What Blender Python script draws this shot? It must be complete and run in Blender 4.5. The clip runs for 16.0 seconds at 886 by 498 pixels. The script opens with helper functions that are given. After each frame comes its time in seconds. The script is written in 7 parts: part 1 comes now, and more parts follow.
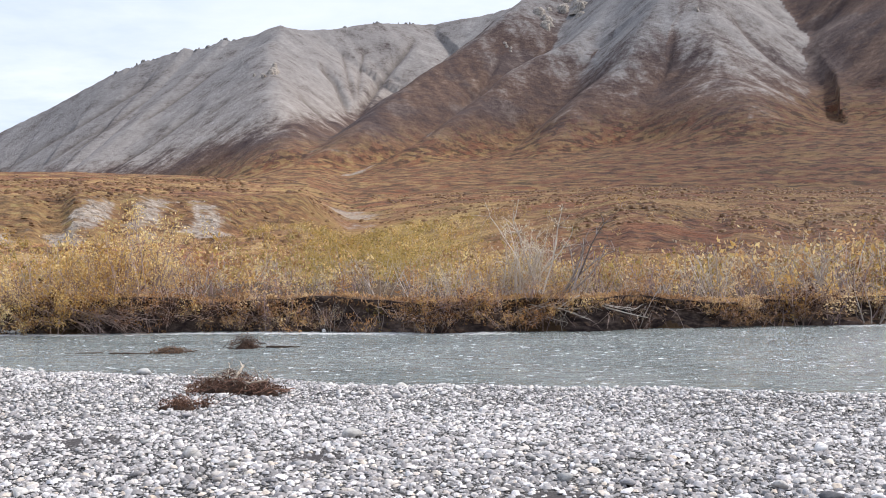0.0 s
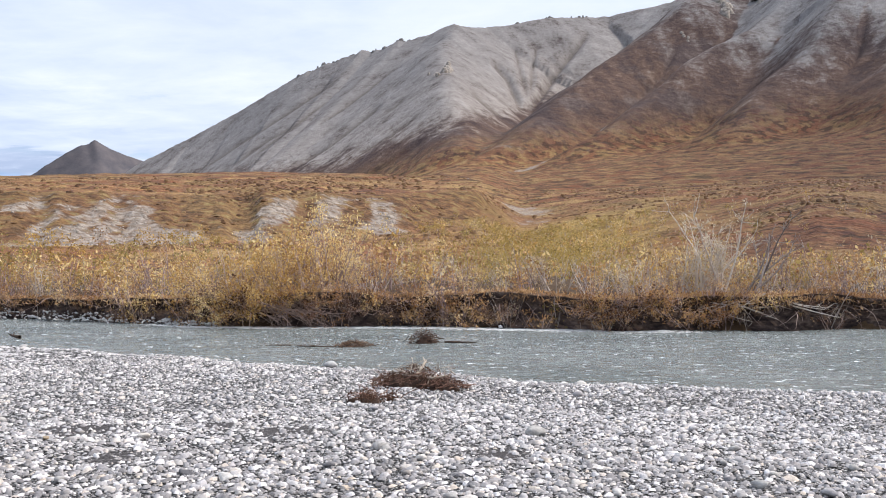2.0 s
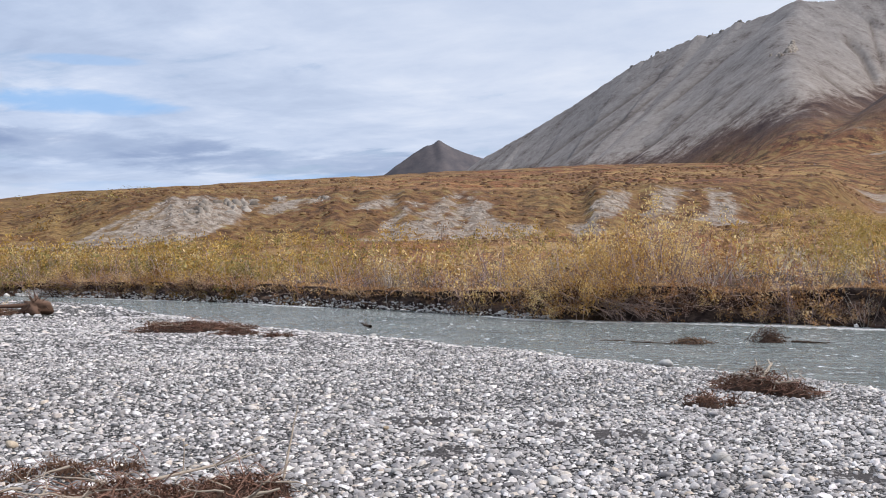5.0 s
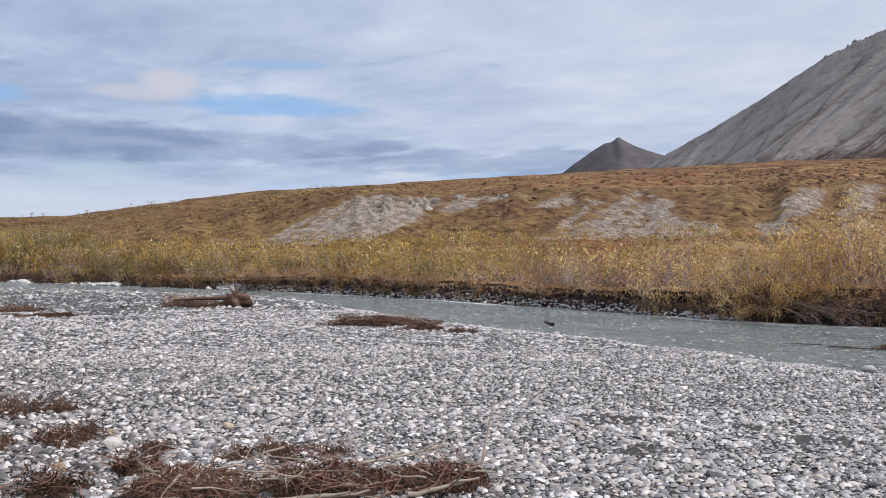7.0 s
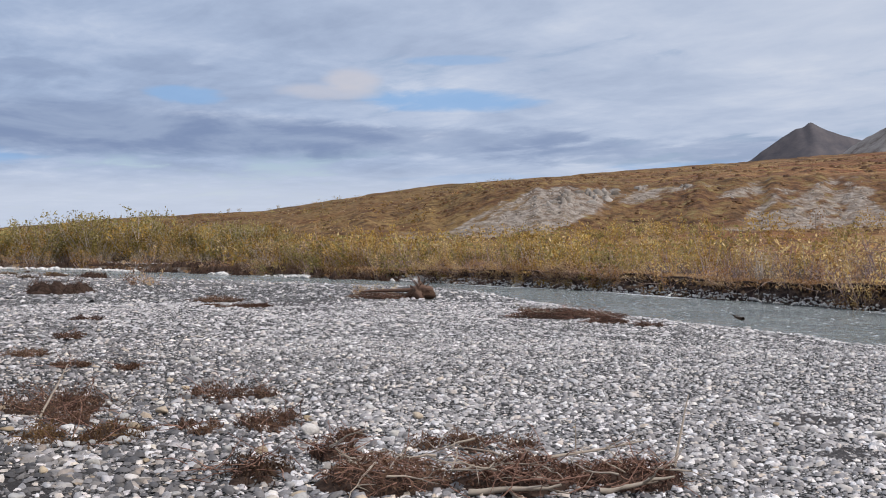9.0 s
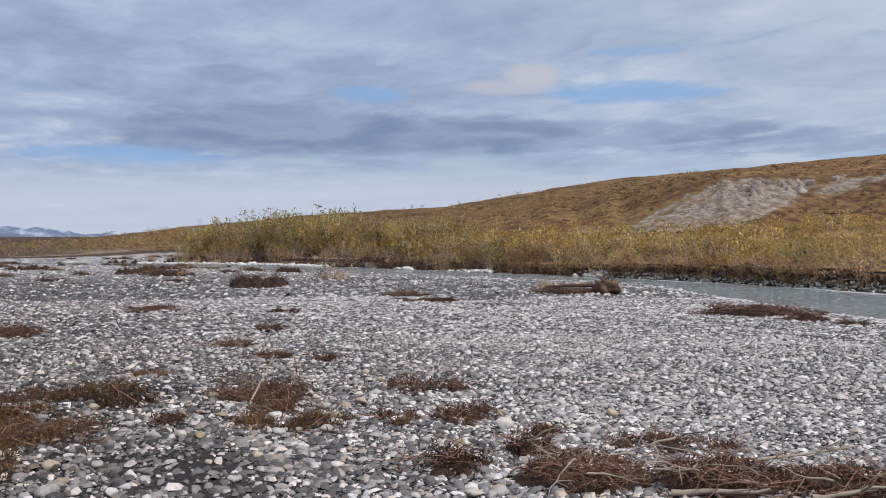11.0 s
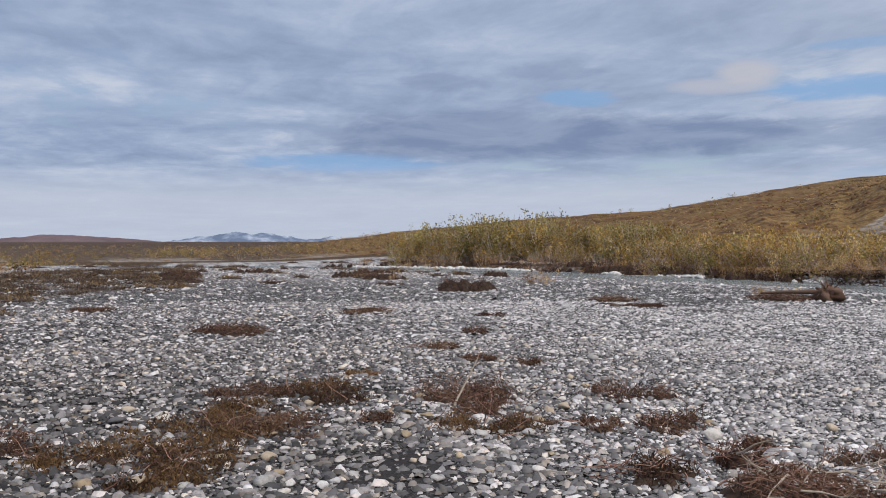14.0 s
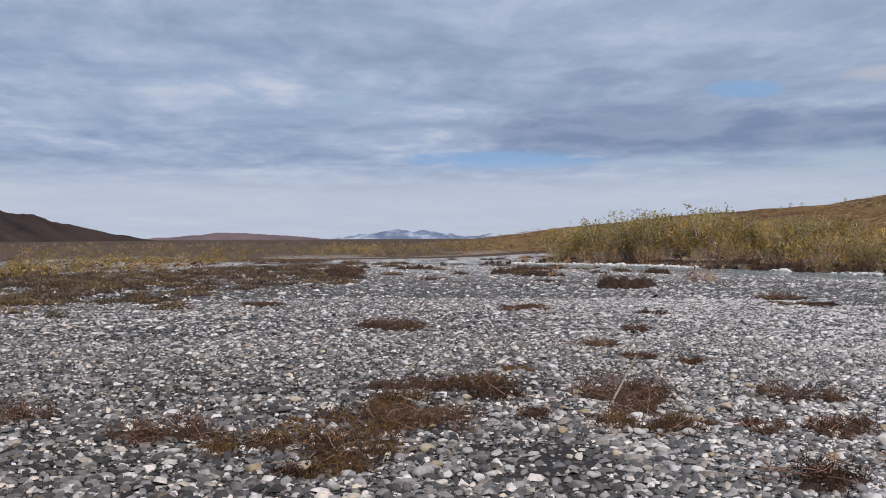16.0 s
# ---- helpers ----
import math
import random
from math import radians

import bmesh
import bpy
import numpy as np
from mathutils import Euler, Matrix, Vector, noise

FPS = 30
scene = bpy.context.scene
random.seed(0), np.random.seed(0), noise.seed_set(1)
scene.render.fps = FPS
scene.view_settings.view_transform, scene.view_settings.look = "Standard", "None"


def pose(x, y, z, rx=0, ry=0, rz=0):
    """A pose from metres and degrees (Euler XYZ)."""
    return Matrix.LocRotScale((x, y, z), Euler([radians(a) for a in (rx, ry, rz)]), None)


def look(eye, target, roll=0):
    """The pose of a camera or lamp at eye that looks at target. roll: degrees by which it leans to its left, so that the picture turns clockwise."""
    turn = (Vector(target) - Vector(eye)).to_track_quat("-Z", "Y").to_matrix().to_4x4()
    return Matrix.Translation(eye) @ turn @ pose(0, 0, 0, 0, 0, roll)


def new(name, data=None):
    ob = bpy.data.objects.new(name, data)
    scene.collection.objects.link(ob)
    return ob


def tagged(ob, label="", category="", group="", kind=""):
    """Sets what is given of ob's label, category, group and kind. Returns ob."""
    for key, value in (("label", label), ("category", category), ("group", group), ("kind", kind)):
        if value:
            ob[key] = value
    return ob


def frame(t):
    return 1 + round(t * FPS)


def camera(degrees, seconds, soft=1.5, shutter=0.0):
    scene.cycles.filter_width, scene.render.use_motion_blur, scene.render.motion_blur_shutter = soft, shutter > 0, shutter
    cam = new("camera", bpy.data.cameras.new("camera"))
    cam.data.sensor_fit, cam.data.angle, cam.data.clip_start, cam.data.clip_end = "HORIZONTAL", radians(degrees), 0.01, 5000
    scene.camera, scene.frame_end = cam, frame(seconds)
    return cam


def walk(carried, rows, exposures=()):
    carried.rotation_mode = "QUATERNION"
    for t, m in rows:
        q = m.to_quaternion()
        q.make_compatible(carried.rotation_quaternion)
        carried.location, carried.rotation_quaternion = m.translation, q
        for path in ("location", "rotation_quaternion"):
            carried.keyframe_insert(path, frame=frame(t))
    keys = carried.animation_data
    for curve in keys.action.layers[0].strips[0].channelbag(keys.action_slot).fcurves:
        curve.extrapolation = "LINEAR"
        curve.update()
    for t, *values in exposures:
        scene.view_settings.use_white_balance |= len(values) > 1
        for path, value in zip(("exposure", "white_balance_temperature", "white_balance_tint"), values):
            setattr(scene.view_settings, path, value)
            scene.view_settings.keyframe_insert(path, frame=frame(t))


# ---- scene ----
cam = camera(49.05, 16.0, soft=1.0)
PATH = [
    (0.0, pose(0.000, -0.000, 1.565, 91.237, 0.096, -0.000)),
    (0.5, pose(-0.003, -0.040, 1.565, 91.256, 0.146, 2.478)),
    (1.0, pose(-0.020, -0.058, 1.567, 91.245, 0.104, 4.968)),
    (1.5, pose(-0.056, -0.061, 1.571, 91.172, 0.057, 7.491)),
    (2.0, pose(-0.097, -0.008, 1.586, 90.986, -0.063, 10.164)),
    (2.5, pose(-0.144, 0.059, 1.596, 90.850, -0.083, 12.811)),
    (3.0, pose(-0.191, 0.121, 1.604, 90.735, -0.089, 15.588)),
    (3.5, pose(-0.233, 0.195, 1.611, 90.660, -0.173, 18.875)),
    (4.0, pose(-0.223, 0.291, 1.613, 90.675, -0.043, 22.752)),
    (4.5, pose(-0.226, 0.362, 1.616, 90.614, -0.012, 26.505)),
    (5.0, pose(-0.201, 0.372, 1.616, 90.541, 0.070, 29.700)),
    (7.5, pose(-0.255, 0.166, 1.604, 90.343, -0.277, 42.869)),
    (8.0, pose(-0.255, 0.180, 1.606, 90.253, 0.020, 45.762)),
    (8.5, pose(-0.290, 0.179, 1.605, 90.088, -0.072, 48.319)),
    (11.0, pose(-0.411, 0.077, 1.606, 89.588, 0.064, 61.241)),
    (11.5, pose(-0.411, 0.086, 1.608, 89.681, 0.140, 64.469)),
    (12.0, pose(-0.406, 0.113, 1.607, 89.799, -0.017, 65.956)),
    (12.5, pose(-0.403, 0.126, 1.606, 89.877, -0.059, 67.308)),
    (13.0, pose(-0.398, 0.126, 1.605, 89.936, -0.016, 69.095)),
    (13.5, pose(-0.396, 0.119, 1.605, 89.947, 0.094, 71.107)),
    (14.0, pose(-0.402, 0.120, 1.603, 89.876, 0.097, 73.431)),
    (14.5, pose(-0.395, 0.106, 1.603, 89.813, 0.143, 75.674)),
    (15.0, pose(-0.381, 0.109, 1.603, 89.733, 0.098, 78.011)),
    (15.5, pose(-0.365, 0.108, 1.602, 89.716, 0.137, 80.306)),
    (16.0, pose(-0.341, 0.132, 1.601, 89.710, 0.244, 82.790)),
]
walk(cam, PATH, ((0.0, 0.46), (2.5, 0.37), (5.0, 0.09), (8.0, -0.14), (11.0, -0.27), (16.0, -0.36)))

# ---------------------------------------------------------------- light
SUN_AZ, SUN_EL = -68.0, 50.0      # azimuth left of the first heading, elevation


def heading(az, d):
    """A place on the plan: az degrees left of the first heading, d metres off."""
    a = radians(az)
    return -d * math.sin(a), d * math.cos(a)


def tree_of(owner):
    owner.use_nodes = True
    t = owner.node_tree
    t.nodes.clear()
    return t


def node(t, kind, **sets):
    n = t.nodes.new(kind)
    for k, v in sets.items():
        if k.startswith("in_"):
            n.inputs[k[3:].replace("_", " ")].default_value = v
        else:
            setattr(n, k, v)
    return n


def noise_node(t, vec, scale, detail=4.0, rough=0.6, distort=0.0):
    n = node(t, "ShaderNodeTexNoise")
    n.inputs["Scale"].default_value = scale
    n.inputs["Detail"].default_value = detail
    n.inputs["Roughness"].default_value = rough
    n.inputs["Distortion"].default_value = distort
    if vec is not None:
        t.links.new(vec, n.inputs["Vector"])
    return n.outputs["Fac"]


def ramp(t, fac, *stops):
    n = node(t, "ShaderNodeValToRGB")
    cr = n.color_ramp
    while len(cr.elements) < len(stops):
        cr.elements.new(0.5)
    for e, (p, c) in zip(cr.elements, stops):
        e.position = p
        e.color = (*c, 1) if len(c) == 3 else c
    t.links.new(fac, n.inputs["Fac"])
    return n.outputs["Color"]


def step(t, fac, a, b):
    n = node(t, "ShaderNodeMapRange", interpolation_type="SMOOTHSTEP")
    n.inputs["From Min"].default_value = a
    n.inputs["From Max"].default_value = b
    t.links.new(fac, n.inputs["Value"])
    return n.outputs["Result"]


def mix(t, fac, a, b, blend="MIX"):
    n = node(t, "ShaderNodeMix", data_type="RGBA", blend_type=blend)
    for sock, v in ((n.inputs["Factor"], fac), (n.inputs[6], a), (n.inputs[7], b)):
        if isinstance(v, (int, float)):
            sock.default_value = v
        elif isinstance(v, tuple):
            sock.default_value = (*v, 1)
        else:
            t.links.new(v, sock)
    return n.outputs[2]


def calc(t, op, a, b=0.0, clamp=False):
    n = node(t, "ShaderNodeMath", operation=op, use_clamp=clamp)
    for sock, v in ((n.inputs[0], a), (n.inputs[1], b)):
        if isinstance(v, (int, float)):
            sock.default_value = v
        else:
            t.links.new(v, sock)
    return n.outputs[0]


def vec(t, op, a, b):
    n = node(t, "ShaderNodeVectorMath", operation=op)
    for sock, v in ((n.inputs[0], a), (n.inputs[1], b)):
        if isinstance(v, tuple):
            sock.default_value = v
        else:
            t.links.new(v, sock)
    return n.outputs["Value"] if op in ("DOT_PRODUCT", "LENGTH") else n.outputs["Vector"]


def make_world():
    w = bpy.data.worlds.new("sky")
    scene.world = w
    t = tree_of(w)
    sky = node(t, "ShaderNodeTexSky", sky_type="NISHITA", sun_disc=False, sun_elevation=radians(SUN_EL),
               sun_rotation=radians(-SUN_AZ), altitude=600.0, air_density=1.0, dust_density=1.2, ozone_density=1.5)
    blue = vec(t, "MULTIPLY", sky.outputs[0], (0.115, 0.115, 0.12))
    d = node(t, "ShaderNodeTexCoord").outputs["Generated"]
    sep = node(t, "ShaderNodeSeparateXYZ")
    t.links.new(d, sep.inputs[0])
    up = calc(t, "MAXIMUM", sep.outputs[2], 0.0)
    # a cloud deck: the direction met with a flat layer overhead, bent down towards the horizon
    den = calc(t, "ADD", up, 0.075)
    flat = node(t, "ShaderNodeCombineXYZ")
    t.links.new(calc(t, "DIVIDE", sep.outputs[0], den), flat.inputs[0])
    t.links.new(calc(t, "DIVIDE", sep.outputs[1], den), flat.inputs[1])
    p = flat.outputs[0]
    big = noise_node(t, vec(t, "ADD", p, (3.1, 7.7, 0.0)), 0.42, 3.0, 0.5)
    fine = noise_node(t, vec(t, "MULTIPLY", p, (1.0, 1.5, 1.0)), 2.6, 8.0, 0.6, 0.3)
    lumps = noise_node(t, vec(t, "ADD", vec(t, "MULTIPLY", p, (1.2, 1.0, 1.0)), (9.0, 2.0, 4.0)), 0.95, 7.0, 0.6, 0.35)
    low = step(t, up, 0.25, 0.10)
    cover = calc(t, "ADD", calc(t, "MULTIPLY", big, 0.66), calc(t, "MULTIPLY", fine, 0.34))
    cover = step(t, calc(t, "SUBTRACT", cover, calc(t, "MULTIPLY", low, 0.05)), 0.30, 0.42)
    # nearness to the veiled sun whitens the deck
    sx, sy = heading(SUN_AZ, math.cos(radians(SUN_EL)))
    toward = vec(t, "DOT_PRODUCT", d, (sx, sy, math.sin(radians(SUN_EL))))
    glow = step(t, toward, -0.55, 0.45)
    soft = calc(t, "ADD", calc(t, "MULTIPLY", lumps, 0.62), calc(t, "MULTIPLY", fine, 0.38))
    grey = ramp(t, soft, (0.36, (0.305, 0.398, 0.595)), (0.47, (0.392, 0.500, 0.715)), (0.56, (0.495, 0.598, 0.805)), (0.68, (0.685, 0.758, 0.91)))
    white = ramp(t, soft, (0.36, (0.60, 0.675, 0.83)), (0.50, (0.665, 0.725, 0.855)), (0.65, (0.72, 0.768, 0.875)))
    deck = mix(t, glow, grey, white)
    cover = calc(t, "MAXIMUM", cover, calc(t, "MULTIPLY", glow, 0.85))
    base = mix(t, cover, mix(t, 0.35, blue, (0.50, 0.62, 0.82)), deck)
    # the long grey bank low in the west, the blue rift above it and the lit puff
    wisps = noise_node(t, vec(t, "MULTIPLY", d, (9.0, 9.0, 42.0)), 1.0, 5.0, 0.6, 0.4)

    def streak(az, el, wide, tall, ragged):
        rx, ry = heading(az - 90, 1.0)
        fx, fy = heading(az, 1.0)
        along_it = calc(t, "DIVIDE", vec(t, "DOT_PRODUCT", d, (rx, ry, 0.0)), wide)
        above = calc(t, "DIVIDE", calc(t, "SUBTRACT", sep.outputs[2], math.sin(radians(el))), tall)
        r = calc(t, "ADD", calc(t, "MULTIPLY", along_it, along_it), calc(t, "MULTIPLY", above, above))
        r = calc(t, "ADD", r, calc(t, "MULTIPLY", calc(t, "SUBTRACT", calc(t, "ADD", calc(t, "MULTIPLY", fine, 0.6), calc(t, "MULTIPLY", wisps, 0.4)), 0.5), 2.2 * ragged))
        front = step(t, vec(t, "DOT_PRODUCT", d, (fx, fy, 0.0)), 0.2, 0.5)
        return calc(t, "MULTIPLY", step(t, r, 1.5, 0.2), front)

    for az, el, wide, tall, ragged, much in ((50.5, 8.6, 0.085, 0.011, 2.0, 0.85), (79.5, 4.9, 0.095, 0.010, 2.0, 0.85), (65.6, 8.6, 0.036, 0.009, 2.4, 0.75), (50.0, 10.9, 0.05, 0.005, 2.0, 0.5), (47.5, 4.0, 0.10, 0.006, 2.4, 0.4), (36.0, 4.6, 0.09, 0.006, 2.4, 0.6)):
        base = mix(t, calc(t, "MULTIPLY", streak(az, el, wide, tall, ragged), much), base, (0.31, 0.52, 0.85))
    for az, el, wide, tall, ragged, much in ((71.0, 6.6, 0.195, 0.026, 0.8, 0.95), (61.5, 6.3, 0.16, 0.020, 0.9, 0.9), (52.0, 6.2, 0.19, 0.017, 2.6, 0.5), (66.5, 10.2, 0.05, 0.010, 2.4, 0.5), (73.5, 9.6, 0.05, 0.009, 2.4, 0.45), (38.0, 5.6, 0.16, 0.014, 3.0, 0.5)):
        base = mix(t, calc(t, "MULTIPLY", streak(az, el, wide, tall, ragged), much), base, mix(t, step(t, wisps, 0.35, 0.65), (0.245, 0.325, 0.520), (0.355, 0.445, 0.635)))
    for az, el, wide, tall, ragged, much in ((56.0, 9.7, 0.030, 0.012, 1.6, 0.8), (57.5, 9.0, 0.05, 0.008, 2.0, 0.6)):
        base = mix(t, calc(t, "MULTIPLY", streak(az, el, wide, tall, ragged), much), base, (0.66, 0.66, 0.74))
    haze = step(t, up, 0.092, 0.045)
    base = mix(t, calc(t, "MULTIPLY", haze, 0.80), base, mix(t, glow, (0.68, 0.745, 0.885), (0.66, 0.72, 0.80)))
    bg = node(t, "ShaderNodeBackground")
    t.links.new(base, bg.inputs["Color"])
    bg.inputs["Strength"].default_value = 1.0
    out = node(t, "ShaderNodeOutputWorld")
    t.links.new(bg.outputs[0], out.inputs["Surface"])


make_world()
sun = new("sun", bpy.data.lights.new("sun", "SUN"))
sun.data.energy, sun.data.angle, sun.data.color = 3.3, radians(4.0), (1.0, 0.93, 0.895)
sun_x, sun_y = heading(SUN_AZ, 100 * math.cos(radians(SUN_EL)))
sun.matrix_world = look((sun_x, sun_y, 100 * math.sin(radians(SUN_EL))), (0, 0, 0))


# ---------------------------------------------------------------- materials
def surface(name, rough=0.9, spec=0.3):
    m = bpy.data.materials.new(name)
    t = tree_of(m)
    b = node(t, "ShaderNodeBsdfPrincipled")
    b.inputs["Roughness"].default_value = rough
    b.inputs["Specular IOR Level"].default_value = spec
    o = node(t, "ShaderNodeOutputMaterial")
    t.links.new(b.outputs[0], o.inputs["Surface"])
    return m, t, b


def place(t):
    return node(t, "ShaderNodeNewGeometry").outputs["Position"]


def attr(t, name):
    n = node(t, "ShaderNodeAttribute", attribute_name=name)
    s = node(t, "ShaderNodeSeparateColor")
    t.links.new(n.outputs["Color"], s.inputs[0])
    return n, s.outputs


def bump(t, b, height, strength, dist):
    n = node(t, "ShaderNodeBump")
    n.inputs["Strength"].default_value = strength
    n.inputs["Distance"].default_value = dist
    t.links.new(height, n.inputs["Height"])
    t.links.new(n.outputs[0], b.inputs["Normal"])


def link(t, a, b):
    t.links.new(a, b)


def pebble_colours(t, fac):
    """Most of the stones dark or middle grey, a quarter of them pale, a few tan."""
    return ramp(t, fac, (0.0, (0.044, 0.045, 0.050)), (0.22, (0.096, 0.097, 0.102)), (0.44, (0.180, 0.176, 0.174)), (0.60, (0.33, 0.322, 0.316)),
                (0.73, (0.62, 0.61, 0.595)), (0.88, (0.93, 0.92, 0.90)), (1.0, (0.50, 0.41, 0.30)))


def fresh_bar(t, p):
    """Where floods keep the stones clean and bleached: along the stream."""
    q = node(t, "ShaderNodeSeparateXYZ")
    t.links.new(p, q.inputs[0])
    wob = calc(t, "MULTIPLY", calc(t, "SUBTRACT", noise_node(t, p, 0.3, 3.0), 0.5), 9.0)
    return calc(t, "MULTIPLY", step(t, calc(t, "ADD", q.outputs[1], wob), 2.5, 11.5), step(t, q.outputs[0], -44.0, -24.0))


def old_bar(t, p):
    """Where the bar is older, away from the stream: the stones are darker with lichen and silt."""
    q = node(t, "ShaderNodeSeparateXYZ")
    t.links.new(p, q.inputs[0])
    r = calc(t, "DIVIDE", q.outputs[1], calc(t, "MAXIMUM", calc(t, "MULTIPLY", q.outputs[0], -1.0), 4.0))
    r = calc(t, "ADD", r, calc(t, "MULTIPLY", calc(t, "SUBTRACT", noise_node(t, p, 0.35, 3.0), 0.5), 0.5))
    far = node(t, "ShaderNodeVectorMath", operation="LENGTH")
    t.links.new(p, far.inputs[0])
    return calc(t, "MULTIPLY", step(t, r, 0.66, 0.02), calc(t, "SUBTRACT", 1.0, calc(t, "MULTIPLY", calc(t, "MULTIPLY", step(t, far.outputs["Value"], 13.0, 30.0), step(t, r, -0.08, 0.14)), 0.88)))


def mat_ground():
    """Gravel bar, river bed and the dry earth of the flats, by the masks of the sheet."""
    m, t, b = surface("gravel_and_earth", 0.92, 0.25)
    p = place(t)
    _, k = attr(t, "mask")
    v = node(t, "ShaderNodeTexVoronoi", feature="F1")
    v.inputs["Scale"].default_value = 22.0
    v.inputs["Randomness"].default_value = 1.0
    link(t, p, v.inputs["Vector"])
    cell = node(t, "ShaderNodeSeparateColor")
    link(t, v.outputs["Color"], cell.inputs[0])
    v2 = node(t, "ShaderNodeTexVoronoi", feature="F1")
    v2.inputs["Scale"].default_value = 55.0
    link(t, p, v2.inputs["Vector"])
    cell2 = node(t, "ShaderNodeSeparateColor")
    link(t, v2.outputs["Color"], cell2.inputs[0])
    # shade between the stones is painted in as near-black gaps
    gaps = step(t, v.outputs["Distance"], 0.30, 0.42)
    peb = mix(t, gaps, mix(t, 0.40, pebble_colours(t, cell.outputs[0]), (0.022, 0.020, 0.019)), mix(t, step(t, v2.outputs["Distance"], 0.34, 0.55), mix(t, 0.55, pebble_colours(t, cell2.outputs[1]), (0.022, 0.020, 0.019)), (0.012, 0.011, 0.011)))
    clean = mix(t, gaps, pebble_colours(t, calc(t, "ADD", calc(t, "MULTIPLY", cell.outputs[0], 0.62), 0.30)), mix(t, step(t, v2.outputs["Distance"], 0.32, 0.50), pebble_colours(t, calc(t, "ADD", calc(t, "MULTIPLY", cell2.outputs[1], 0.66), 0.26)), (0.016, 0.015, 0.015)))
    peb = mix(t, calc(t, "MULTIPLY", fresh_bar(t, p), 0.42), peb, clean)
    silt = mix(t, noise_node(t, p, 9.0, 4.0), (0.036, 0.032, 0.033), (0.068, 0.061, 0.060))
    gravel = mix(t, k[2], peb, silt)
    earth = ramp(t, noise_node(t, p, 1.7, 6.0, 0.65), (0.30, (0.035, 0.022, 0.014)), (0.5, (0.085, 0.052, 0.028)), (0.7, (0.16, 0.10, 0.05)))
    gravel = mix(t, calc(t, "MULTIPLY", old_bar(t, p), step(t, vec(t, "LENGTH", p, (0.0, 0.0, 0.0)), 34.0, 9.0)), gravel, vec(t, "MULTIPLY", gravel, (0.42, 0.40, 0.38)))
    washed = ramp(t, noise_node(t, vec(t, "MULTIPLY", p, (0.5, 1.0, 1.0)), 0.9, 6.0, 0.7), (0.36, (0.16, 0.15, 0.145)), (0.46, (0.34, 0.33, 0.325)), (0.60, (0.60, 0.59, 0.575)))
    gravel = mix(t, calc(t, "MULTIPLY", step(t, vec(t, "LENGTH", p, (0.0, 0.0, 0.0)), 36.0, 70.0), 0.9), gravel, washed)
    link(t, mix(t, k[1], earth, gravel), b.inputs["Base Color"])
    h = calc(t, "ADD", calc(t, "MULTIPLY", v.outputs["Distance"], -1.0), calc(t, "MULTIPLY", v2.outputs["Distance"], -0.35))
    h = calc(t, "MULTIPLY", h, calc(t, "SUBTRACT", 1.0, calc(t, "MULTIPLY", k[2], 0.85)))
    bump(t, b, h, 0.9, 0.05)
    return m


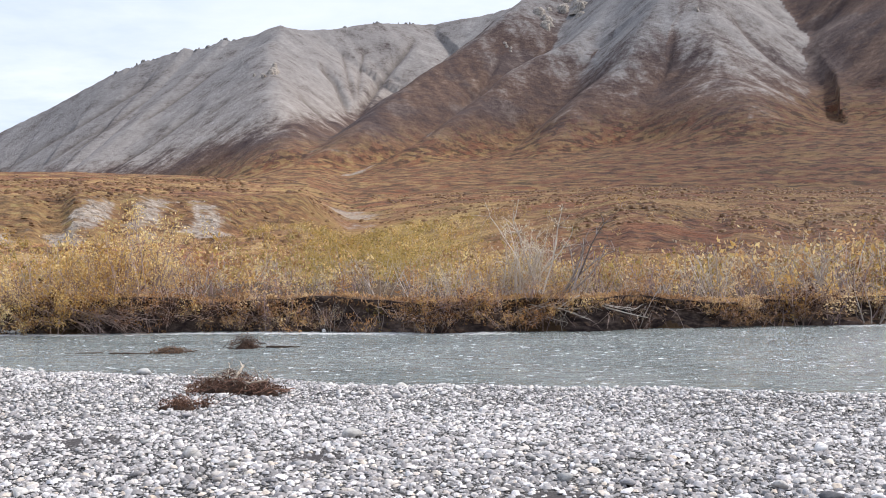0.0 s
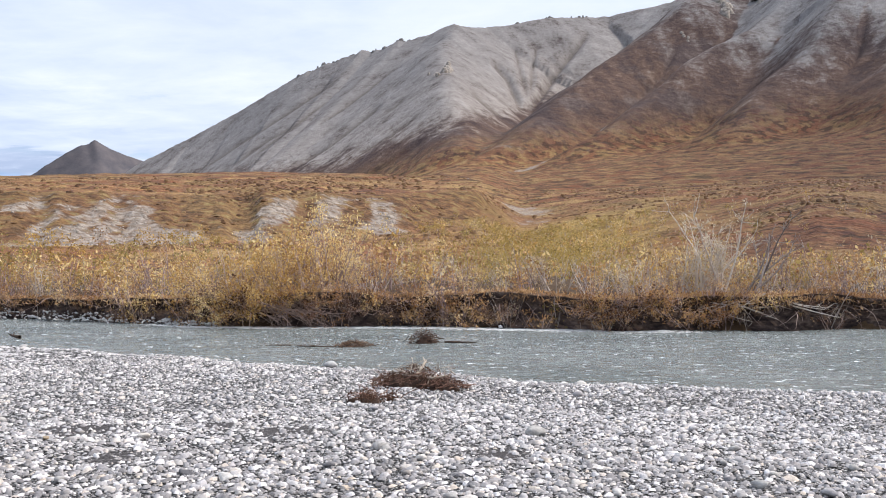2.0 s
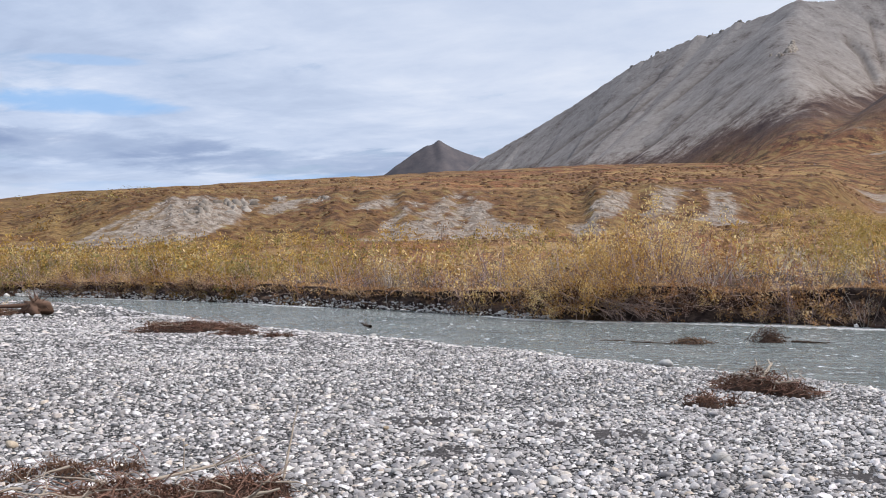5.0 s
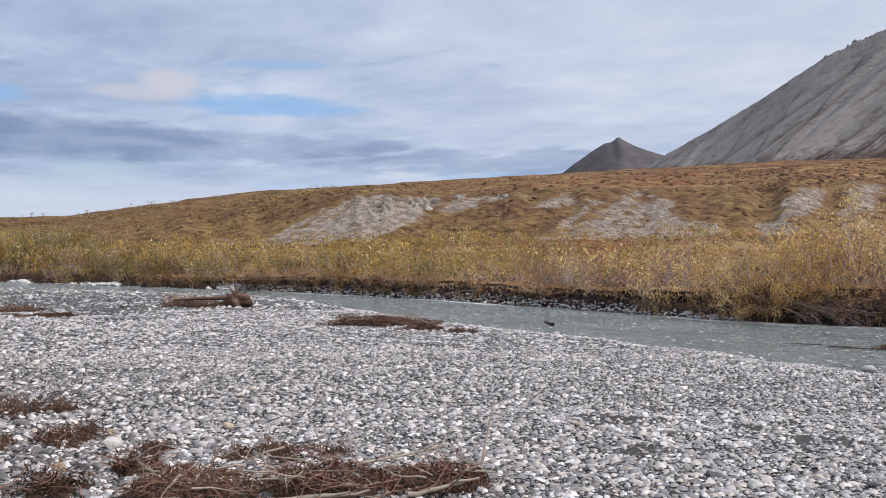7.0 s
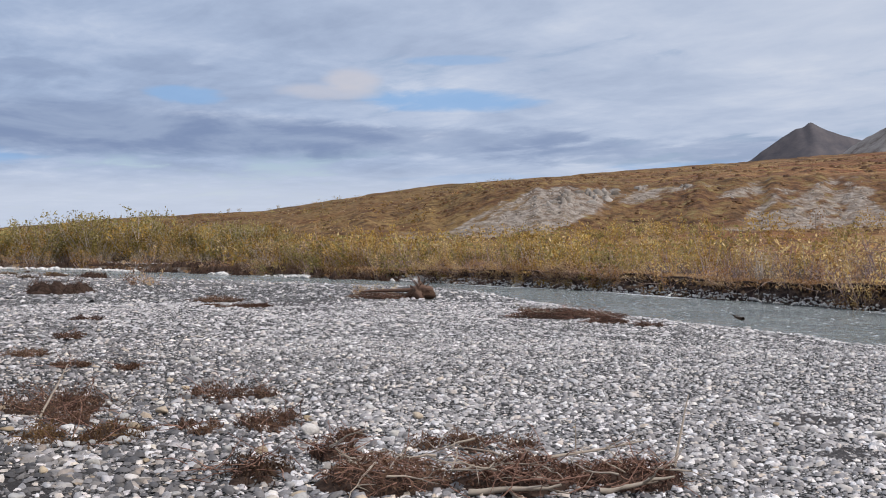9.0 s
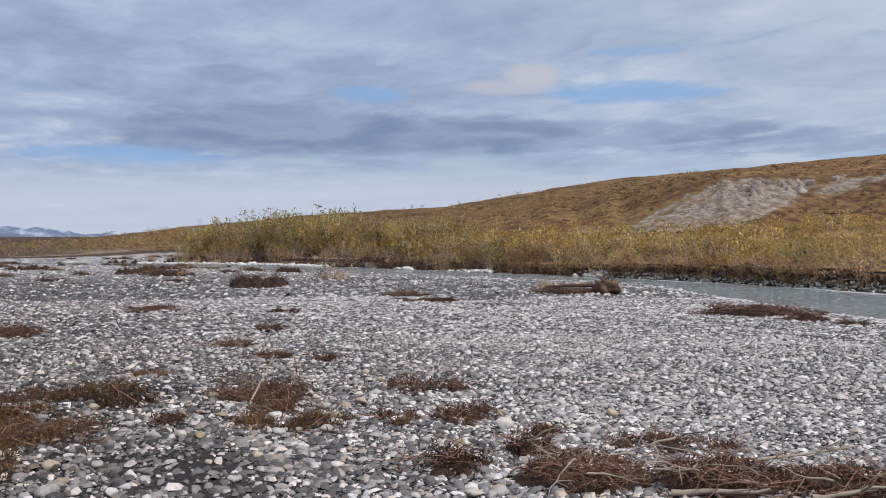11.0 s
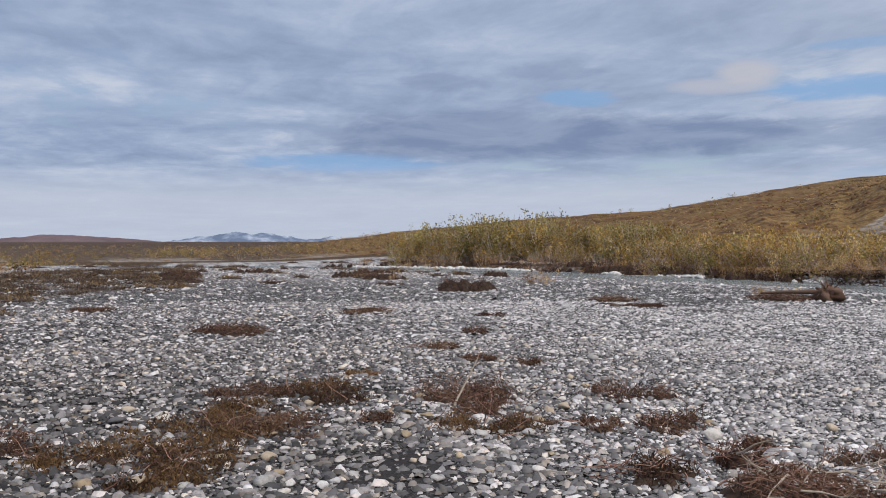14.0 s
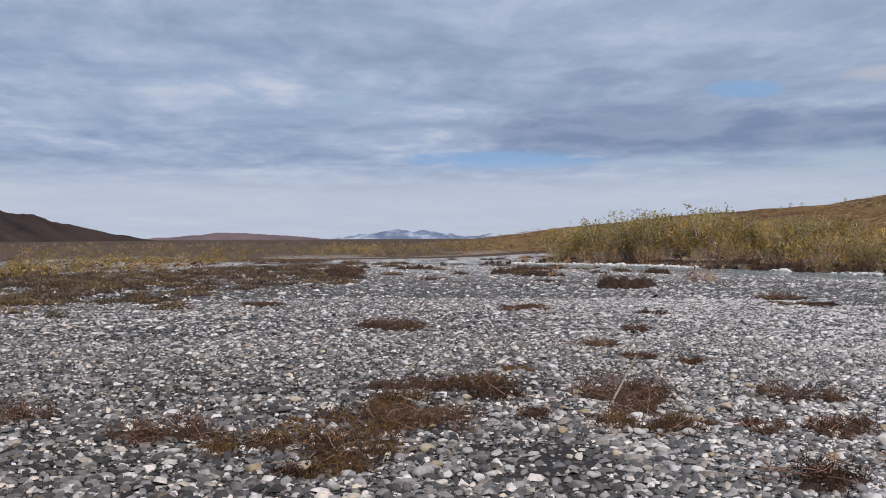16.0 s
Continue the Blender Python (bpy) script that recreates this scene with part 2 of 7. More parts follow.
def tundra_colour(t, p, green=None):
    """Heath, dwarf birch and sedge in patches, coarser on the far uplands than on the near slopes."""
    q = node(t, "ShaderNodeSeparateXYZ")
    t.links.new(p, q.inputs[0])
    off = vec(t, "LENGTH", p, (0.0, 0.0, 0.0))
    upland = step(t, off, 130.0, 300.0)
    n1 = noise_node(t, p, 0.030, 4.0, 0.60)
    near = noise_node(t, p, 0.55, 3.0, 0.55)
    wide = noise_node(t, p, 0.085, 3.0, 0.60)
    n2 = mix(t, upland, near, wide)
    c = ramp(t, calc(t, "ADD", calc(t, "MULTIPLY", n1, 0.45), calc(t, "MULTIPLY", n2, 0.55)),
             (0.36, (0.100, 0.048, 0.033)), (0.44, (0.185, 0.086, 0.047)), (0.52, (0.240, 0.128, 0.064)), (0.60, (0.285, 0.170, 0.085)), (0.70, (0.34, 0.245, 0.135)))
    # red and straw-coloured swathes
    c = mix(t, calc(t, "MULTIPLY", step(t, noise_node(t, vec(t, "ADD", p, (11.0, 53.0, 3.0)), 0.05, 3.0, 0.6), 0.54, 0.60), 0.55), c, (0.245, 0.095, 0.045))
    c = mix(t, calc(t, "MULTIPLY", step(t, noise_node(t, vec(t, "ADD", p, (71.0, 5.0, 9.0)), 0.06, 3.0, 0.6), 0.54, 0.60), 0.50), c, (0.27, 0.20, 0.080))
    # dark thickets and hollows in streaks along the slope, with hummock shadows painted in
    dark_near = step(t, noise_node(t, vec(t, "ADD", p, (5.0, 31.0, 8.0)), 0.75, 3.0, 0.55), 0.53, 0.61)
    dark_far = step(t, noise_node(t, vec(t, "ADD", p, (15.0, 3.0, 28.0)), 0.115, 4.0, 0.62), 0.50, 0.57)
    c = mix(t, calc(t, "MULTIPLY", mix(t, upland, dark_near, dark_far), 0.72), c, (0.050, 0.034, 0.021))
    pale_far = step(t, noise_node(t, vec(t, "ADD", p, (40.0, 90.0, 7.0)), 0.10, 4.0, 0.62), 0.53, 0.60)
    c = mix(t, calc(t, "MULTIPLY", pale_far, 0.60), c, (0.39, 0.265, 0.115))
    west = step(t, calc(t, "ADD", calc(t, "DIVIDE", calc(t, "MULTIPLY", q.outputs[0], -1.0), calc(t, "MAXIMUM", q.outputs[1], 5.0)), calc(t, "MULTIPLY", calc(t, "SUBTRACT", n1, 0.5), 1.2)), 0.45, 1.25)
    gold = ramp(t, n2, (0.34, (0.060, 0.038, 0.018)), (0.46, (0.125, 0.078, 0.030)), (0.56, (0.185, 0.120, 0.044)), (0.70, (0.27, 0.19, 0.08)))
    c = mix(t, calc(t, "MULTIPLY", west, 0.62), c, gold)
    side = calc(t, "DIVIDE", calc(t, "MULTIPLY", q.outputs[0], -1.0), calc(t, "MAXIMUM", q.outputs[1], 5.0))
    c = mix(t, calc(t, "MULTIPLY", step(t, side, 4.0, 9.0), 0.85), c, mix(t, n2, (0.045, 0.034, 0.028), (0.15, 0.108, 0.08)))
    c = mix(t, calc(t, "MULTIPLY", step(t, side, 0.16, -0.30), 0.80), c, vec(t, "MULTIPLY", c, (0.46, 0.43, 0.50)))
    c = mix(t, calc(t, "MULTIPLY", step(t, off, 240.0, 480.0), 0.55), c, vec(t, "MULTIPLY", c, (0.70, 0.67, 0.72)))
    grain = noise_node(t, p, 1.6, 4.0, 0.7)
    c = mix(t, step(t, grain, 0.38, 0.62), vec(t, "MULTIPLY", c, (0.62, 0.58, 0.56)), vec(t, "MULTIPLY", c, (1.16, 1.16, 1.12)))
    if green is not None:
        c = mix(t, green, c, ramp(t, near, (0.35, (0.18, 0.125, 0.040)), (0.6, (0.35, 0.25, 0.085))))
    return c


def mat_tundra():
    """Autumn tundra on the terrace, with bare scree scars."""
    m, t, b = surface("autumn_tundra", 0.95, 0.15)
    p = place(t)
    mk, k = attr(t, "mask")
    near = node(t, "ShaderNodeVectorMath", operation="LENGTH")
    link(t, p, near.inputs[0])
    close = step(t, near.outputs["Value"], 380.0, 330.0)
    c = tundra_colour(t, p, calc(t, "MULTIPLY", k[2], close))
    # dwarf birch on the terrace's steep face, darkened to paint the shade under its brow
    birch = ramp(t, noise_node(t, p, 0.62, 4.0, 0.6), (0.36, (0.035, 0.022, 0.014)), (0.46, (0.100, 0.055, 0.030)), (0.55, (0.175, 0.098, 0.045)), (0.62, (0.170, 0.130, 0.054)), (0.72, (0.29, 0.21, 0.10)))
    c = mix(t, calc(t, "MULTIPLY", calc(t, "MULTIPLY", mk.outputs["Alpha"], close), 0.75), c, birch)
    sn = noise_node(t, p, 0.42, 5.0, 0.66)
    scree = ramp(t, noise_node(t, p, 1.1, 3.0, 0.6), (0.32, (0.145, 0.118, 0.094)), (0.5, (0.275, 0.240, 0.205)), (0.68, (0.41, 0.37, 0.325)))
    f = step(t, calc(t, "ADD", k[0], calc(t, "MULTIPLY", calc(t, "SUBTRACT", sn, 0.5), 2.4)), 0.25, 0.75)
    f = calc(t, "MULTIPLY", f, calc(t, "ADD", 0.40, calc(t, "MULTIPLY", step(t, noise_node(t, p, 0.7, 3.0, 0.6), 0.36, 0.54), 0.45)))
    link(t, mix(t, f, c, scree), b.inputs["Base Color"])
    bump(t, b, calc(t, "ADD", noise_node(t, p, 1.1, 3.0, 0.6), calc(t, "MULTIPLY", noise_node(t, p, 0.4, 3.0), 1.5)), 0.8, 0.5)
    return m


def mat_mountain():
    """Grey scree with red-brown heath climbing from the foot, streaked down the fall line."""
    m, t, b = surface("scree_mountain", 0.95, 0.15)
    p = place(t)
    mk, k = attr(t, "mask")
    fl = node(t, "ShaderNodeAttribute", attribute_name="flow")
    fs = node(t, "ShaderNodeSeparateXYZ")
    link(t, fl.outputs["Vector"], fs.inputs[0])
    ribs, fine, thin = fs.outputs
    g = noise_node(t, p, 0.030, 7.0, 0.68)
    grain = noise_node(t, p, 0.16, 5.0, 0.72)
    down = calc(t, "ADD", calc(t, "MULTIPLY", ribs, 0.045), calc(t, "ADD", calc(t, "MULTIPLY", fine, 0.055), calc(t, "MULTIPLY", thin, 0.055)))
    tone = calc(t, "ADD", calc(t, "ADD", 0.04, calc(t, "MULTIPLY", g, 0.5)), calc(t, "ADD", down, calc(t, "MULTIPLY", grain, 0.44)))
    rock = ramp(t, tone, (0.26, (0.090, 0.084, 0.083)), (0.42, (0.150, 0.143, 0.142)), (0.56, (0.195, 0.188, 0.186)), (0.74, (0.275, 0.267, 0.263)))
    # towards its foot the scree is fresher and tan
    rock = mix(t, calc(t, "MULTIPLY", k[2], 0.85), rock, ramp(t, tone, (0.28, (0.165, 0.135, 0.114)), (0.5, (0.285, 0.250, 0.222)), (0.70, (0.40, 0.365, 0.335))))
    # thin turf in the hollows
    turf = ramp(t, grain, (0.35, (0.075, 0.048, 0.034)), (0.6, (0.17, 0.115, 0.072)))
    rock = mix(t, calc(t, "MULTIPLY", step(t, calc(t, "ADD", calc(t, "MULTIPLY", fine, 0.5), calc(t, "ADD", thin, calc(t, "MULTIPLY", calc(t, "SUBTRACT", g, 0.5), 5.0))), 0.8, 2.0), 0.42), rock, turf)
    rock = mix(t, calc(t, "MULTIPLY", k[1], 0.62), rock, (0.085, 0.066, 0.054))
    heath = ramp(t, tone, (0.28, (0.036, 0.026, 0.026)), (0.43, (0.066, 0.044, 0.039)), (0.54, (0.100, 0.064, 0.050)), (0.70, (0.19, 0.13, 0.095)))
    heath = mix(t, step(t, noise_node(t, p, 0.011, 5.0, 0.62), 0.50, 0.60), heath, ramp(t, tone, (0.32, (0.040, 0.029, 0.031)), (0.5, (0.078, 0.056, 0.052)), (0.68, (0.17, 0.135, 0.115))))
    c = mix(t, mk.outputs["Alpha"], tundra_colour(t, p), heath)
    f = calc(t, "ADD", k[0], calc(t, "ADD", calc(t, "MULTIPLY", ribs, 0.10), calc(t, "ADD", calc(t, "MULTIPLY", fine, 0.13), calc(t, "MULTIPLY", thin, 0.10))))
    f = calc(t, "ADD", f, calc(t, "MULTIPLY", calc(t, "SUBTRACT", g, 0.5), 1.3))
    f = calc(t, "ADD", f, calc(t, "MULTIPLY", calc(t, "SUBTRACT", grain, 0.5), 0.9))
    link(t, mix(t, step(t, f, 0.24, 0.86), c, rock), b.inputs["Base Color"])
    bump(t, b, calc(t, "ADD", calc(t, "MULTIPLY", grain, 0.6), g), 0.5, 7.0)
    return m


def mat_hazy(name, low, high, scale):
    m, t, b = surface(name, 1.0, 0.05)
    p = place(t)
    n = noise_node(t, p, scale, 6.0, 0.65)
    link(t, ramp(t, n, (0.32, low), (0.68, high)), b.inputs["Base Color"])
    bump(t, b, n, 0.3, 0.2 / scale)
    return m


def mat_snowy():
    m, t, b = surface("snowy_range", 0.9, 0.1)
    p = place(t)
    n = noise_node(t, vec(t, "MULTIPLY", p, (1.0, 1.0, 1.6)), 0.012, 6.0, 0.6)
    # muted blue tones put the haze of distance into rock and snow colour
    link(t, ramp(t, n, (0.44, (0.13, 0.17, 0.25)), (0.54, (0.22, 0.27, 0.36)), (0.66, (0.42, 0.47, 0.56))), b.inputs["Base Color"])
    return m


def mat_water():
    m, t, b = surface("silty_water", 0.13, 0.5)
    p = place(t)
    n = noise_node(t, p, 0.35, 4.0, 0.6)
    # white specks painted in: glints on the open water, foam where the mask lies
    glint_foam_n = noise_node(t, vec(t, "MULTIPLY", p, (1.0, 1.3, 1.0)), 5.0, 4.0, 0.62, 0.4)
    body = ramp(t, n, (0.35, (0.178, 0.205, 0.196)), (0.65, (0.255, 0.278, 0.266)))
    _, k = attr(t, "mask")
    f = step(t, calc(t, "ADD", glint_foam_n, calc(t, "MULTIPLY", k[0], 0.30)), 0.61, 0.68)
    link(t, mix(t, f, body, (0.70, 0.72, 0.72)), b.inputs["Base Color"])
    link(t, calc(t, "ADD", calc(t, "MULTIPLY", f, 0.5), 0.13), b.inputs["Roughness"])
    w = calc(t, "ADD", noise_node(t, vec(t, "MULTIPLY", p, (1.0, 2.0, 1.0)), 1.6, 5.0, 0.62, 0.5),
             calc(t, "MULTIPLY", noise_node(t, p, 7.0, 4.0, 0.6), 0.22))
    bump(t, b, w, 1.0, 0.30)
    return m


def mat_bank():
    m, t, b = surface("dark_cut_earth", 0.95, 0.2)
    p = place(t)
    c = ramp(t, noise_node(t, vec(t, "MULTIPLY", p, (1.0, 1.0, 2.5)), 2.3, 6.0, 0.7), (0.34, (0.018, 0.013, 0.013)), (0.50, (0.070, 0.049, 0.042)), (0.68, (0.21, 0.155, 0.125)))
    # dry litter lies where the sod is level
    nz = node(t, "ShaderNodeSeparateXYZ")
    link(t, node(t, "ShaderNodeNewGeometry").outputs["True Normal"], nz.inputs[0])
    litter = ramp(t, noise_node(t, p, 7.0, 6.0, 0.7), (0.35, (0.10, 0.06, 0.042)), (0.5, (0.24, 0.15, 0.10)), (0.66, (0.40, 0.29, 0.20)))
    c = mix(t, step(t, nz.outputs[2], 0.45, 0.8), c, litter)
    link(t, c, b.inputs["Base Color"])
    bump(t, b, noise_node(t, p, 5.0, 6.0, 0.7), 0.9, 0.12)
    return m


def mat_stone(name="river_stone", share=0.0, tone=(0.62, 0.60, 0.56)):
    """River stones: greys, whites, a few tan; every stone its own tone."""
    m, t, b = surface(name, 0.85, 0.3)
    p = place(t)
    g = node(t, "ShaderNodeNewGeometry")
    o = node(t, "ShaderNodeObjectInfo")
    r = calc(t, "FRACT", calc(t, "ADD", g.outputs["Random Per Island"], o.outputs["Random"]))
    c = pebble_colours(t, r)
    hue = ramp(t, calc(t, "FRACT", calc(t, "MULTIPLY", r, 17.31)), (0.0, (1.0, 0.86, 0.68)), (0.22, (1.0, 0.955, 0.935)), (0.6, (0.92, 0.935, 1.0)), (0.8, (1.0, 0.935, 0.935)), (1.0, (1.0, 0.945, 0.975)))
    c = mix(t, 0.9, c, hue, "MULTIPLY")
    if share:
        c = mix(t, share, c, tone)
    else:
        # the fresh bar by the stream is bleached, the older bar keeps its greys
        c = mix(t, calc(t, "ADD", 0.14, calc(t, "MULTIPLY", fresh_bar(t, p), 0.44)), c, mix(t, calc(t, "FRACT", calc(t, "MULTIPLY", r, 7.7)), (0.42, 0.398, 0.395), (0.95, 0.92, 0.90)))
    n = noise_node(t, p, 22.0, 5.0, 0.65)
    c = mix(t, step(t, n, 0.30, 0.6), mix(t, 0.35, c, (0.06, 0.06, 0.06)), c)
    if not share:
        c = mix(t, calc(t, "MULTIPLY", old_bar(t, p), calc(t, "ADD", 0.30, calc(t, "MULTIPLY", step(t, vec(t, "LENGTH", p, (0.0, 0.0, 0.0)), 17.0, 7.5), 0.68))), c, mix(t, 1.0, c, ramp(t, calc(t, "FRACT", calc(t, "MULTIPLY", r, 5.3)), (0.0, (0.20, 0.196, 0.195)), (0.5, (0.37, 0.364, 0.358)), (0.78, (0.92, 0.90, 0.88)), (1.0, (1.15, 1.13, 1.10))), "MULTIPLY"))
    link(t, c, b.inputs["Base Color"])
    bump(t, b, n, 0.5, 0.02)
    return m


def mat_leaf(name, a, b2, c3):
    """Leaves: a tone for each shrub and each leaf, light passing through."""
    m, t, b = surface(name, 0.6, 0.25)
    g = node(t, "ShaderNodeNewGeometry")
    o = node(t, "ShaderNodeObjectInfo")
    r = calc(t, "ADD", calc(t, "MULTIPLY", g.outputs["Random Per Island"], 0.42), calc(t, "MULTIPLY", o.outputs["Random"], 0.30))
    r = calc(t, "ADD", r, calc(t, "MULTIPLY", step(t, noise_node(t, g.outputs["Position"], 0.55, 3.0), 0.36, 0.64), 0.36))
    c = ramp(t, r, (0.15, a), (0.5, b2), (0.85, c3))
    link(t, c, b.inputs["Base Color"])
    tr = node(t, "ShaderNodeBsdfTranslucent")
    link(t, c, tr.inputs["Color"])
    ms = node(t, "ShaderNodeMixShader")
    ms.inputs[0].default_value = 0.42
    link(t, b.outputs[0], ms.inputs[1])
    link(t, tr.outputs[0], ms.inputs[2])
    out = [n for n in t.nodes if n.type == "OUTPUT_MATERIAL"][0]
    link(t, ms.outputs[0], out.inputs["Surface"])
    return m


def mat_twig(name, a, b2):
    m, t, b = surface(name, 0.85, 0.2)
    g = node(t, "ShaderNodeNewGeometry")
    p = g.outputs["Position"]
    r = calc(t, "ADD", calc(t, "MULTIPLY", g.outputs["Random Per Island"], 0.6), calc(t, "MULTIPLY", noise_node(t, p, 14.0, 3.0), 0.4))
    link(t, ramp(t, r, (0.2, a), (0.8, b2)), b.inputs["Base Color"])
    return m


def mat_rock():
    m, t, b = surface("pale_crag", 0.95, 0.15)
    p = place(t)
    c = ramp(t, noise_node(t, p, 0.35, 4.0, 0.65), (0.35, (0.15, 0.128, 0.106)), (0.65, (0.39, 0.355, 0.315)))
    link(t, c, b.inputs["Base Color"])
    return m


GROUND, TUNDRA, MOUNTAIN = mat_ground(), mat_tundra(), mat_mountain()
DARK_HILL = mat_hazy("dark_far_hill", (0.026, 0.020, 0.021), (0.064, 0.044, 0.039), 0.02)
PINK_HILL = mat_hazy("mauve_far_hill", (0.120, 0.090, 0.098), (0.20, 0.145, 0.148), 0.012)
PEAK_ROCK = mat_hazy("dark_far_peak", (0.076, 0.074, 0.084), (0.130, 0.116, 0.118), 0.02)
SNOW, WATER, BANK = mat_snowy(), mat_water(), mat_bank()
SOIL = mat_hazy("dark_soil", (0.025, 0.017, 0.014), (0.085, 0.058, 0.045), 9.0)
STONE, PALE_STONE, CRAG = mat_stone(), mat_stone("pale_river_stone", 0.6), mat_rock()
WHITE_STONE = mat_stone("bleached_river_stone", 0.82, (0.82, 0.80, 0.77))
TAN_STONE, DARK_STONE = mat_stone("tan_river_stone", 0.7, (0.46, 0.35, 0.21)), mat_stone("dark_river_stone", 0.8, (0.10, 0.10, 0.11))
YELLOW = mat_leaf("yellow_leaf", (0.30, 0.165, 0.055), (0.62, 0.39, 0.125), (0.88, 0.70, 0.36))
GOLD = mat_leaf("gold_leaf", (0.16, 0.086, 0.026), (0.41, 0.245, 0.062), (0.70, 0.48, 0.14))
OCHRE = mat_leaf("ochre_leaf", (0.25, 0.135, 0.066), (0.52, 0.320, 0.155), (0.82, 0.65, 0.40))
MOSS = mat_leaf("moss_leaf", (0.036, 0.022, 0.017), (0.105, 0.060, 0.034), (0.28, 0.165, 0.070))
OLIVE = mat_leaf("olive_leaf", (0.13, 0.102, 0.032), (0.32, 0.228, 0.070), (0.55, 0.41, 0.145))
GREEN = mat_leaf("green_leaf", (0.135, 0.118, 0.040), (0.29, 0.24, 0.080), (0.56, 0.47, 0.20))
RUST = mat_leaf("rust_leaf", (0.055, 0.029, 0.022), (0.135, 0.072, 0.048), (0.26, 0.16, 0.10))
LITTER = mat_leaf("litter_leaf", (0.055, 0.038, 0.030), (0.14, 0.095, 0.066), (0.28, 0.205, 0.135))
BRONZE = mat_leaf("bronze_leaf", (0.19, 0.085, 0.038), (0.46, 0.245, 0.10), (0.68, 0.45, 0.20))
PILE_TWIG = mat_twig("drift_twig", (0.085, 0.041, 0.031), (0.38, 0.220, 0.160))
DRY_SEDGE = mat_leaf("dry_sedge", (0.10, 0.062, 0.030), (0.22, 0.14, 0.062), (0.36, 0.25, 0.12))
STRAW = mat_leaf("straw", (0.32, 0.24, 0.15), (0.52, 0.41, 0.27), (0.68, 0.60, 0.45))
GREY_TWIG = mat_twig("grey_twig", (0.27, 0.22, 0.19), (0.58, 0.52, 0.47))
PALE_LIMB = mat_twig("pale_bare_limb", (0.42, 0.35, 0.29), (0.72, 0.65, 0.57))
PLUM_TWIG = mat_twig("plum_twig", (0.17, 0.115, 0.115), (0.45, 0.35, 0.34))
BROWN_TWIG = mat_twig("brown_twig", (0.21, 0.140, 0.115), (0.55, 0.42, 0.36))
DEAD_TWIG = mat_twig("bare_grey_limb", (0.15, 0.12, 0.11), (0.36, 0.31, 0.28))
DRY_WOOD = mat_twig("weathered_wood", (0.20, 0.16, 0.12), (0.50, 0.43, 0.35))
TUSSOCK = mat_leaf("tussock", (0.17, 0.09, 0.045), (0.28, 0.17, 0.080), (0.37, 0.26, 0.12))
HUMMOCK = mat_leaf("dark_hummock", (0.105, 0.055, 0.030), (0.185, 0.098, 0.046), (0.27, 0.160, 0.072))
PALE_RUBBLE = mat_twig("pale_rubble", (0.14, 0.115, 0.092), (0.37, 0.325, 0.28))
RIDGE_ROCK = mat_hazy("dark_ridge_rock", (0.11, 0.105, 0.10), (0.24, 0.23, 0.22), 0.2)
ROOT_EARTH = mat_twig("root_earth", (0.045, 0.027, 0.020), (0.17, 0.105, 0.075))
WET_WOOD = mat_twig("wet_wood", (0.03, 0.02, 0.015), (0.10, 0.065, 0.045))


# ---------------------------------------------------------------- arithmetic of the land
def smooth(x, a, b):
    u = np.clip((x - a) / (b - a), 0, 1)
    return u * u * (3 - 2 * u)


def hashed(i, j, seed):
    n = (i.astype(np.int64) * 374761393 + j.astype(np.int64) * 668265263 + seed * 69069) & 0x7FFFFFFF
    n = ((n ^ (n >> 13)) * 1274126177) & 0x7FFFFFFF
    return ((n ^ (n >> 16)) & 0xFFFF) / 65535.0


def value_noise(x, y, seed=0):
    i, j = np.floor(x), np.floor(y)
    u, v = x - i, y - j
    u, v = u * u * (3 - 2 * u), v * v * (3 - 2 * v)
    a, b = hashed(i, j, seed), hashed(i + 1, j, seed)
    c, d = hashed(i, j + 1, seed), hashed(i + 1, j + 1, seed)
    return (a + (b - a) * u) * (1 - v) + (c + (d - c) * u) * v - 0.5


def fbm(x, y, octaves=4, seed=0, gain=0.5):
    total, amp = np.zeros_like(x, dtype=float), 1.0
    for o in range(octaves):
        total += amp * value_noise(x * 2 ** o + 17.3 * o, y * 2 ** o - 9.1 * o, seed + o)
        amp *= gain
    return total


# the river: x, y of its middle and its half width
RIVER = np.array([(160, 62, 9), (60, 38, 8.6), (25, 25.5, 8.6), (6, 21.1, 7.4), (0, 21.0, 6.1), (-6, 22.4, 5.4), (-12, 22.7, 3.9),
                  (-20, 25.5, 3.7), (-28, 28.2, 2.5), (-34, 29.0, 2.0), (-43, 28.8, 2.2), (-52, 27.0, 2.8), (-63, 25.0, 3.2), (-75, 21.5, 2.8),
                  (-90, 11, 2.4), (-103, -10, 2.6), (-110, -40, 5.0), (-125, -120, 6.0)], dtype=float)


def along(line, x, y):
    """For each place: distance to a line of (x, y, value), the value there, the length along it, and the side (1: right of its way)."""
    best = np.full(x.shape, 1e12)
    val, run, side = np.zeros(x.shape), np.zeros(x.shape), np.zeros(x.shape)
    s0 = 0.0
    for (ax, ay, av), (bx, by, bv) in zip(line[:-1], line[1:]):
        ex, ey = bx - ax, by - ay
        ln = math.hypot(ex, ey)
        u = np.clip(((x - ax) * ex + (y - ay) * ey) / ln ** 2, 0, 1)
        dx, dy = x - ax - u * ex, y - ay - u * ey
        d = dx * dx + dy * dy
        near = d < best
        best = np.where(near, d, best)
        val = np.where(near, av + u * (bv - av), val)
        run = np.where(near, s0 + u * ln, run)
        side = np.where(near, np.sign(ex * -dy + ey * dx), side)
        s0 += ln
    return np.sqrt(best), val, run, side


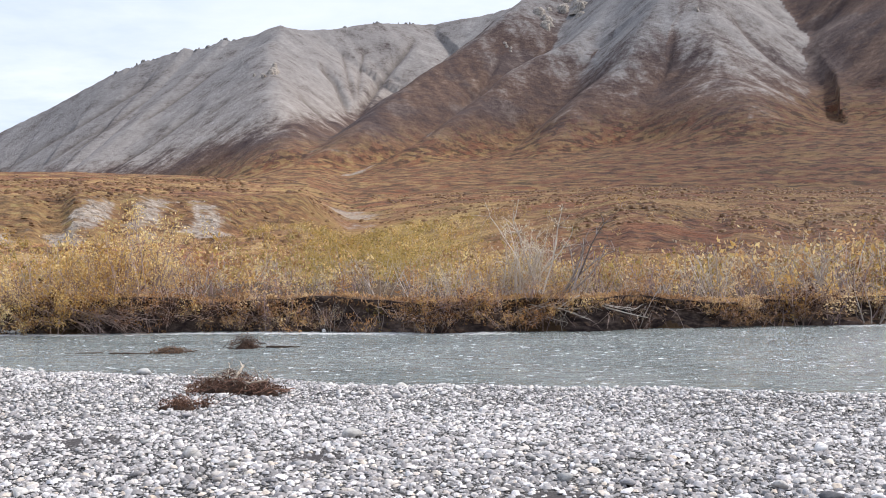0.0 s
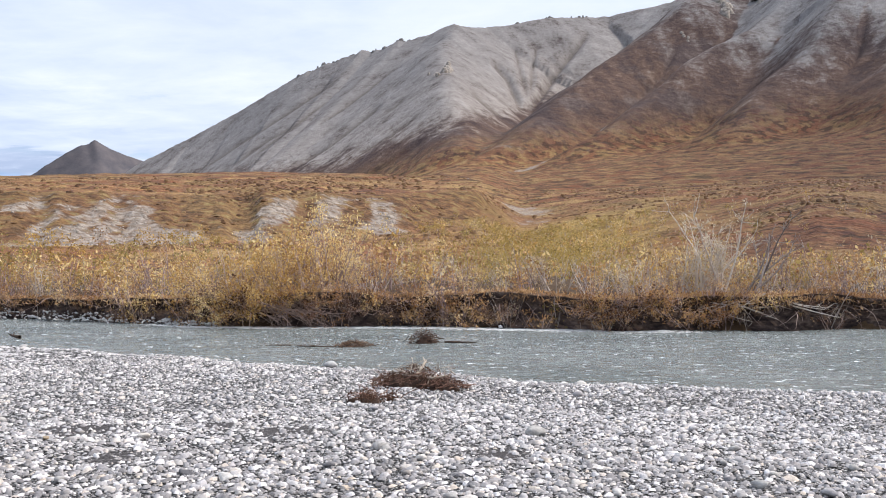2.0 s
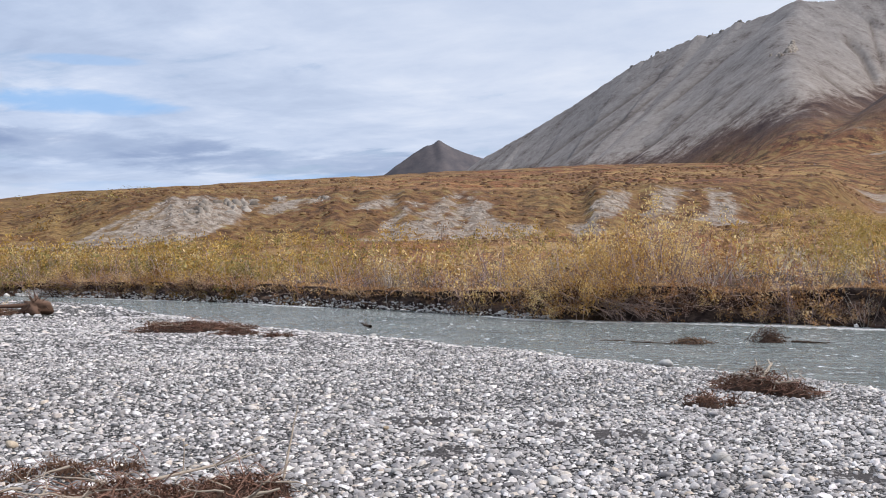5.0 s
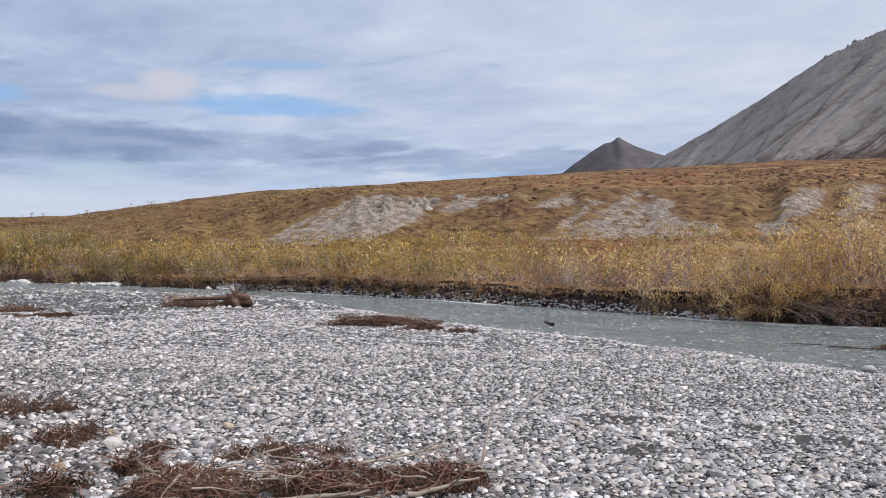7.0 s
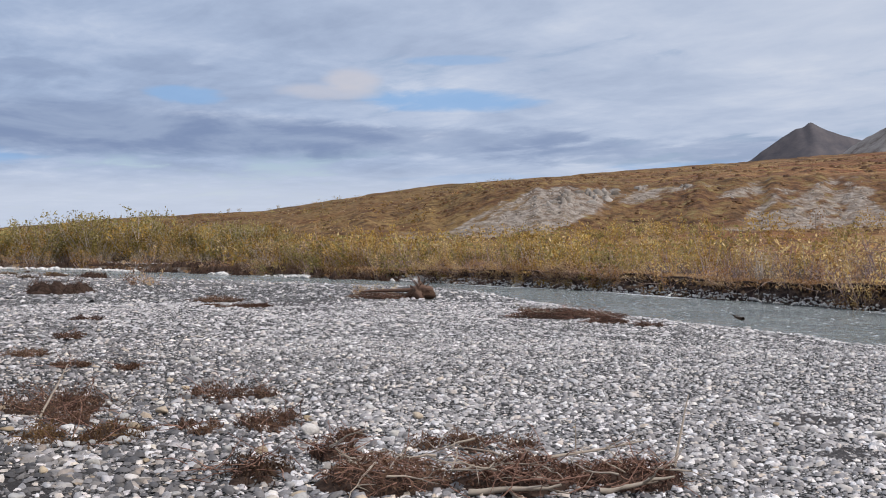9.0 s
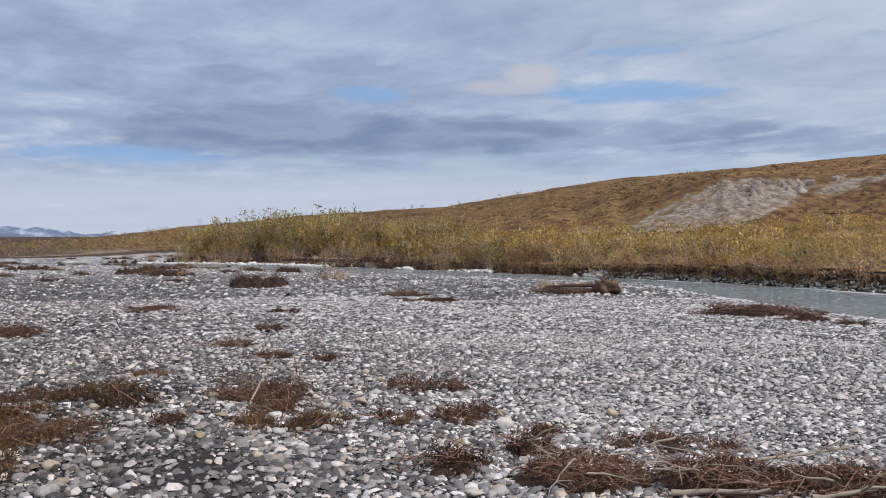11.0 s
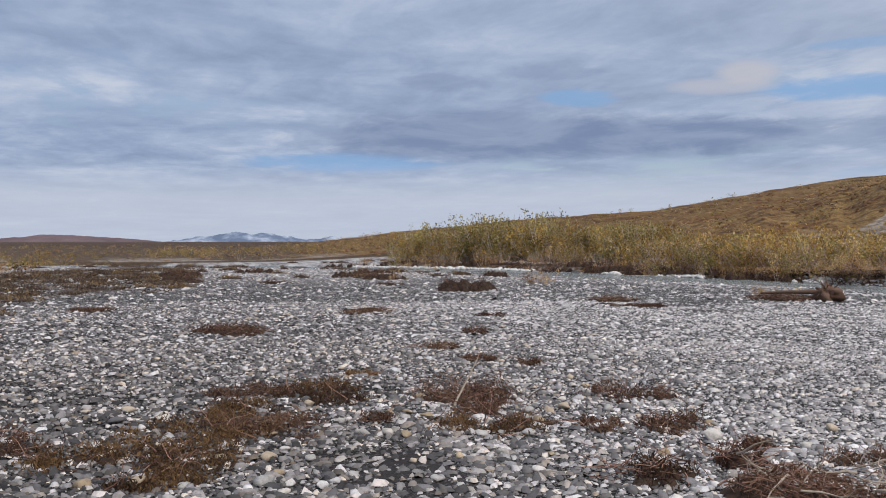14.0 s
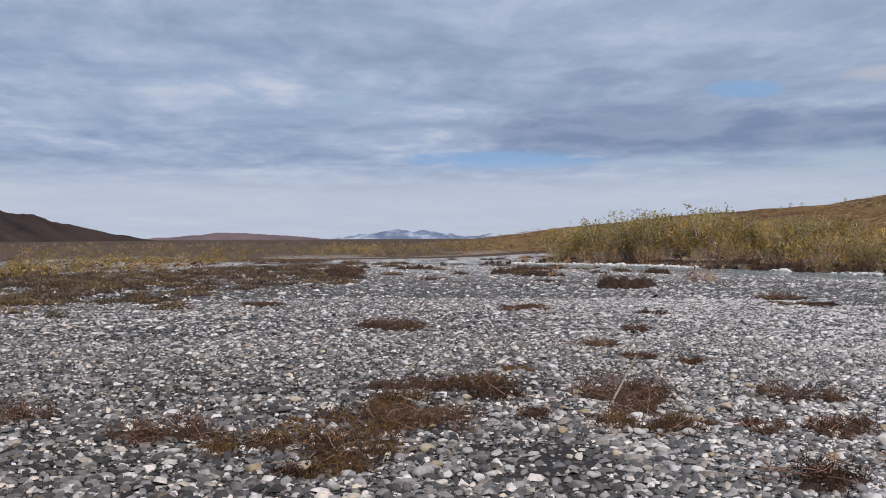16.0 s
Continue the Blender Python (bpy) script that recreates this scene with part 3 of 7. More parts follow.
# the land beyond the flats, by azimuth: distance and height of the slope's foot, of its brow, and of the skyline behind
LAND = np.array([(-75, 60, 1.2, 110, 6, 420, 30), (-25, 60, 1.2, 120, 7.5, 420, 33), (-11, 62, 1.3, 112, 8.8, 420, 37), (0, 72, 1.6, 140, 8.6, 420, 35),
                 (5.5, 95, 2.3, 232, 16, 420, 33), (8, 138, 7.5, 160, 14, 420, 39), (13, 118, 5.3, 140, 12.0, 420, 41.5), (21, 108, 4.0, 132, 11.2, 420, 41), (28, 106, 3.7, 129, 10.6, 410, 38.5),
                 (34, 104, 3.4, 126, 10.0, 400, 35.3), (45, 102, 2.7, 122, 9.2, 330, 25.2), (51, 104, 2.4, 135, 8.6, 320, 21.7), (56, 105, 2.1, 150, 7.0, 310, 17.8),
                 (61, 110, 1.9, 170, 6.2, 320, 13.4), (70, 130, 1.8, 190, 4.8, 330, 10), (77, 150, 1.6, 220, 3.5, 350, 6.2), (86, 200, 0.6, 300, 0.5, 500, 0.4),
                 (100, 200, 0.5, 300, 0.4, 600, 0.3), (180, 200, 1.0, 300, 3, 600, 12), (285, 60, 1.2, 110, 6, 420, 30)], dtype=float)

# crests of the near massif: azimuth, distance, elevation seen from the bar
CRESTS = [
    [(36, 2000, 1.0), (31, 1880, 3.2), (27.4, 1800, 5.65), (24.5, 1750, 7.28), (21.7, 1720, 8.88), (18.8, 1690, 10.75), (17.3, 1675, 11.45), (15.7, 1660, 12.0), (14.95, 1650, 12.33), (14.3, 1645, 12.2), (12.6, 1620, 12.95),
     (11.0, 1605, 13.25), (9.75, 1590, 13.9), (7.9, 1680, 13.68), (6.1, 1720, 13.75), (4.1, 1760, 14.2), (0.5, 1850, 14.15), (-2.2, 1830, 14.65), (-5.5, 1800, 15.4), (-10, 1750, 18), (-20, 1800, 19.5), (-40, 1800, 18.5)],
    [(9.75, 1590, 13.7), (10.0, 1450, 12.7), (10.05, 1300, 11.45), (9.6, 1150, 9.9), (8.9, 1020, 8.3), (8.9, 930, 6.8)],
    [(7.9, 830, 5.9), (5.45, 930, 8.0), (2.8, 1040, 10.15), (0.8, 1110, 11.4), (-2.2, 1200, 13.2), (-3.9, 1260, 14.6), (-6, 1400, 16.2), (-9, 1560, 18.2)],
    [(1.5, 850, 7.0), (-2.2, 960, 9.9), (-5.5, 1050, 12.0), (-8.15, 1130, 13.6), (-10.4, 1220, 15.2), (-12, 1500, 18.5)],
    [(-6.5, 820, 8.0), (-9.4, 900, 10.5), (-11.1, 960, 12.0), (-12, 1010, 13.4), (-13, 1080, 15.2), (-13.2, 1400, 18.8)],
    [(-17.6, 800, 8.8), (-16.2, 900, 10.9), (-15.3, 1000, 13.1), (-14.75, 1080, 15.1), (-14, 1350, 18)],
    [(-33.5, 700, 8.5), (-30.5, 950, 13.0), (-26.8, 1200, 16.2), (-20, 1800, 19.5)],
    [(-44, 600, 9), (-46, 900, 14), (-40, 1800, 18.5)],
]
CREST_ROUND = (3, 16, 12, 10, 8, 22, 20, 50)
CREST_LINES = [np.array([(*heading(a, d), 1.6 + d * math.tan(radians(e))) for a, d, e in c]) for c in CRESTS]
# gullies on its faces: half width and depth, then azimuth and elevation downwards
GULLIES = [
    (0.13, 5, (15.6, 11.5), (18.8, 9.3), (22.3, 6.95), (24.6, 5.3)), (0.13, 5, (13.6, 9.7), (15.2, 8.5), (16.8, 7.2), (18.8, 5.9)), (0.15, 4, (18.2, 8.6), (20.4, 7.4), (23.0, 5.4)),
    (0.10, 3, (12.0, 10.2), (14.0, 8.7)), (0.10, 3, (11.2, 9.2), (13.4, 7.7), (15.8, 6.2)), (0.10, 2, (16.5, 10.0), (18.9, 8.2), (21.5, 6.2)), (0.10, 3, (13.0, 11.6), (15.6, 9.6), (17.4, 8.3)),
    (0.20, 9, (7.4, 12.2), (6.4, 11.1), (5.5, 9.2)), (0.24, 10, (1.4, 13.8), (3.1, 11.9), (4.4, 10.2), (5.2, 9.2)), (0.14, 5, (4.6, 13.2), (4.9, 11.6), (5.0, 10.2)), (0.14, 5, (6.0, 13.0), (5.6, 11.4), (5.2, 10.0)),
    (0.14, 5, (8.8, 9.6), (7.6, 8.6), (6.8, 8.2)), (0.14, 4, (8.9, 10.6), (7.2, 9.2), (6.3, 8.6)), (0.16, 6, (-3.6, 13.0), (-2.6, 11.2), (-0.6, 9.2)), (0.16, 5, (-13.6, 14.0), (-13.2, 12.0), (-12.4, 10.4)),
    (0.16, 5, (-16.4, 14.6), (-17.8, 12.8), (-19.6, 11.2)), (0.14, 4, (-16.0, 13.2), (-17.0, 11.4), (-18.2, 9.9)),
]


def gully_at(az, el):
    """Depth below the slope, and how much of a gully's bed a place is."""
    depth, bed = np.zeros_like(az), np.zeros_like(az)
    for w, deep, *line in GULLIES:
        best = np.full(az.shape, 1e9)
        run = np.zeros_like(az)
        for k, ((a0, e0), (a1, e1)) in enumerate(zip(line[:-1], line[1:])):
            ex, ey = a1 - a0, e1 - e0
            u = np.clip(((az - a0) * ex + (el - e0) * ey) / (ex * ex + ey * ey), 0, 1)
            dd = (az - a0 - u * ex) ** 2 + (el - e0 - u * ey) ** 2
            run = np.where(dd < best, k + u, run)
            best = np.minimum(best, dd)
        fade = smooth(run, 0, 0.5) * (1 - 0.7 * smooth(run, len(line) - 1.5, len(line) - 1))
        g = np.exp(-best / (w * w)) * fade
        depth, bed = np.maximum(depth, deep * g), np.maximum(bed, np.exp(-best / (0.36 * w * w)) * fade)
    return depth, bed


def massif(x, y):
    """Height of the mountain at places, which crest owns them, how far they lie from it, and the gullies' beds."""
    d = np.hypot(x, y)
    az = np.degrees(np.arctan2(-x, y))
    warp = 16 * (1 - 0.75 * smooth(az, 10.5, 13.0))
    wx = x + warp * fbm(x * 0.010, y * 0.010, 3, 41)
    wy = y + warp * fbm(x * 0.010, y * 0.010, 3, 51)
    best, own, off = np.full(x.shape, -1e3), np.zeros(x.shape), np.zeros(x.shape)
    acc = np.zeros(x.shape)
    for i, line in enumerate(CREST_LINES):
        c, cz, run, side = along(line, wx, wy)
        soft = CREST_ROUND[i]
        c = np.sqrt(c * c + soft * soft) - soft
        jag = (5.0 * smooth(az, 10.5, 12.5) * (1 - smooth(az, 18.2, 19.2)) + 1.5) * fbm(run / 13.0, run * 0 + i, 3, 80 + i) * np.exp(-c / 25.0)
        h = cz + 5.0 + jag - 0.70 * c + 0.00017 * np.minimum(c, 900) ** 2
        take = h > best
        own, off = np.where(take, i, own), np.where(take, c, off)
        best = np.maximum(best, h)
        acc += np.exp(np.clip((h - 200.0) / 4.0, -60, 60))
    mz = np.maximum(best, np.minimum(200.0 + 4.0 * np.log(acc + 1e-30), best + 3.0)) - 1.0
    depth, bed = gully_at(az, np.degrees(np.arctan2(mz, d)))
    return mz - depth * smooth(off, 4, 30), own, off, bed


def land(x, y, full=False):
    """Height of the ground at places of the plan; with full also the masks."""
    x, y = np.asarray(x, dtype=float), np.asarray(y, dtype=float)
    d = np.hypot(x, y)
    az = np.degrees(np.arctan2(-x, y))
    az = np.where(az < -75, az + 360, az)
    df, zf, dt, zt, ds, zs = (np.interp(az, LAND[:, 0], LAND[:, k]) for k in range(1, 7))
    wob = fbm(az * 0.45, d * 0.004, 3, 5)
    df2, dt2 = df + 5 * wob, dt + 7 * wob
    rd, hw, run, side = along(RIVER, x, y)
    edge = rd - hw * (1 + 0.10 * fbm(x * 0.22, y * 0.22, 2, 3)) + 0.5 * fbm(x * 0.9, y * 0.9, 2, 4)
    bankside = side > 0
    # gravel bar
    bar = 0.05 * fbm(x * 0.30, y * 0.30, 3, 8) + 0.035 * fbm(x * 1.5, y * 1.5, 2, 9)
    bar = bar * smooth(d, 2, 8)
    shelf = np.interp(x, [-60, -40, -30], [14.0, 8.0, 1.8])
    z_bar = bar - 0.22 * (1 - smooth(edge, -0.1, shelf)) - 0.45 * smooth(-edge, 0.0, 2.5)
    # flats behind the cut bank
    drop = np.interp(x, [-92, -82, -66, -55, -42, -34, -15, -9], [0.08, 0.28, 0.30, 0.30, 0.34, 0.48, 0.48, 0.66])
    drop = drop * (1 + 0.32 * fbm(x * 0.35, y * 0.0, 3, 19))
    z_flat = -0.2 + drop * smooth(edge, 0.9, 1.3) + 0.2 + 0.10 * fbm(x * 0.25, y * 0.25, 3, 12) + 0.006 * np.maximum(edge, 0)
    z_flat = np.where(edge > 0.9, z_flat, 0) + np.where(edge > 0.9, 0, -0.25 - 0.4 * smooth(-edge, 0.0, 1.2))
    z_near = np.where(bankside, z_flat, z_bar)
    # slope, brow, upland
    u = np.clip((d - df2) / np.maximum(dt2 - df2, 1), 0, 1)
    rise = zf + (zt - zf) * (0.85 * u + 0.15 * u * u * (3 - 2 * u))
    w = np.clip((d - dt2) / (ds - dt2), 0, 1)
    up = zt + (zs - zt) * w
    tail = np.interp(az, [-75, -20, -10, 3, 9, 14, 20, 33, 60, 84, 150, 285], [0.2, 0.2, 0.165, 0.135, 0.11, 0.06, 0.0, -0.015, -0.01, -0.001, -0.001, 0.2])
    up = up + tail * np.maximum(d - ds, 0)
    far = np.where(d < df2, zf * smooth(d, 45, df2), np.where(d < dt2, rise, up))
    far = far + smooth(d, df2, dt2 + 30) * (0.9 * fbm(x * 0.05, y * 0.05, 4, 21) + 0.35 * fbm(x * 0.25, y * 0.25, 3, 22))
    hump = np.clip(4 * u * (1 - u), 0, 1)
    far = far + hump * 0.55 * fbm(az * 0.55, d * 0.02, 3, 31)
    # the dry creek that comes down between terrace and slope
    cl = np.array([(*heading(6.2, 110), 3), (*heading(4.8, 160), 3.5), (*heading(5.4, 235), 6.5), (*heading(7.6, 300), 6.5), (*heading(14.5, 470), 3.2), (*heading(10, 620), 4.2), (*heading(5.5, 800), 5), (*heading(0.5, 960), 4)])
    cd, cw, crun, _ = along(cl, x, y)
    far = far - 2.2 * np.exp(-(cd / (2.2 * cw)) ** 2) * smooth(d, 100, 200)
    blend = smooth(d, 48, 70) * np.where((az > 50) & (az < 150), smooth(edge, 3, 16), 1.0)
    z = z_near * (1 - blend) + np.maximum(far, z_near) * blend
    rocky, bed, pale = np.zeros_like(z), np.zeros_like(z), np.zeros_like(z)
    mount = np.full(z.shape, -1e3)
    sel = (d > 380) & ((az < 45) | (az > 300))
    if sel.any():
        mz, own, off, mbed = massif(x[sel], y[sel])
        saz = np.where(az[sel] > 180, az[sel] - 360, az[sel])
        zb = z[sel]
        z2 = np.maximum(mz, zb) + 7.0 * np.log1p(np.exp(-np.abs(mz - zb) / 7.0))
        z[sel] = z2
        mount[sel] = mz - zb
        # scree above, heath below: the line between them differs from spur to spur
        el = np.degrees(np.arctan2(z2, d[sel]))
        line = np.interp(saz, [4, 6, 9, 11, 12.7, 14.5, 18, 24, 27], [9.6, 8.9, 8.7, 8.0, 7.7, 6.9, 5.8, 5.1, 4.8])
        line = np.where((own == 0) & (saz < -6), 17.0, line)
        line = np.where(own == 2, np.interp(saz, [-6, -3.5, 0, 5, 8], [14.0, 14.3, 14.0, 12.4, 9.0]), line)
        line = np.where(own == 3, np.interp(saz, [-11, -8, -5, -1], [12.4, 11.8, 12.6, 12.6]), line)
        line = np.where(own == 4, np.interp(saz, [-13.5, -11, -8], [13.2, 11.6, 11.4]), line)
        line = np.where(own == 5, np.interp(saz, [-21.3, -20.6, -17, -14, -13], [16.0, 11.0, 11.0, 12.6, 15.0]), line)
        line = np.where(own >= 6, 17.0, line)
        rocky[sel] = np.clip(0.5 + (el - line) / np.where(own < 2, 2.2, 7.0), 0, 0.85) * smooth(mz - zb, -8, 14)
        bed[sel] = mbed
        pale[sel] = np.exp(-np.maximum(el - line, 0) / 3.2) * (own < 2) * (1 - 0.45 * smooth(saz, 17, 22)) + 0.35 * (own == 5)
    if not full:
        return z
    creek = np.exp(-(cd / cw) ** 4) * smooth(d, 150, 215) * np.clip(0.62 + 1.8 * fbm(x * 0.05, y * 0.05, 4, 91), 0, 1)
    face = smooth(u, 0.02, 0.2) * (1 - smooth(d, dt2 - 1.0, dt2 + 2.5)) * (d < 260) * smooth(az, 4, 9) * (1 - smooth(az, 40, 56))
    # bare scars on the terrace face: azimuth span, reach from foot to brow
    scar = np.zeros_like(z)
    for a0, a1, lo, hi, lean in ((38.3, 39.8, 0.55, 1.05, 1.5), (39.6, 45.5, 0.0, 1.05, 5.0), (35.9, 37.3, 0.72, 1.0, 1.6), (27.6, 29.4, -0.05, 1.0, 1.0), (28.4, 30.6, -0.05, 0.9, 3.8), (24.4, 28.2, -0.05, 0.38, 0.0),
                                 (18.9, 20.5, -0.1, 0.92, 1.3), (16.0, 17.2, -0.1, 1.0, 0.5), (14.0, 15.4, -0.1, 1.0, -1.4), (32.4, 33.6, 0.6, 0.98, 2.2), (49.5, 53, -0.1, 0.25, 0.5)):
        aa = az - lean * (1 - u) + 1.3 * fbm(x * 0.12, y * 0.12 + u * 2, 3, 94)
        scar = np.maximum(scar, smooth(aa, a0 - 1.2, a0 + 0.9) * (1 - smooth(aa, a1 - 0.9, a1 + 1.2)) * smooth(u, lo - 0.06, lo + 0.10) * (1 - smooth(u, hi - 0.35, hi + 0.04)) * (d > df2 - 6) * (d < dt2 + 3))
    ragged = 0.9 * fbm(x * 0.12, y * 0.12, 3, 93)
    fan = smooth(az, 27.6 - 1.2 * (1 - u) + ragged - 0.6, 28.2 - 1.2 * (1 - u) + ragged) * (1 - smooth(az, 28.9 + 4.6 * (1 - u) + ragged, 29.6 + 4.6 * (1 - u) + ragged)) * smooth(u, -0.12, 0.0) * (1 - smooth(u, 0.88, 1.0)) * (d > df2 - 6) * (d < dt2 + 2)
    scar = np.maximum(scar, 0.95 * fan)
    scar = np.clip(scar * (np.interp(az, [22, 26, 34, 38], [0.92, 1.0, 1.0, 0.9]) + 0.8 * fbm(x * 0.15, y * 0.15, 4, 95) + 0.9 * fbm((az - np.interp(az, [21, 36], [0, 5.0]) * (1 - u)) * 1.9, u * 0.7, 4, 96)), 0, 1)
    lim = np.interp(az, [58, 66, 76, 80, 84], [62, 70, 78, 100, 105])
    flats = smooth(az, 56, 60) * (az < 150) * (1 - smooth(d, lim, lim * 1.35)) * smooth(fbm(x * 0.10, y * 0.10, 4, 97), -0.16, 0.06)
    scree = np.maximum(np.maximum(np.maximum(scar, 0.8 * flats), rocky), np.clip(creek, 0, 1))
    gravel = np.where(bankside & (edge > -0.8), 0.0, 1.0)
    gravel = np.where(bankside & (x < -40) & (edge < np.interp(x, [-96, -84, -60, -41], [14.0, 1.2, 0.5, 0.5]) * (0.8 + 0.8 * fbm(x * 0.12, y * 0.12, 3, 98))), 1.0, gravel)
    gravel = np.where(d > 100, 0.0, gravel)
    cover = smooth(az, 84, 92) * smooth(d, np.interp(az, [84, 92, 100, 112], [48, 34, 25, 20]), np.interp(az, [84, 92, 100, 112], [56, 42, 33, 27])) * (az < 140)
    gravel = gravel * (1 - cover * smooth(fbm(x * 0.16, y * 0.5, 4, 107), -0.22, 0.12) * 0.9)
    green = 0.75 * np.exp(-((az - 3.0) / 5.0) ** 2) * (1 - smooth(d, 130, 210)) * smooth(d, 50, 80)
    # bare silt showing between the stones
    siltn = fbm(x * 0.55, y * 0.55, 3, 101)
    silt = 0.9 * smooth(siltn, 0.42, 0.56) * smooth(fbm(x * 0.11, y * 0.11, 2, 103), -0.1, 0.15)
    for sx0, sy0, sr in ((-6.9, 1.55, 0.40), (-7.35, 1.45, 0.34), (-7.7, 1.35, 0.22), (-10.2, 1.65, 0.42), (-8.6, 1.05, 0.32), (-7.05, 4.0, 0.28), (-1.05, 8.1, 0.42), (-3.9, 9.0, 0.35), (-6.1, -0.2, 0.3), (-5.2, 8.6, 0.6), (-3.2, 8.8, 0.5), (-4.2, 7.5, 0.4), (0.8, 6.6, 0.55), (-24.5, 14.5, 1.6), (-22.0, 13.2, 1.2), (-6.2, 4.0, 0.3)):
        silt = np.maximum(silt, np.exp(-(((x - sx0) ** 2 + (y - sy0) ** 2) / (0.75 * sr) ** 2) ** 1.5 * (1 + 1.2 * siltn)))
    b = np.where(gravel > 0.5, silt, np.where(d > 380, pale, green))
    return z, np.stack([scree, np.where(d > 380, bed, gravel), b, np.where(d > 380, smooth(mount, 0, 45), face)], axis=-1), mount, edge, bankside


def mesh_from(name, verts, faces, material, shade=True):
    """A mesh from arrays; all faces with the same number of corners."""
    me = bpy.data.meshes.new(name)
    verts, faces = np.asarray(verts, dtype=np.float32), np.asarray(faces, dtype=np.int32)
    n = faces.shape[1]
    me.vertices.add(len(verts))
    me.vertices.foreach_set("co", verts.ravel())
    me.loops.add(faces.size)
    me.loops.foreach_set("vertex_index", faces.ravel())
    me.polygons.add(len(faces))
    me.polygons.foreach_set("loop_start", np.arange(0, faces.size, n, dtype=np.int32))
    if shade:
        me.polygons.foreach_set("use_smooth", np.ones(len(faces), dtype=bool))
    me.update(calc_edges=True)
    me.materials.append(material)
    return me


def store(me, name, data, kind):
    a = me.attributes.new(name, kind, "POINT")
    a.data.foreach_set("color" if kind == "FLOAT_COLOR" else "vector", np.asarray(data, dtype=np.float32).ravel())


# ---------------------------------------------------------------- the land
def streaks(z, r, az, x, y, grain, reach, seed):
    """Noise drawn out along the fall line of a sheet, as scree and water draw it."""
    gr = np.gradient(z, r, axis=0)
    ga = np.gradient(z, az, axis=1) / r[:, None]
    g = np.hypot(gr, ga) + 1e-4
    vr, va = gr / g, ga / g
    nr, na = z.shape
    dr, da = r[1] - r[0], az[1] - az[0]
    total = np.zeros_like(z)
    ri0, ai0 = np.meshgrid(np.arange(nr, dtype=float), np.arange(na, dtype=float), indexing="ij")
    hop = reach / 10.0
    for sign in (1, -1):
        ri, ai = ri0.copy(), ai0.copy()
        for k in range(10):
            i, j = np.clip(ri, 0, nr - 1).astype(int), np.clip(ai, 0, na - 1).astype(int)
            rr, aa = r[0] + ri * dr, az[0] + ai * da
            total += value_noise(-rr * np.sin(aa) / grain, rr * np.cos(aa) / grain, seed) * (1 - k / 12.0)
            ri = ri + sign * hop * vr[i, j] / dr
            ai = ai + sign * hop * va[i, j] / (rr * da)
    return np.clip(total / (total.std() + 1e-6), -2.5, 2.5)


def polar_sheet(az, r):
    A, R = np.meshgrid(np.radians(az), r)
    return A, R, -R * np.sin(A), R * np.cos(A)


def sheet_part(name, pts, quads, material, masks, label, category, kind, flow=None):
    used, inv = np.unique(quads, return_inverse=True)
    me = mesh_from(name, pts.reshape(-1, 3)[used], inv.reshape(quads.shape), material)
    store(me, "mask", masks.reshape(-1, 4)[used], "FLOAT_COLOR")
    if flow is not None:
        store(me, "flow", flow.reshape(-1, 3)[used], "FLOAT_VECTOR")
    tagged(new(name, me), label, category, kind=kind)


def grid_quads(nr, na, closed=False):
    idx = np.arange(nr * na).reshape(nr, na)
    if closed:
        idx = np.concatenate([idx, idx[:, :1]], axis=1)
    return np.stack([idx[:-1, :-1], idx[1:, :-1], idx[1:, 1:], idx[:-1, 1:]], -1).reshape(-1, 4)[:, ::-1]


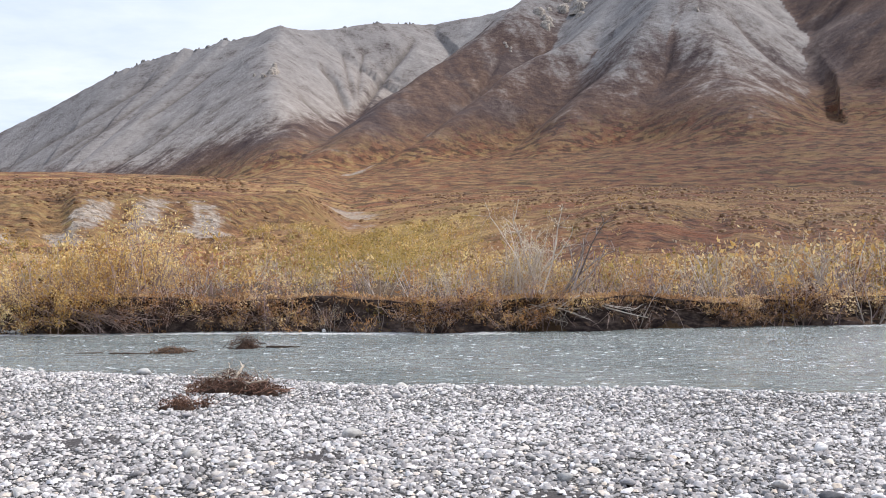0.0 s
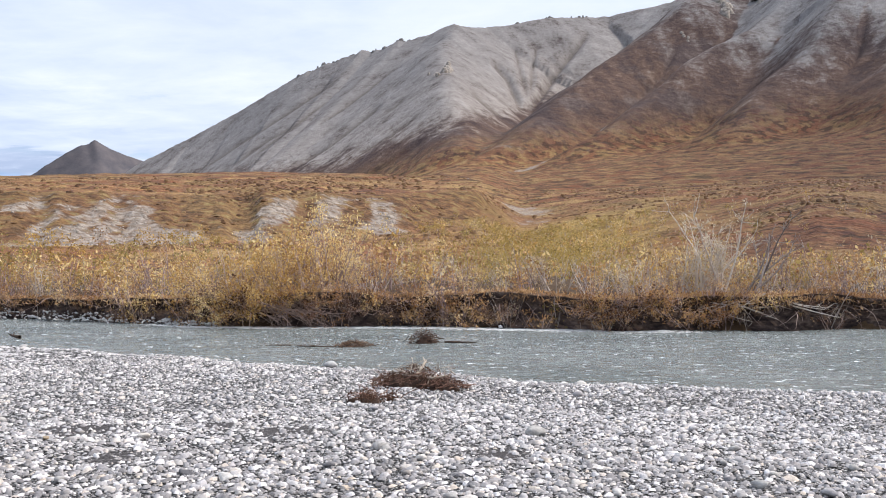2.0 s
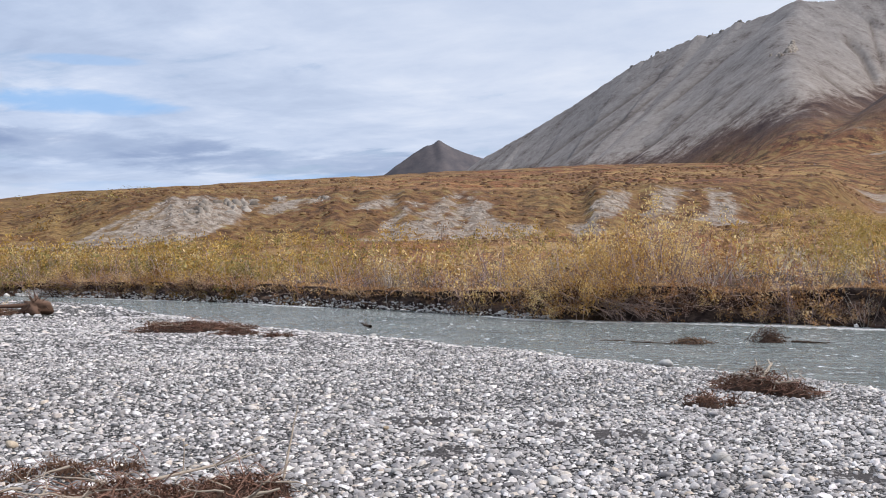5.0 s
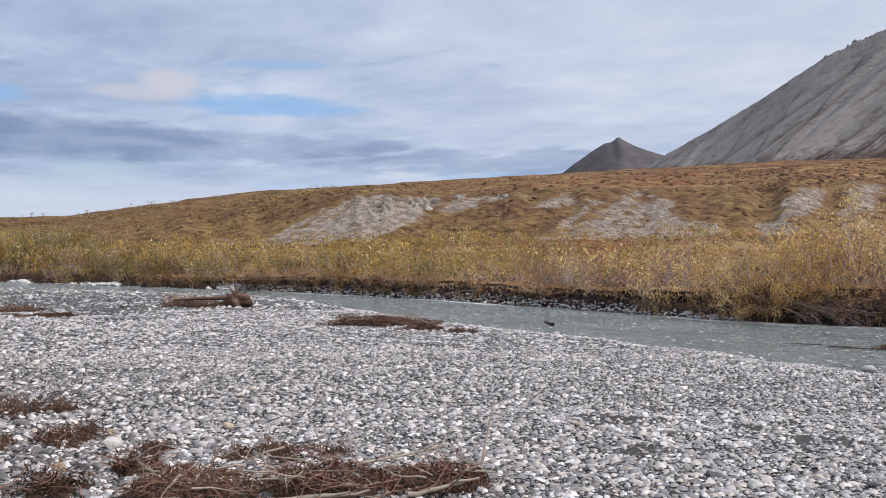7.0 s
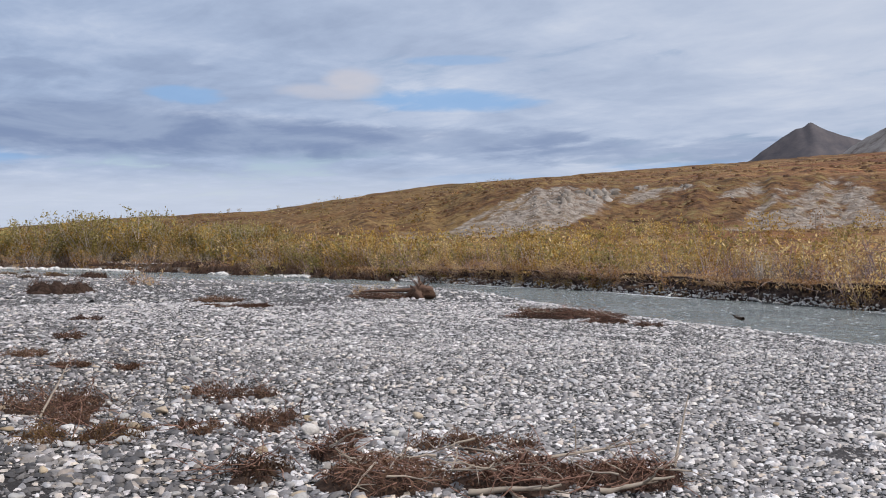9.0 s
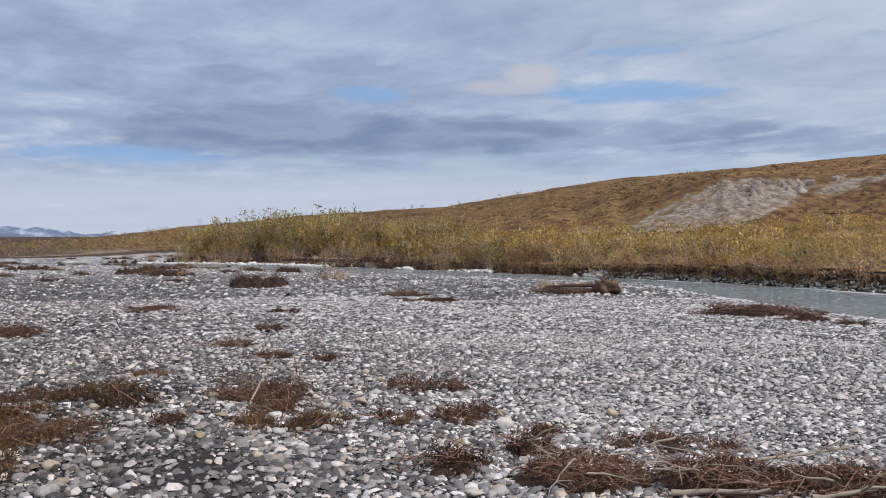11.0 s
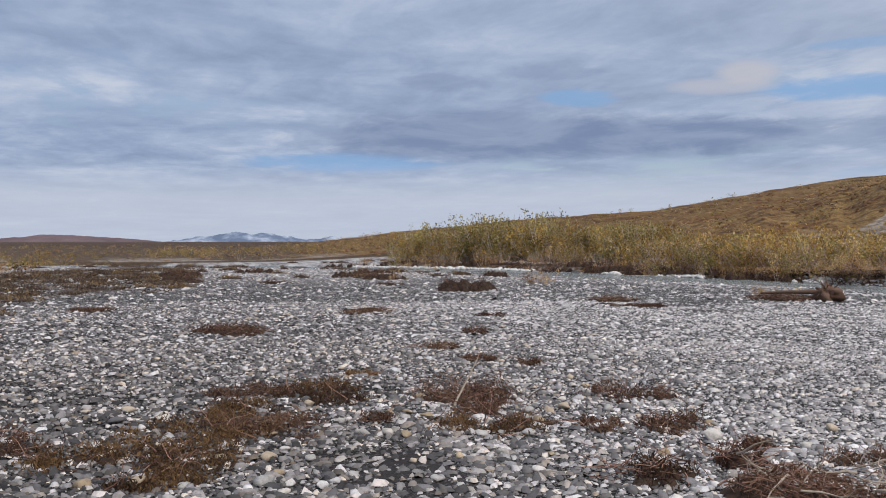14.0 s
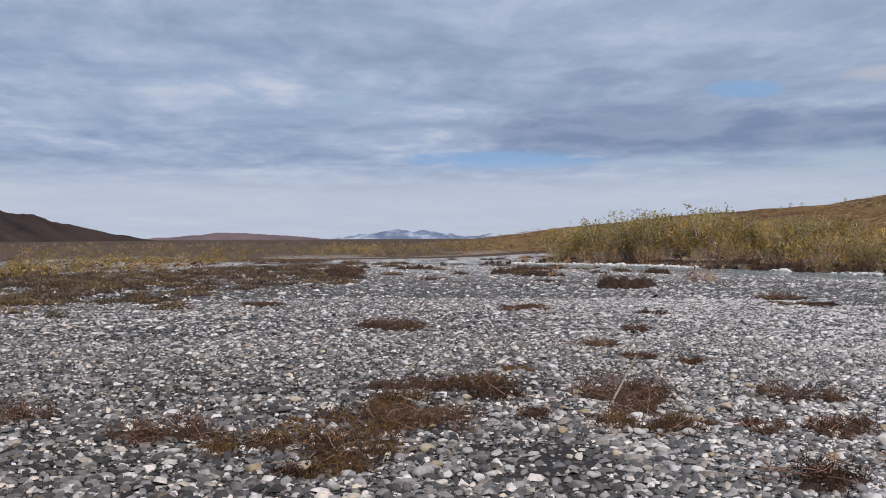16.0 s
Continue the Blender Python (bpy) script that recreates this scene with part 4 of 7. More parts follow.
def build_land():
    tundra_text = "russet autumn tundra on a river terrace with grey scree scars"
    # valley floor and terrace
    az = np.concatenate([np.arange(-30, 114, 0.33), np.arange(114, 330, 5.0)])
    r = np.concatenate([np.geomspace(1.0, 4.5, 14)[:-1], np.geomspace(4.5, 62, 84)[:-1], np.geomspace(62, 100, 44)[:-1], np.linspace(100, 150, 44)[:-1], np.geomspace(150, 426, 56)])
    A, R, x, y = polar_sheet(az, r)
    z, masks, mount, edge, bankside = land(x, y, True)
    pts, q = np.stack([x, y, z], -1), grid_quads(*x.shape, True)
    mid = np.degrees(A.ravel()[q[:, 3]])
    near = R.ravel()[q[:, 3]] < np.where((mid > 57) & (mid < 114), 104.0, 61.5)
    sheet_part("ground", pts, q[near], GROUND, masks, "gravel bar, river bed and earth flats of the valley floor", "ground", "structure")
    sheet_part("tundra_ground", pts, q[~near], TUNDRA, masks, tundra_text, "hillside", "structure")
    # the mountain and the upland that leads to it
    az, r = np.arange(-27, 37.6, 0.13), np.arange(420.0, 1960.0, 6.5)
    A, R, x, y = polar_sheet(az, r)
    z, masks, mount, edge, bankside = land(x, y, True)
    arad = np.radians(az)
    on = smooth(mount, 2, 40)
    _, own, off, _ = massif(x, y)
    ribs = streaks(z, r, arad, x, y, 26.0, 130.0, 3)
    rough = on * np.where(own < 2, 0.20, 0.42) * smooth(off, 4, 50)
    z = z + rough * 1.3 * ribs
    fine = streaks(z, r, arad, x, y, 9.0, 70.0, 7)
    z = z + rough * (0.5 * fine + 1.6 * fbm(x * 0.05, y * 0.05, 4, 71)) + (1 - on) * 0.9 * fbm(x * 0.06, y * 0.06, 4, 72)
    z[0] -= 0.4
    thin = streaks(z, r, arad, x, y, 4.5, 45.0, 9)
    pts, q = np.stack([x, y, z], -1), grid_quads(*x.shape)
    high = mount.ravel()[q[:, 0]] > 4
    calm = np.where(own < 2, 0.36, 0.46)
    flow = np.stack([ribs * calm, fine * calm, thin * calm], -1)
    sheet_part("mountain", pts, q[high], MOUNTAIN, masks, "grey scree mountain with red-brown tundra on its lower slopes", "mountain", "", flow)
    sheet_part("tundra_upland", pts, q[~high], TUNDRA, masks, "russet tundra upland rising to the mountain's foot", "hillside", "structure")
    # the far land round about
    A, R, x, y = polar_sheet(np.concatenate([np.arange(37, 116, 1.0), np.arange(116, 334, 5.0)]), np.geomspace(418, 4900, 40))
    z, masks = land(x, y, True)[:2]
    z[0] -= 0.4
    pts = np.stack([x, y, z], -1)
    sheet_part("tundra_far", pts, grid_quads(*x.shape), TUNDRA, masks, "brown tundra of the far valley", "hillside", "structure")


build_land()


def build_patch_of_floor():
    """The little disc of gravel under the camera, which closes the sheet."""
    a = np.linspace(0, 2 * math.pi, 73)[:-1]
    v = [(-1.05 * math.sin(t), 1.05 * math.cos(t), float(land(np.array([-1.05 * math.sin(t)]), np.array([1.05 * math.cos(t)]))[0]) - 0.006) for t in a]
    me = bpy.data.meshes.new("gravel_patch")
    me.from_pydata(v, [], [list(range(72))])
    me.materials.append(GROUND)
    store(me, "mask", [(0, 1, 0, 1)] * 72, "FLOAT_COLOR")
    tagged(new("ground_centre", me), "patch of gravel ground", "ground", kind="structure")


build_patch_of_floor()


def far_form(name, material, crest, slope, label, rough=1.0, depth=1.0, category="mountain"):
    """A far hill: a crest of (azimuth, distance, elevation in degrees) with slopes before and behind it."""
    pts = [(a, d, 1.6 + d * math.tan(radians(e))) for a, d, e in crest]
    a0, a1 = min(p[0] for p in pts), max(p[0] for p in pts)
    az = np.linspace(a0, a1, 220)
    order = sorted(pts)
    cd = np.interp(az, [p[0] for p in order], [p[1] for p in order])
    cz = np.interp(az, [p[0] for p in order], [p[2] for p in order])
    ker = np.ones(5) / 5
    cz = np.convolve(np.pad(cz, 2, "edge"), ker, "valid")
    cz = cz + rough * 14 * fbm(az * 1.3, az * 0, 4, 7, 0.55) * smooth(cz, 0, 40)
    off = np.linspace(-1, 1, 61)
    H = np.maximum(cz, 1.0)
    reach = H / slope * depth
    D = cd[None, :] + off[:, None] * reach[None, :] * 1.15
    AZ = np.broadcast_to(np.radians(az)[None, :], D.shape)
    x, y = -D * np.sin(AZ), D * np.cos(AZ)
    prof = 1.06 * (1 - np.abs(off[:, None]) ** 0.9 * 1.12)
    slip = (1 - np.clip(prof, 0, 1)) * (2.2 + 2.4 * fbm(x * 0.004, y * 0.004, 3, 29))
    broad = np.convolve(np.pad(cz, 20, "edge"), np.ones(41) / 41, "valid")
    low = np.clip((1 - prof) * 2.5, 0, 1)
    cz2 = np.interp(az[None, :] + slip, az, cz) * (1 - low) + np.interp(az[None, :] + slip, az, broad) * low
    z = cz2 * np.minimum(prof, 1.0) + rough * 0.10 * H[None, :] * fbm(x * 0.012, y * 0.012, 5, 13) * (1 - prof) * 2 - 6 * (np.abs(off[:, None]) > 0.92)
    nr, na = D.shape
    idx = np.arange(nr * na).reshape(nr, na)
    q = np.stack([idx[:-1, :-1], idx[1:, :-1], idx[1:, 1:], idx[:-1, 1:]], -1).reshape(-1, 4)[:, ::-1]
    me = mesh_from(name, np.stack([x, y, z], -1).reshape(-1, 3), q, material)
    tagged(new(name, me), label, category)


far_form("distant_peak", PEAK_ROCK, [(37, 3300, 2.4), (35, 3300, 3.9), (33.1, 3300, 4.95), (32.2, 3300, 5.55), (31.45, 3300, 6.12), (30.75, 3300, 6.5), (30.35, 3300, 6.58), (29.95, 3300, 6.92), (29.5, 3300, 6.62), (28.9, 3300, 6.35), (28.2, 3300, 6.1), (27.2, 3300, 5.78), (24, 3300, 5.2)],
         0.55, "dark conical peak far down the valley", 0.25)
far_form("dark_hill", DARK_HILL, [(126, 1100, 2.6), (112, 1150, 2.4), (107.3, 1200, 1.93), (104.5, 1250, 1.34), (101.3, 1300, 0.62), (98.3, 1350, 0.12), (97, 1360, 0.0)],
         0.22, "dark brown tundra hill beyond the valley floor", 0.3, category="hill")
far_form("mauve_hill", PINK_HILL, [(104, 2700, 0.1), (99, 2750, 0.42), (95.4, 2800, 0.70), (92, 2800, 0.52), (88.9, 2800, 0.28), (86, 2850, 0.16), (84.8, 2900, 0.0)],
         0.15, "low mauve-brown hill in the distance", 0.3, category="hill")
far_form("snowy_range", SNOW, [(92, 4300, 0.05), (89, 4300, 0.45), (87, 4300, 0.6), (85.6, 4300, 0.86), (83.6, 4300, 0.75), (82, 4300, 0.5), (79, 4300, 0.6), (74, 4300, 0.4)],
         0.3, "distant blue mountain range dusted with snow", 0.8)


# ---------------------------------------------------------------- river
def build_water():
    s = [0.0]
    for (ax, ay, _), (bx, by, _) in zip(RIVER[:-1], RIVER[1:]):
        s.append(s[-1] + math.hypot(bx - ax, by - ay))
    run = np.arange(0, s[-1], 0.6)
    cx, cy, hw = (np.interp(run, s, RIVER[:, k]) for k in range(3))
    ker = np.ones(9) / 9
    cx, cy = (np.convolve(np.pad(v, 4, "edge"), ker, "valid") for v in (cx, cy))
    tx, ty = np.gradient(cx), np.gradient(cy)
    ln = np.hypot(tx, ty)
    nx, ny = -ty / ln, tx / ln
    off = np.linspace(-1, 1, 40)
    X = cx[None] + off[:, None] * (hw + 1.6)[None] * nx[None]
    Y = cy[None] + off[:, None] * (hw + 1.6)[None] * ny[None]
    Z = -0.20 + 0.035 * fbm(X * 0.7, Y * 1.1, 3, 15) + 0.02 * fbm(X * 2.5, Y * 3.0, 2, 16)
    # broken water along the far foot and about the snags
    foam = np.exp(-((off[:, None] + ((hw - 0.2) / (hw + 1.6))[None]) / 0.07) ** 2) * smooth(fbm(X * 0.25, Y * 0.25, 2, 18), -0.25, 0.1)
    idx = np.arange(X.size).reshape(X.shape)
    q = np.stack([idx[:-1, :-1], idx[1:, :-1], idx[1:, 1:], idx[:-1, 1:]], -1).reshape(-1, 4)
    me = mesh_from("river_water", np.stack([X, Y, Z], -1).reshape(-1, 3), q, WATER)
    if me.polygons[0].normal.z < 0:
        me.flip_normals()
    store(me, "mask", np.stack([foam, foam * 0, foam * 0, foam * 0 + 1], -1).reshape(-1, 4), "FLOAT_COLOR")
    tagged(new("water", me), "grey-green silty river with rippled surface", "water", kind="structure")


build_water()


# ---------------------------------------------------------------- building blocks of things
def part(name, me, parent, label="", kind=""):
    ob = new(name, me)
    ob.parent = parent
    return tagged(ob, label, kind=kind)


def thing(name, x, y, label, category, z=None, group="", turn=0.0, scale=1.0, kind=""):
    ob = new(name)
    ob.empty_display_size = 0.1
    if z is None:
        z = float(land(np.array([x]), np.array([y]))[0])
    ob.matrix_basis = Matrix.LocRotScale((x, y, z), Euler((0, 0, turn)), (scale,) * 3)
    return tagged(ob, label, category, group, kind)


def join(chunks):
    """Joins (verts, faces) chunks of like corners into one pair of arrays."""
    vs, fs, n = [], [], 0
    for v, f in chunks:
        vs.append(v)
        fs.append(np.asarray(f) + n)
        n += len(v)
    return np.concatenate(vs), np.concatenate(fs)


def tube(path, radii, sides=3):
    """A tapered twig along a path."""
    path = np.asarray(path, dtype=float)
    n = len(path)
    tang = np.gradient(path, axis=0)
    tang /= np.linalg.norm(tang, axis=1)[:, None] + 1e-9
    ref = np.array([0.31, 0.77, 0.55])
    a = np.cross(tang, ref)
    a /= np.linalg.norm(a, axis=1)[:, None] + 1e-9
    b = np.cross(tang, a)
    ang = np.arange(sides) * 2 * math.pi / sides
    ring = np.cos(ang)[None, :, None] * a[:, None] + np.sin(ang)[None, :, None] * b[:, None]
    v = (path[:, None] + ring * np.asarray(radii)[:, None, None]).reshape(-1, 3)
    i = np.arange(n - 1)[:, None] * sides + np.arange(sides)[None]
    j = np.arange(n - 1)[:, None] * sides + (np.arange(sides)[None] + 1) % sides
    f = np.stack([i, j, j + sides, i + sides], -1).reshape(-1, 4)
    return v, f


def bent(rng, start, way, length, curl=0.25, n=4, droop=0.0):
    """A wavering path from start along way."""
    way = np.asarray(way, dtype=float)
    way = way / np.linalg.norm(way)
    p, out = np.asarray(start, dtype=float), []
    for k in range(n):
        out.append(p.copy())
        way = way + rng.normal(0, curl, 3) / n * 2 - np.array([0, 0, droop / n])
        way /= np.linalg.norm(way)
        p = p + way * length / (n - 1)
    return np.array(out)


def leaves(rng, centres, size, upright=0.3, slim=0.45):
    """A small bent leaf at each centre."""
    n = len(centres)
    ax = rng.normal(0, 1, (n, 3))
    ax[:, 2] += upright * 2
    ax /= np.linalg.norm(ax, axis=1)[:, None]
    sd = np.cross(ax, rng.normal(0, 1, (n, 3)))
    sd /= np.linalg.norm(sd, axis=1)[:, None] + 1e-9
    nm = np.cross(ax, sd)
    s = size * rng.uniform(0.6, 1.3, n)[:, None]
    v = np.stack([centres - ax * s * 0.5, centres + sd * s * slim * 0.5 + nm * s * 0.08, centres + ax * s * 0.5, centres - sd * s * slim * 0.5 + nm * s * 0.08], 1)
    return v.reshape(-1, 3), np.arange(4 * n).reshape(n, 4)


def dome(rng, rx, ry, h, seed, n=18, rings=6):
    """A low uneven mound with a ragged outline, its rim under the ground."""
    a = np.linspace(0, 2 * math.pi, n, endpoint=False)
    out = []
    for k in range(rings):
        u = 1 - k / (rings - 0.4)
        wob = 1 + 0.55 * fbm(np.cos(a) * 1.3 + seed, np.sin(a) * 1.3 + seed, 3, seed)
        x, y = rx * u * wob * np.cos(a), ry * u * wob * np.sin(a)
        z = h * (1 - u ** 1.6) * (1 + 0.9 * fbm(x * 4 + seed, y * 4, 2, seed + 3)) - (0.05 if k == 0 else 0)
        out.append(np.stack([x, y, z], -1))
    v = np.concatenate(out + [np.array([[0, 0, h]])])
    f = [(k * n + i, k * n + (i + 1) % n, (k + 1) * n + (i + 1) % n, (k + 1) * n + i) for k in range(rings - 1) for i in range(n)]
    top = (rings - 1) * n
    f += [(top + i, top + (i + 1) % n, top + (i + 2) % n, len(v) - 1) for i in range(0, n, 2)]
    return v, np.array(f)




def ico(sub):
    bm = bmesh.new()
    bmesh.ops.create_icosphere(bm, subdivisions=sub, radius=1.0)
    v = np.array([q.co[:] for q in bm.verts])
    f = np.array([[q.index for q in p.verts] for p in bm.faces])
    bm.free()
    return v, f


# ---------------------------------------------------------------- cut bank
def bank_line():
    s = [0.0]
    for (ax, ay, _), (bx, by, _) in zip(RIVER[:-1], RIVER[1:]):
        s.append(s[-1] + math.hypot(bx - ax, by - ay))
    run = np.arange(70, 290, 0.16)
    cx, cy, hw = (np.interp(run, s, RIVER[:, k]) for k in range(3))
    ker = np.ones(25) / 25
    cx, cy = (np.convolve(np.pad(v, 12, "edge"), ker, "valid") for v in (cx, cy))
    tx, ty = np.gradient(cx), np.gradient(cy)
    ln = np.hypot(tx, ty)
    nx, ny = ty / ln, -tx / ln
    off = np.linspace(0.6, 1.5, 91)
    X = cx[:, None] + nx[:, None] * hw[:, None] * off
    Y = cy[:, None] + ny[:, None] * hw[:, None] * off
    edge = land(X, Y, True)[3]
    hit = np.argmax(edge > 0.12, axis=1)
    i = np.arange(len(run))
    px, py = X[i, hit], Y[i, hit]
    ker = np.ones(5) / 5
    px, py = (np.convolve(np.pad(v, 2, "edge"), ker, "valid") for v in (px, py))
    return px, py, nx, ny


BANK_X, BANK_Y, BANK_NX, BANK_NY = bank_line()


def build_bank():
    px, py, nx, ny = BANK_X, BANK_Y, BANK_NX, BANK_NY
    top = land(px + nx * 1.8, py + ny * 1.8)
    top = np.maximum(top, 0.05)
    run = np.arange(len(px)) * 0.16
    levels = np.linspace(0, 1, 9)
    rows = []
    for k, u in enumerate(levels):
        z = -0.34 + (top + 0.36) * u
        back = 0.02 + 0.30 * u - 0.34 * smooth(np.array([u]), 0.72, 1.0)[0] + 0.30 * fbm(run * 0.7, run * 0 + u * 1.5, 3, 33) * (1 - 0.5 * u) + 0.16 * fbm(run * 3.1, run * 0 + u * 6, 3, 35)
        rows.append(np.stack([px + nx * back, py + ny * back, z + 0.05 * fbm(run * 2.0, run * 0 + u * 9, 2, 36)], -1))
    rows.append(np.stack([px + nx * 0.7, py + ny * 0.7, top + 0.06], -1))
    rows.append(np.stack([px + nx * 1.5, py + ny * 1.5, top + 0.02], -1))
    rows.append(np.stack([px + nx * 2.2, py + ny * 2.2, top - 0.10], -1))
    v = np.concatenate(rows)
    m = len(px)
    idx = np.arange(len(rows) * m).reshape(len(rows), m)
    q = np.stack([idx[:-1, :-1], idx[:-1, 1:], idx[1:, 1:], idx[1:, :-1]], -1).reshape(-1, 4)
    q = q[(px[q[:, 0] % m] > -43)]
    me = mesh_from("cut_bank", v, q, BANK)
    tagged(new("bank", me), "dark undercut earth riverbank below the willows", "riverbank", kind="structure")


build_bank()


# ---------------------------------------------------------------- willows
def shrub_meshes(name, seed, height, spread, stems, leaf_n, leaf_size, leaf_mat, twig_mat, lean=0.35, low=0.25, sides=3, twigs=2, slim=0.45):
    rng = np.random.default_rng(seed)
    wood, tips = [], []
    for _ in range(stems):
        a = rng.uniform(0, 2 * math.pi)
        r = spread * 0.22 * math.sqrt(rng.uniform())
        way = np.array([math.cos(a) * lean * rng.uniform(0.2, 1.3), math.sin(a) * lean * rng.uniform(0.2, 1.3), 1.0])
        h = height * rng.uniform(0.6, 1.05)
        p = bent(rng, (r * math.cos(a), r * math.sin(a), -0.08), way, h, 0.22, 4)
        wood.append(tube(p, np.array([0.013, 0.010, 0.007, 0.003]) * (0.6 + 0.4 * height), sides))
        for _ in range(twigs):
            u = rng.uniform(0.25, 0.95)
            k = u * 3
            i = min(int(k), 2)
            q = p[i] + (p[i + 1] - p[i]) * (k - i)
            b = bent(rng, q, way * 0.8 + rng.normal(0, 0.55, 3), h * rng.uniform(0.16, 0.34), 0.3, 2)
            wood.append(tube(b, np.array([0.006, 0.002]) * (0.6 + 0.4 * height), sides))
            tips.append(b)
        tips.append(p[1:])
    pts = np.concatenate(tips)
    pts = pts[pts[:, 2] > height * low]
    knots = pts[rng.integers(0, len(pts), max(8, leaf_n // 9))]
    c = knots[rng.integers(0, len(knots), leaf_n)] + rng.normal(0, 0.075 * height ** 0.6, (leaf_n, 3))
    wood_me = mesh_from(name + "_branches", *join(wood), twig_mat)
    leaf_me = mesh_from(name + "_leaves", *leaves(rng, c, leaf_size, 0.3 if slim < 0.5 else 0.1, slim), leaf_mat, False)
    return wood_me, leaf_me


KINDS = {}


def kinds():
    rows = (("ochre", OCHRE, PLUM_TWIG, 230, 0.086), ("yellow", YELLOW, BROWN_TWIG, 260, 0.092), ("olive", OLIVE, GREY_TWIG, 280, 0.090), ("grey", STRAW, GREY_TWIG, 150, 0.072))
    for i, (k, lm, tm, n, s) in enumerate(rows):
        KINDS[k] = [shrub_meshes(k + "_willow", 10 * i + j, 1.45, 1.1, 10, n, s, lm, tm, 0.5, 0.12) for j in range(3)]
    KINDS["tall"] = [shrub_meshes("tall_willow", 70 + j, 3.4, 2.1, 11, 720, 0.16, (GREEN, OLIVE, GREEN, GOLD)[j], GREY_TWIG, 0.62, 0.05, slim=0.62) for j in range(4)]
    KINDS["low"] = [shrub_meshes("rust_shrub", 80 + j, 0.75, 0.9, 8, 150, 0.085, (BRONZE, RUST, OCHRE)[j], BROWN_TWIG, 0.7, 0.1) for j in range(3)]
    KINDS["gold"] = [shrub_meshes("gold_willow", 60 + j, 1.45, 1.3, 9, 330, 0.105, (GOLD, GREEN, OLIVE)[j], BROWN_TWIG, 0.75, 0.04) for j in range(3)]
    KINDS["bronze"] = [shrub_meshes("bronze_willow", 110 + j, 1.35, 1.1, 10, 230, 0.080, BRONZE, PLUM_TWIG, 0.5, 0.2) for j in range(2)]
    KINDS["bright"] = [shrub_meshes("bright_willow", 90 + j, 1.7, 1.2, 10, 850, 0.068, YELLOW, BROWN_TWIG, 0.5, 0.10) for j in range(2)]


kinds()
LABELS = {"ochre": "ochre-leaved willow shrub with brown stems on the riverbank", "yellow": "yellow-leaved willow shrub with pale stems on the riverbank",
          "olive": "olive-green willow shrub turning yellow on the flat", "grey": "nearly leafless grey willow shrub on the riverbank",
          "tall": "tall olive willow with slender grey stems beside the gravel", "low": "low rust-brown dwarf shrub at the bank's edge",
          "bronze": "orange-brown willow shrub with purplish stems on the riverbank",
          "gold": "gold-leaved willow shrub on the far flat",
          "bright": "dense bright yellow willow leaning over the river"}


def shrub(kind, x, y, rng, scale=1.0, stretch=1.0, lean=None, z=None):
    pair = KINDS[kind][int(rng.integers(0, len(KINDS[kind])))]
    e = thing({"low": "dwarf_shrub", "tall": "tall_willow"}.get(kind, "willow_shrub"), x, y, LABELS[kind], "shrub", z=z, group="willows of the thicket")
    tilt = rng.normal(0, 0.06, 2) if lean is None else lean
    e.matrix_basis = Matrix.LocRotScale(e.matrix_basis.translation, Euler((tilt[0], tilt[1], 0)), None) @ Matrix.LocRotScale(None, Euler((0, 0, float(rng.uniform(0, 6.28)))), (scale, scale, scale * stretch))
    part("trunk", pair[0], e)
    part("crown", pair[1], e)
    return e


def merged_shrubs(name, label, spots, rng, low_poly=1):
    """A thicket too dense to count: every spot is (kind, x, y, scale, stretch)."""
    groups = {}
    xs, ys = np.array([s[1] for s in spots]), np.array([s[2] for s in spots])
    zs = land(xs, ys)
    for (kind, x, y, sc, st), z in zip(spots, zs):
        pair = KINDS[kind][int(rng.integers(0, len(KINDS[kind])))]
        a = rng.uniform(0, 6.28)
        c, s = math.cos(a), math.sin(a)
        for me in pair:
            groups.setdefault(me.name, (me, []))[1].append((x, y, z, c * sc, s * sc, sc * st))
    root = new(name)
    tagged(root, label, "thicket", kind="stuff")
    by_mat = {}
    for me, at in groups.values():
        v = np.empty(len(me.vertices) * 3, dtype=np.float32)
        me.vertices.foreach_get("co", v)
        v = v.reshape(-1, 3)
        f = np.empty(len(me.loops), dtype=np.int32)
        me.loops.foreach_get("vertex_index", f)
        f = f.reshape(-1, 4)
        if low_poly > 1:
            if "leaves" in me.name:
                keep = np.arange(len(f)) % low_poly == 0
                mid = v.reshape(-1, 4, 3).mean(axis=1, keepdims=True)
                v = (mid + (v.reshape(-1, 4, 3) - mid) * low_poly ** 0.4)[keep].reshape(-1, 3)
                f = np.arange(len(v)).reshape(-1, 4)
            else:
                f = f[np.arange(len(f)) // 9 % (2 * low_poly) == 0]
                used, inv = np.unique(f, return_inverse=True)
                v, f = v[used], inv.reshape(f.shape)
        for x, y, z, c, s, k in at:
            w = np.stack([x + v[:, 0] * c - v[:, 1] * s, y + v[:, 0] * s + v[:, 1] * c, z + v[:, 2] * k], -1)
            by_mat.setdefault(me.materials[0], []).append((w, f))
    for mat, chunks in by_mat.items():
        is_leaf = "leaf" in mat.name or mat.name == "straw"
        part("foliage" if is_leaf else "stems", mesh_from(name + "_" + mat.name, *join(chunks), mat, not is_leaf), root, kind="stuff")


def height_of_front(x):
    """Height of the riverside thicket along the bank."""
    return float(np.interp(x, [-60, -45, -36, -28, -20, -14, -10, -4, 2, 6, 10, 14, 22, 40], [1.45, 1.5, 1.25, 1.1, 1.1, 1.2, 1.35, 1.05, 1.0, 1.05, 1.35, 1.75, 1.9, 1.9]))


LIP = []


